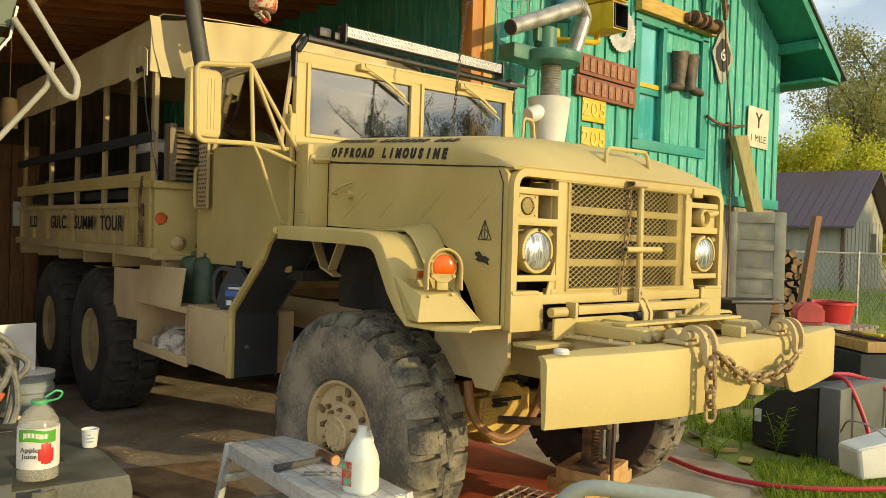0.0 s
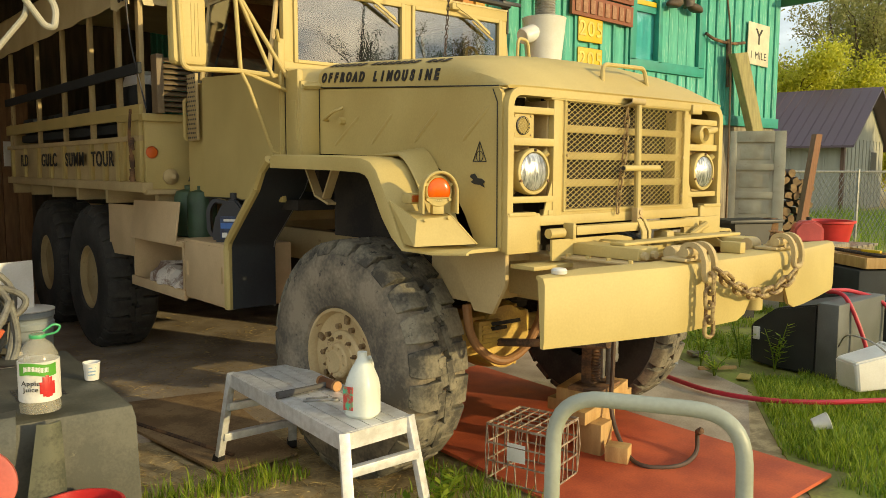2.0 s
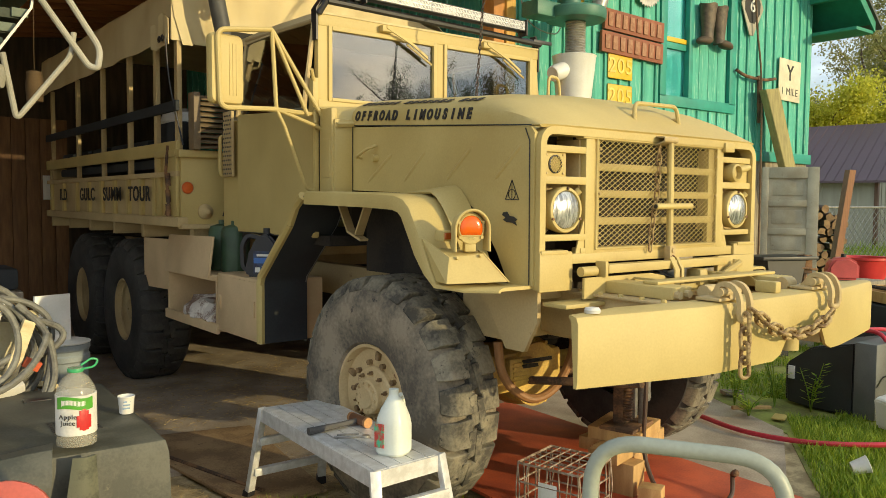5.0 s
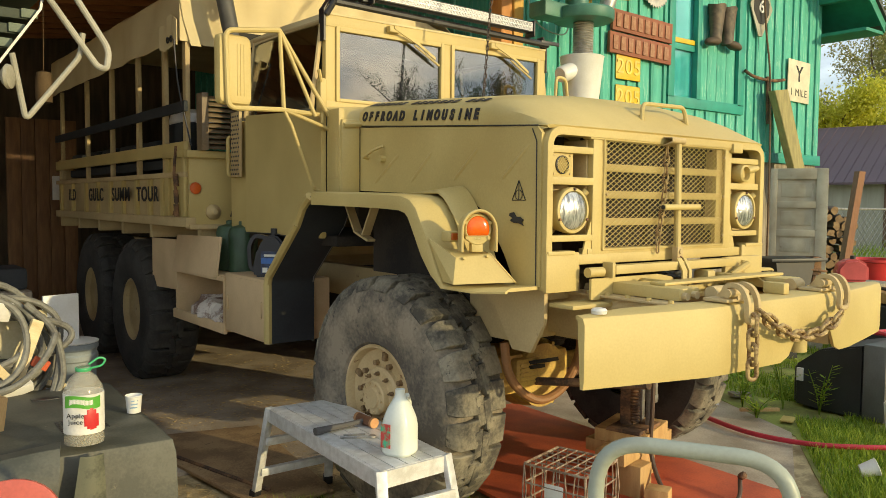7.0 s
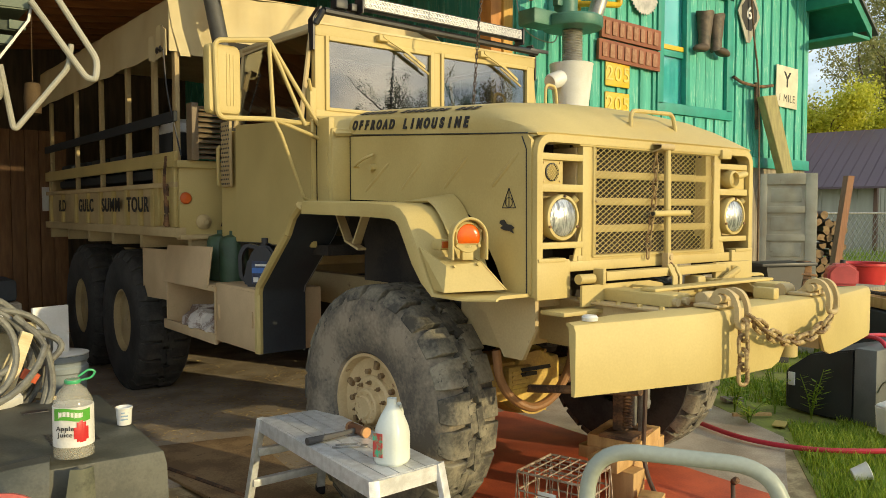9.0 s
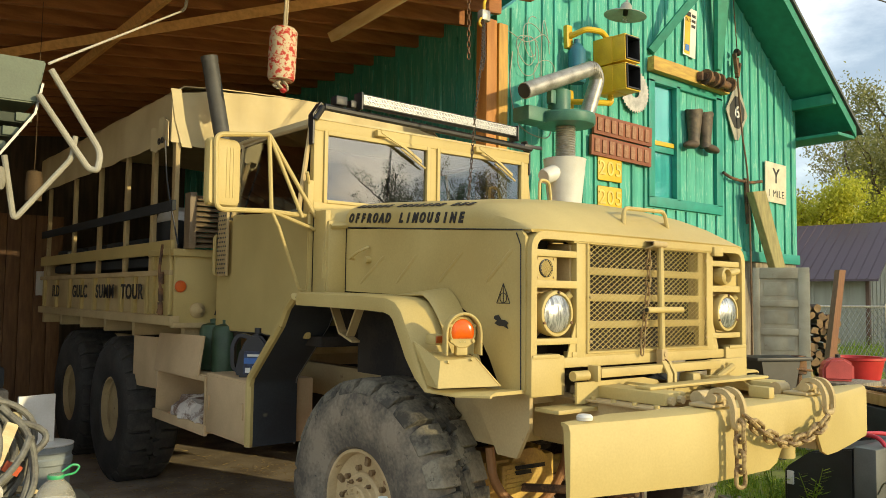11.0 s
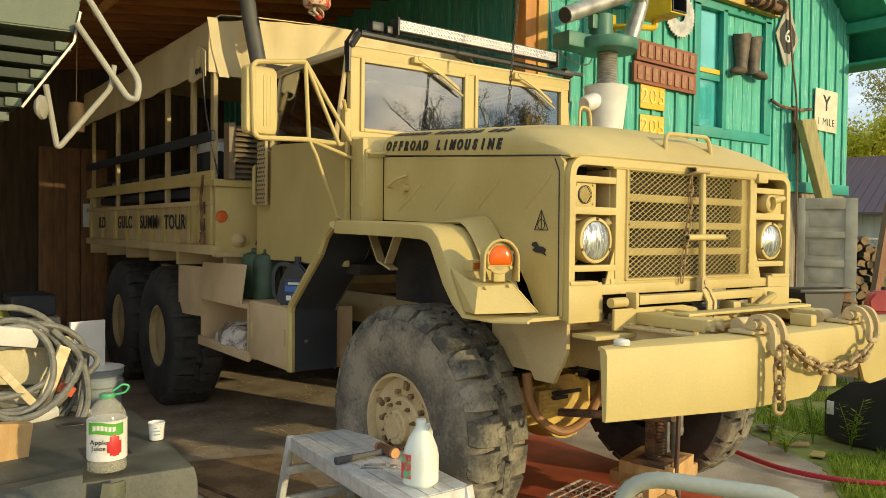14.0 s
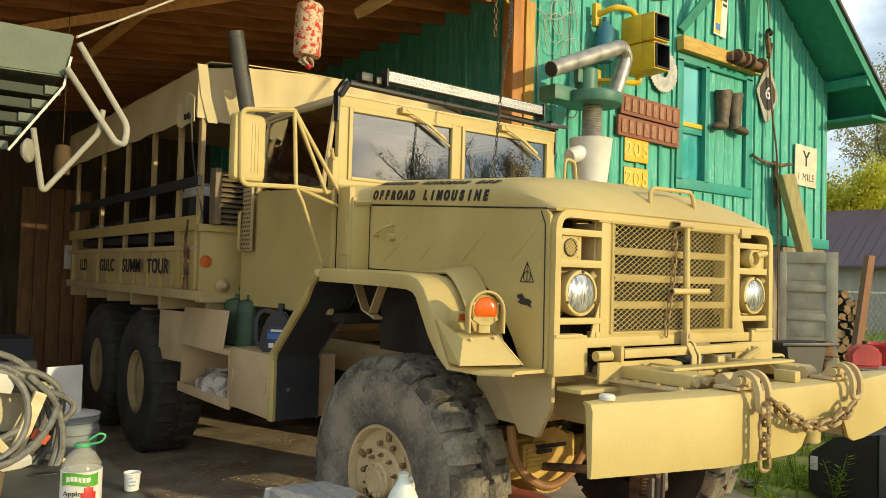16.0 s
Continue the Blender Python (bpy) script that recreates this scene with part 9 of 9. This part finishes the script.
def weed(x, y, h, seed):
    rng = random.Random(seed)
    bm = B()
    for s in range(5):
        a = rng.random() * 6.28
        top = Vector((x + 0.10 * math.cos(a), y + 0.10 * math.sin(a), h * (0.6 + 0.5 * rng.random())))
        tube(bm, curve([(x, y, -0.02), (x + 0.03 * math.cos(a), y + 0.03 * math.sin(a), h * 0.4), top], 3), [0.004] * 6 + [0.002], 4)
        for k in range(14):
            t = 0.25 + 0.75 * k / 14
            p = Vector((x, y, 0)).lerp(top, t)
            b = rng.random() * 6.28
            d = Vector((math.cos(b), math.sin(b), 0.35)) * (0.045 + 0.035 * rng.random())
            n = d.cross(Vector((0, 0, 1))).normalized() * 0.012
            v = [bm.verts.new(q) for q in (p, p + d * 0.5 + n, p + d, p + d * 0.5 - n)]
            bm.faces.new(v)
    return solo("weed", bm, GRASS, "leafy green weed growing by the slab", "weed", "weeds", smooth=False)


for k, (x, y, h) in enumerate(((2.35, 0.12, 0.35), (2.55, -0.10, 0.42), (2.2, 0.35, 0.3), (2.62, -0.35, 0.36), (2.5, 0.2, 0.5), (-0.95, -0.62, 0.16), (-1.15, -0.75, 0.18), (0.95, 0.2, 0.3), (1.0, 0.45, 0.28), (2.1, -0.15, 0.22))):
    weed(x, y, h, k)
# straw and chips
rng = np.random.default_rng(9)
vs, fs = [], []
for i in range(20000):
    x, y = -2.6 + 3.8 * rng.random(), -0.9 + 6.4 * rng.random()
    if -0.6 < x < 0.9 and y < 1.2 or y > 1.0 and rng.random() < (0.35 if x > -1.5 and 2.0 < y < 3.6 else 0.82):
        continue
    a, L = rng.random() * 6.283, 0.006 + 0.020 * rng.random()
    d, n = Vector((math.cos(a), math.sin(a), 0)) * L, Vector((-math.sin(a), math.cos(a), 0)) * 0.0022
    p = Vector((x, y, 0.006 if y > 1.0 else -0.014))
    k = len(vs)
    vs += [p - d - n, p + d - n, p + d + n, p - d + n, p + Vector((0, 0, 0.0022))]
    fs += [(k, k + 1, k + 4), (k + 1, k + 2, k + 4), (k + 2, k + 3, k + 4), (k + 3, k, k + 4)]
me = bpy.data.meshes.new("straw")
me.from_pydata([tuple(v) for v in vs], [], fs)
me.materials.append(island_mat("straw chips", (0.26, 0.17, 0.075), (0.66, 0.48, 0.20), 0.8, 0.0))
tagged(new("straw", me), "scattered straw and wood chips on the ground", "straw", kind="stuff")

# chain-link fence
fence = thing("fence", "galvanised chain-link fence with a top rail", "fence")
F0_, F1_ = Vector((10.6, 4.2, 0)), Vector((30.0, 1.4, 0))
for k in range(7):
    bm = B()
    p = F0_.lerp(F1_, k / 6)
    tube(bm, [p, p + Vector((0, 0, 1.55))], 0.035, 8)
    part("post", bm, STEEL, fence)
bm = B()
tube(bm, [F0_ + Vector((0, 0, 1.5)), F1_ + Vector((0, 0, 1.5))], 0.022, 6)
part("top_rail", bm, STEEL, fence)
bm = B()
fd = (F1_ - F0_)
L = fd.length
fd.normalize()
for k in range(int(L / 0.16) + 10):
    for s in (1, -1):
        x0_ = 0.16 * k - (0.0 if s < 0 else 1.5)
        a, b = (x0_, 0.03), (x0_ + 1.45 * 1.0, 1.48)
        if s < 0:
            a, b = (a[0], b[1]), (b[0], a[1])
        ta = max(0, -a[0]) / 1.45
        tb = 1 - max(0, b[0] - L) / 1.45
        if ta < tb:
            pa, pb = [(a[0] + 1.45 * t, a[1] + (b[1] - a[1]) * t) for t in (ta, tb)]
            tube(bm, [F0_ + fd * pa[0] + Vector((0, 0, pa[1])), F0_ + fd * pb[0] + Vector((0, 0, pb[1]))], 0.006, 3)
part("chain_link_mesh", bm, STEEL, fence, "wire mesh")

# neighbour's house
HOUSE_M = Matrix.Translation((25.6, 9.21, 0)) @ pose(0, 0, 0, 0, 0, -79.5) @ Matrix.Diagonal((1.18, 1.18, 1.07, 1))
house = thing("house", "low pale house with a purple-brown metal roof", "house", m=HOUSE_M)
CREAM = mat("cream siding", (0.40, 0.39, 0.31), 0.8, dark=(0.32, 0.31, 0.24), scale=1.5, stretch=(4, 4, 0.5))
bm = B()
span(bm, (-9.0, 0.0, 0.0), (0.0, 6.0, 2.45), 0.01)
extrude(bm, [(0.0, 0.0, 2.45), (0.0, 6.0, 2.45), (0.0, 3.0, 4.25)], (-9.0, 0, 0))
part("wall", bm, CREAM, house)
for k in range(18):
    bm = B()
    span(bm, (-9.0 + 0.5 * k, -0.02, 0.05), (-8.94 + 0.5 * k, 0.0, 2.4), 0.003)
    part("siding_batten", bm, CREAM, house)
for k in range(11):
    bm = B()
    span(bm, (0.0, 0.3 + 0.5 * k, 0.05), (0.02, 0.36 + 0.5 * k, 2.5), 0.003)
    part("siding_batten", bm, CREAM, house)
bm = B()
for s in (0, 1):
    y0_, y1_ = (-0.5, 3.0) if s == 0 else (6.5, 3.0)
    z0_, z1_ = 2.15, 4.3
    extrude(bm, [(0.45, y0_, z0_), (0.45, y1_, z1_), (0.45, y1_, z1_ + 0.07), (0.45, y0_, z0_ + 0.07)], (-9.9, 0, 0))
    for k in range(34):
        x = 0.44 - 0.29 * k
        tube(bm, [(x, y0_, z0_ + 0.075), (x, y1_, z1_ + 0.075)], 0.02, 5)
pieces("roof", "roof_rib", bm, mat("purple brown metal roof", (0.115, 0.075, 0.085), 0.5, dark=(0.09, 0.058, 0.065), scale=1.0, bump=0.05), house, "ribbed purple-brown metal roof")
for x, y, w_, z0_, h_ in ((0.03, 3.75, 1.0, 1.25, 0.9),):
    bm = B()
    span(bm, (0.0, y, z0_), (0.05, y + w_, z0_ + h_), 0.01)
    wf = part("window", bm, WHITE, house)
    bm = B()
    span(bm, (0.045, y + 0.07, z0_ + 0.07), (0.056, y + w_ - 0.07, z0_ + h_ - 0.07))
    part("pane", bm, BLACK, wf)

bm = B()
span(bm, (0.0, -0.04, 0.0), (0.10, 0.16, 2.35), 0.01)
part("corner_board", bm, mat("brown corner board", (0.16, 0.09, 0.055), 0.7), house, "brown corner board")


# ---- trees ----
LEAF_Y = island_mat("young yellow-green leaves", (0.40, 0.43, 0.03), (0.72, 0.68, 0.09), 0.6, 0.5)
LEAF_G = island_mat("grey-green leaves", (0.20, 0.22, 0.06), (0.42, 0.40, 0.15), 0.6, 0.45)
LEAF_D = island_mat("dark leaves", (0.08, 0.09, 0.035), (0.16, 0.16, 0.07), 0.6, 0.25)


def tree(x, y, h, spread, leaf, count, seed, bare=0.0, label="tall tree with sparse spring leaves", size=0.16):
    rng = random.Random(seed)
    tr = thing("tree", label, "tree", "trees behind the house", m=pose(x, y, 0))
    tips = []
    bm = B()

    def limb(p, d, L, r, depth):
        pts = [p]
        for k in range(4):
            d = (d + Vector((rng.uniform(-0.22, 0.22), rng.uniform(-0.22, 0.22), rng.uniform(-0.02, 0.16)))).normalized()
            pts.append(pts[-1] + d * L / 4)
        tube(bm, pts, [r * (1 - 0.14 * i) for i in range(5)], 6 if depth < 2 else 4)
        if depth >= 3:
            tips.extend(pts[1:])
            return
        for k in range(4 if depth else 6):
            q = pts[1 + (k % 4)]
            a = rng.uniform(0, 6.283)
            up = 0.5 if depth else 0.6
            nd = (d * 0.5 + Vector((math.cos(a) * spread, math.sin(a) * spread, up))).normalized()
            limb(q, nd, L * rng.uniform(0.5, 0.68), r * 0.5, depth + 1)

    limb(Vector((0, 0, -0.1)), Vector((0, 0, 1)), h * 0.5, h * 0.018, 0)
    part("trunk", bm, BARK, tr, "grey-brown trunk and limbs")
    nr = np.random.default_rng(seed)
    c = np.array([tuple(q) for q in tips])[nr.integers(0, len(tips), count)] + nr.normal(0, 1, (count, 3)) * (0.35, 0.35, 0.3)
    u = nr.normal(0, 1, (count, 3))
    u /= np.linalg.norm(u, axis=1)[:, None]
    v = np.cross(u, nr.normal(0, 1, (count, 3)))
    v /= np.linalg.norm(v, axis=1)[:, None]
    s = size * nr.uniform(0.5, 1.3, (count, 1))
    vs = np.stack([c - u * s, c + v * s * 0.5, c + u * s, c - v * s * 0.5], 1).reshape(-1, 3)
    fs = np.arange(count * 4).reshape(-1, 4)
    me = bpy.data.meshes.new("crown")
    me.from_pydata(vs.tolist(), [], fs.tolist())
    me.materials.append(leaf)
    cr = new("crown", me)
    cr.parent = tr
    return tr


for k, (x, y, h) in enumerate(((33, 17, 13), (38, 15, 14), (43, 13.5, 12), (36, 22, 16), (48, 12, 12), (30, 20, 12))):
    tree(x, y, h, 0.9, LEAF_G, 30000, 40 + k, size=0.085)
for k, (x, y, h) in enumerate(((31.5, 13.5, 7.6), (35.5, 12.2, 7.0), (39, 10.5, 7.4), (34, 15.5, 8.0))):
    tree(x, y, h, 1.3, LEAF_Y, 42000, 60 + k, label="bushy yellow-green willow behind the house", size=0.085)
# trees across the yard, mirrored in the windshield
for k, (x, y, h) in enumerate(((38, -62, 10), (41.5, -62, 12), (44, -61, 14), (47, -62, 17), (50, -62, 15.5), (53, -60, 18.5), (56, -62, 19), (60, -60, 18), (64, -61, 15))):
    tree(x, y, h, 0.9, LEAF_D, 7000, 80 + k, label="dark tree across the yard", size=0.11)
# unseen trees added towards the sun to shade the neighbour's house
for k, (x, y, h) in enumerate(((33, -13, 11), (36.5, -16, 11), (40, -19, 10.5), (44, -20, 10), (29, -12, 10), (25.5, -11, 9))):
    tree(x, y, h, 1.0, LEAF_D, 9000, 110 + k, label="unseen tree added to shade the neighbour's house", size=0.26)
bm = B()
tube(bm, sag((6.0, 3.0, 6.6), (20, -2.0, 6.0), 0.4), 0.012, 5)
solo("overhead_wire", bm, BLACK, "thin black overhead wire against the sky", "wire")
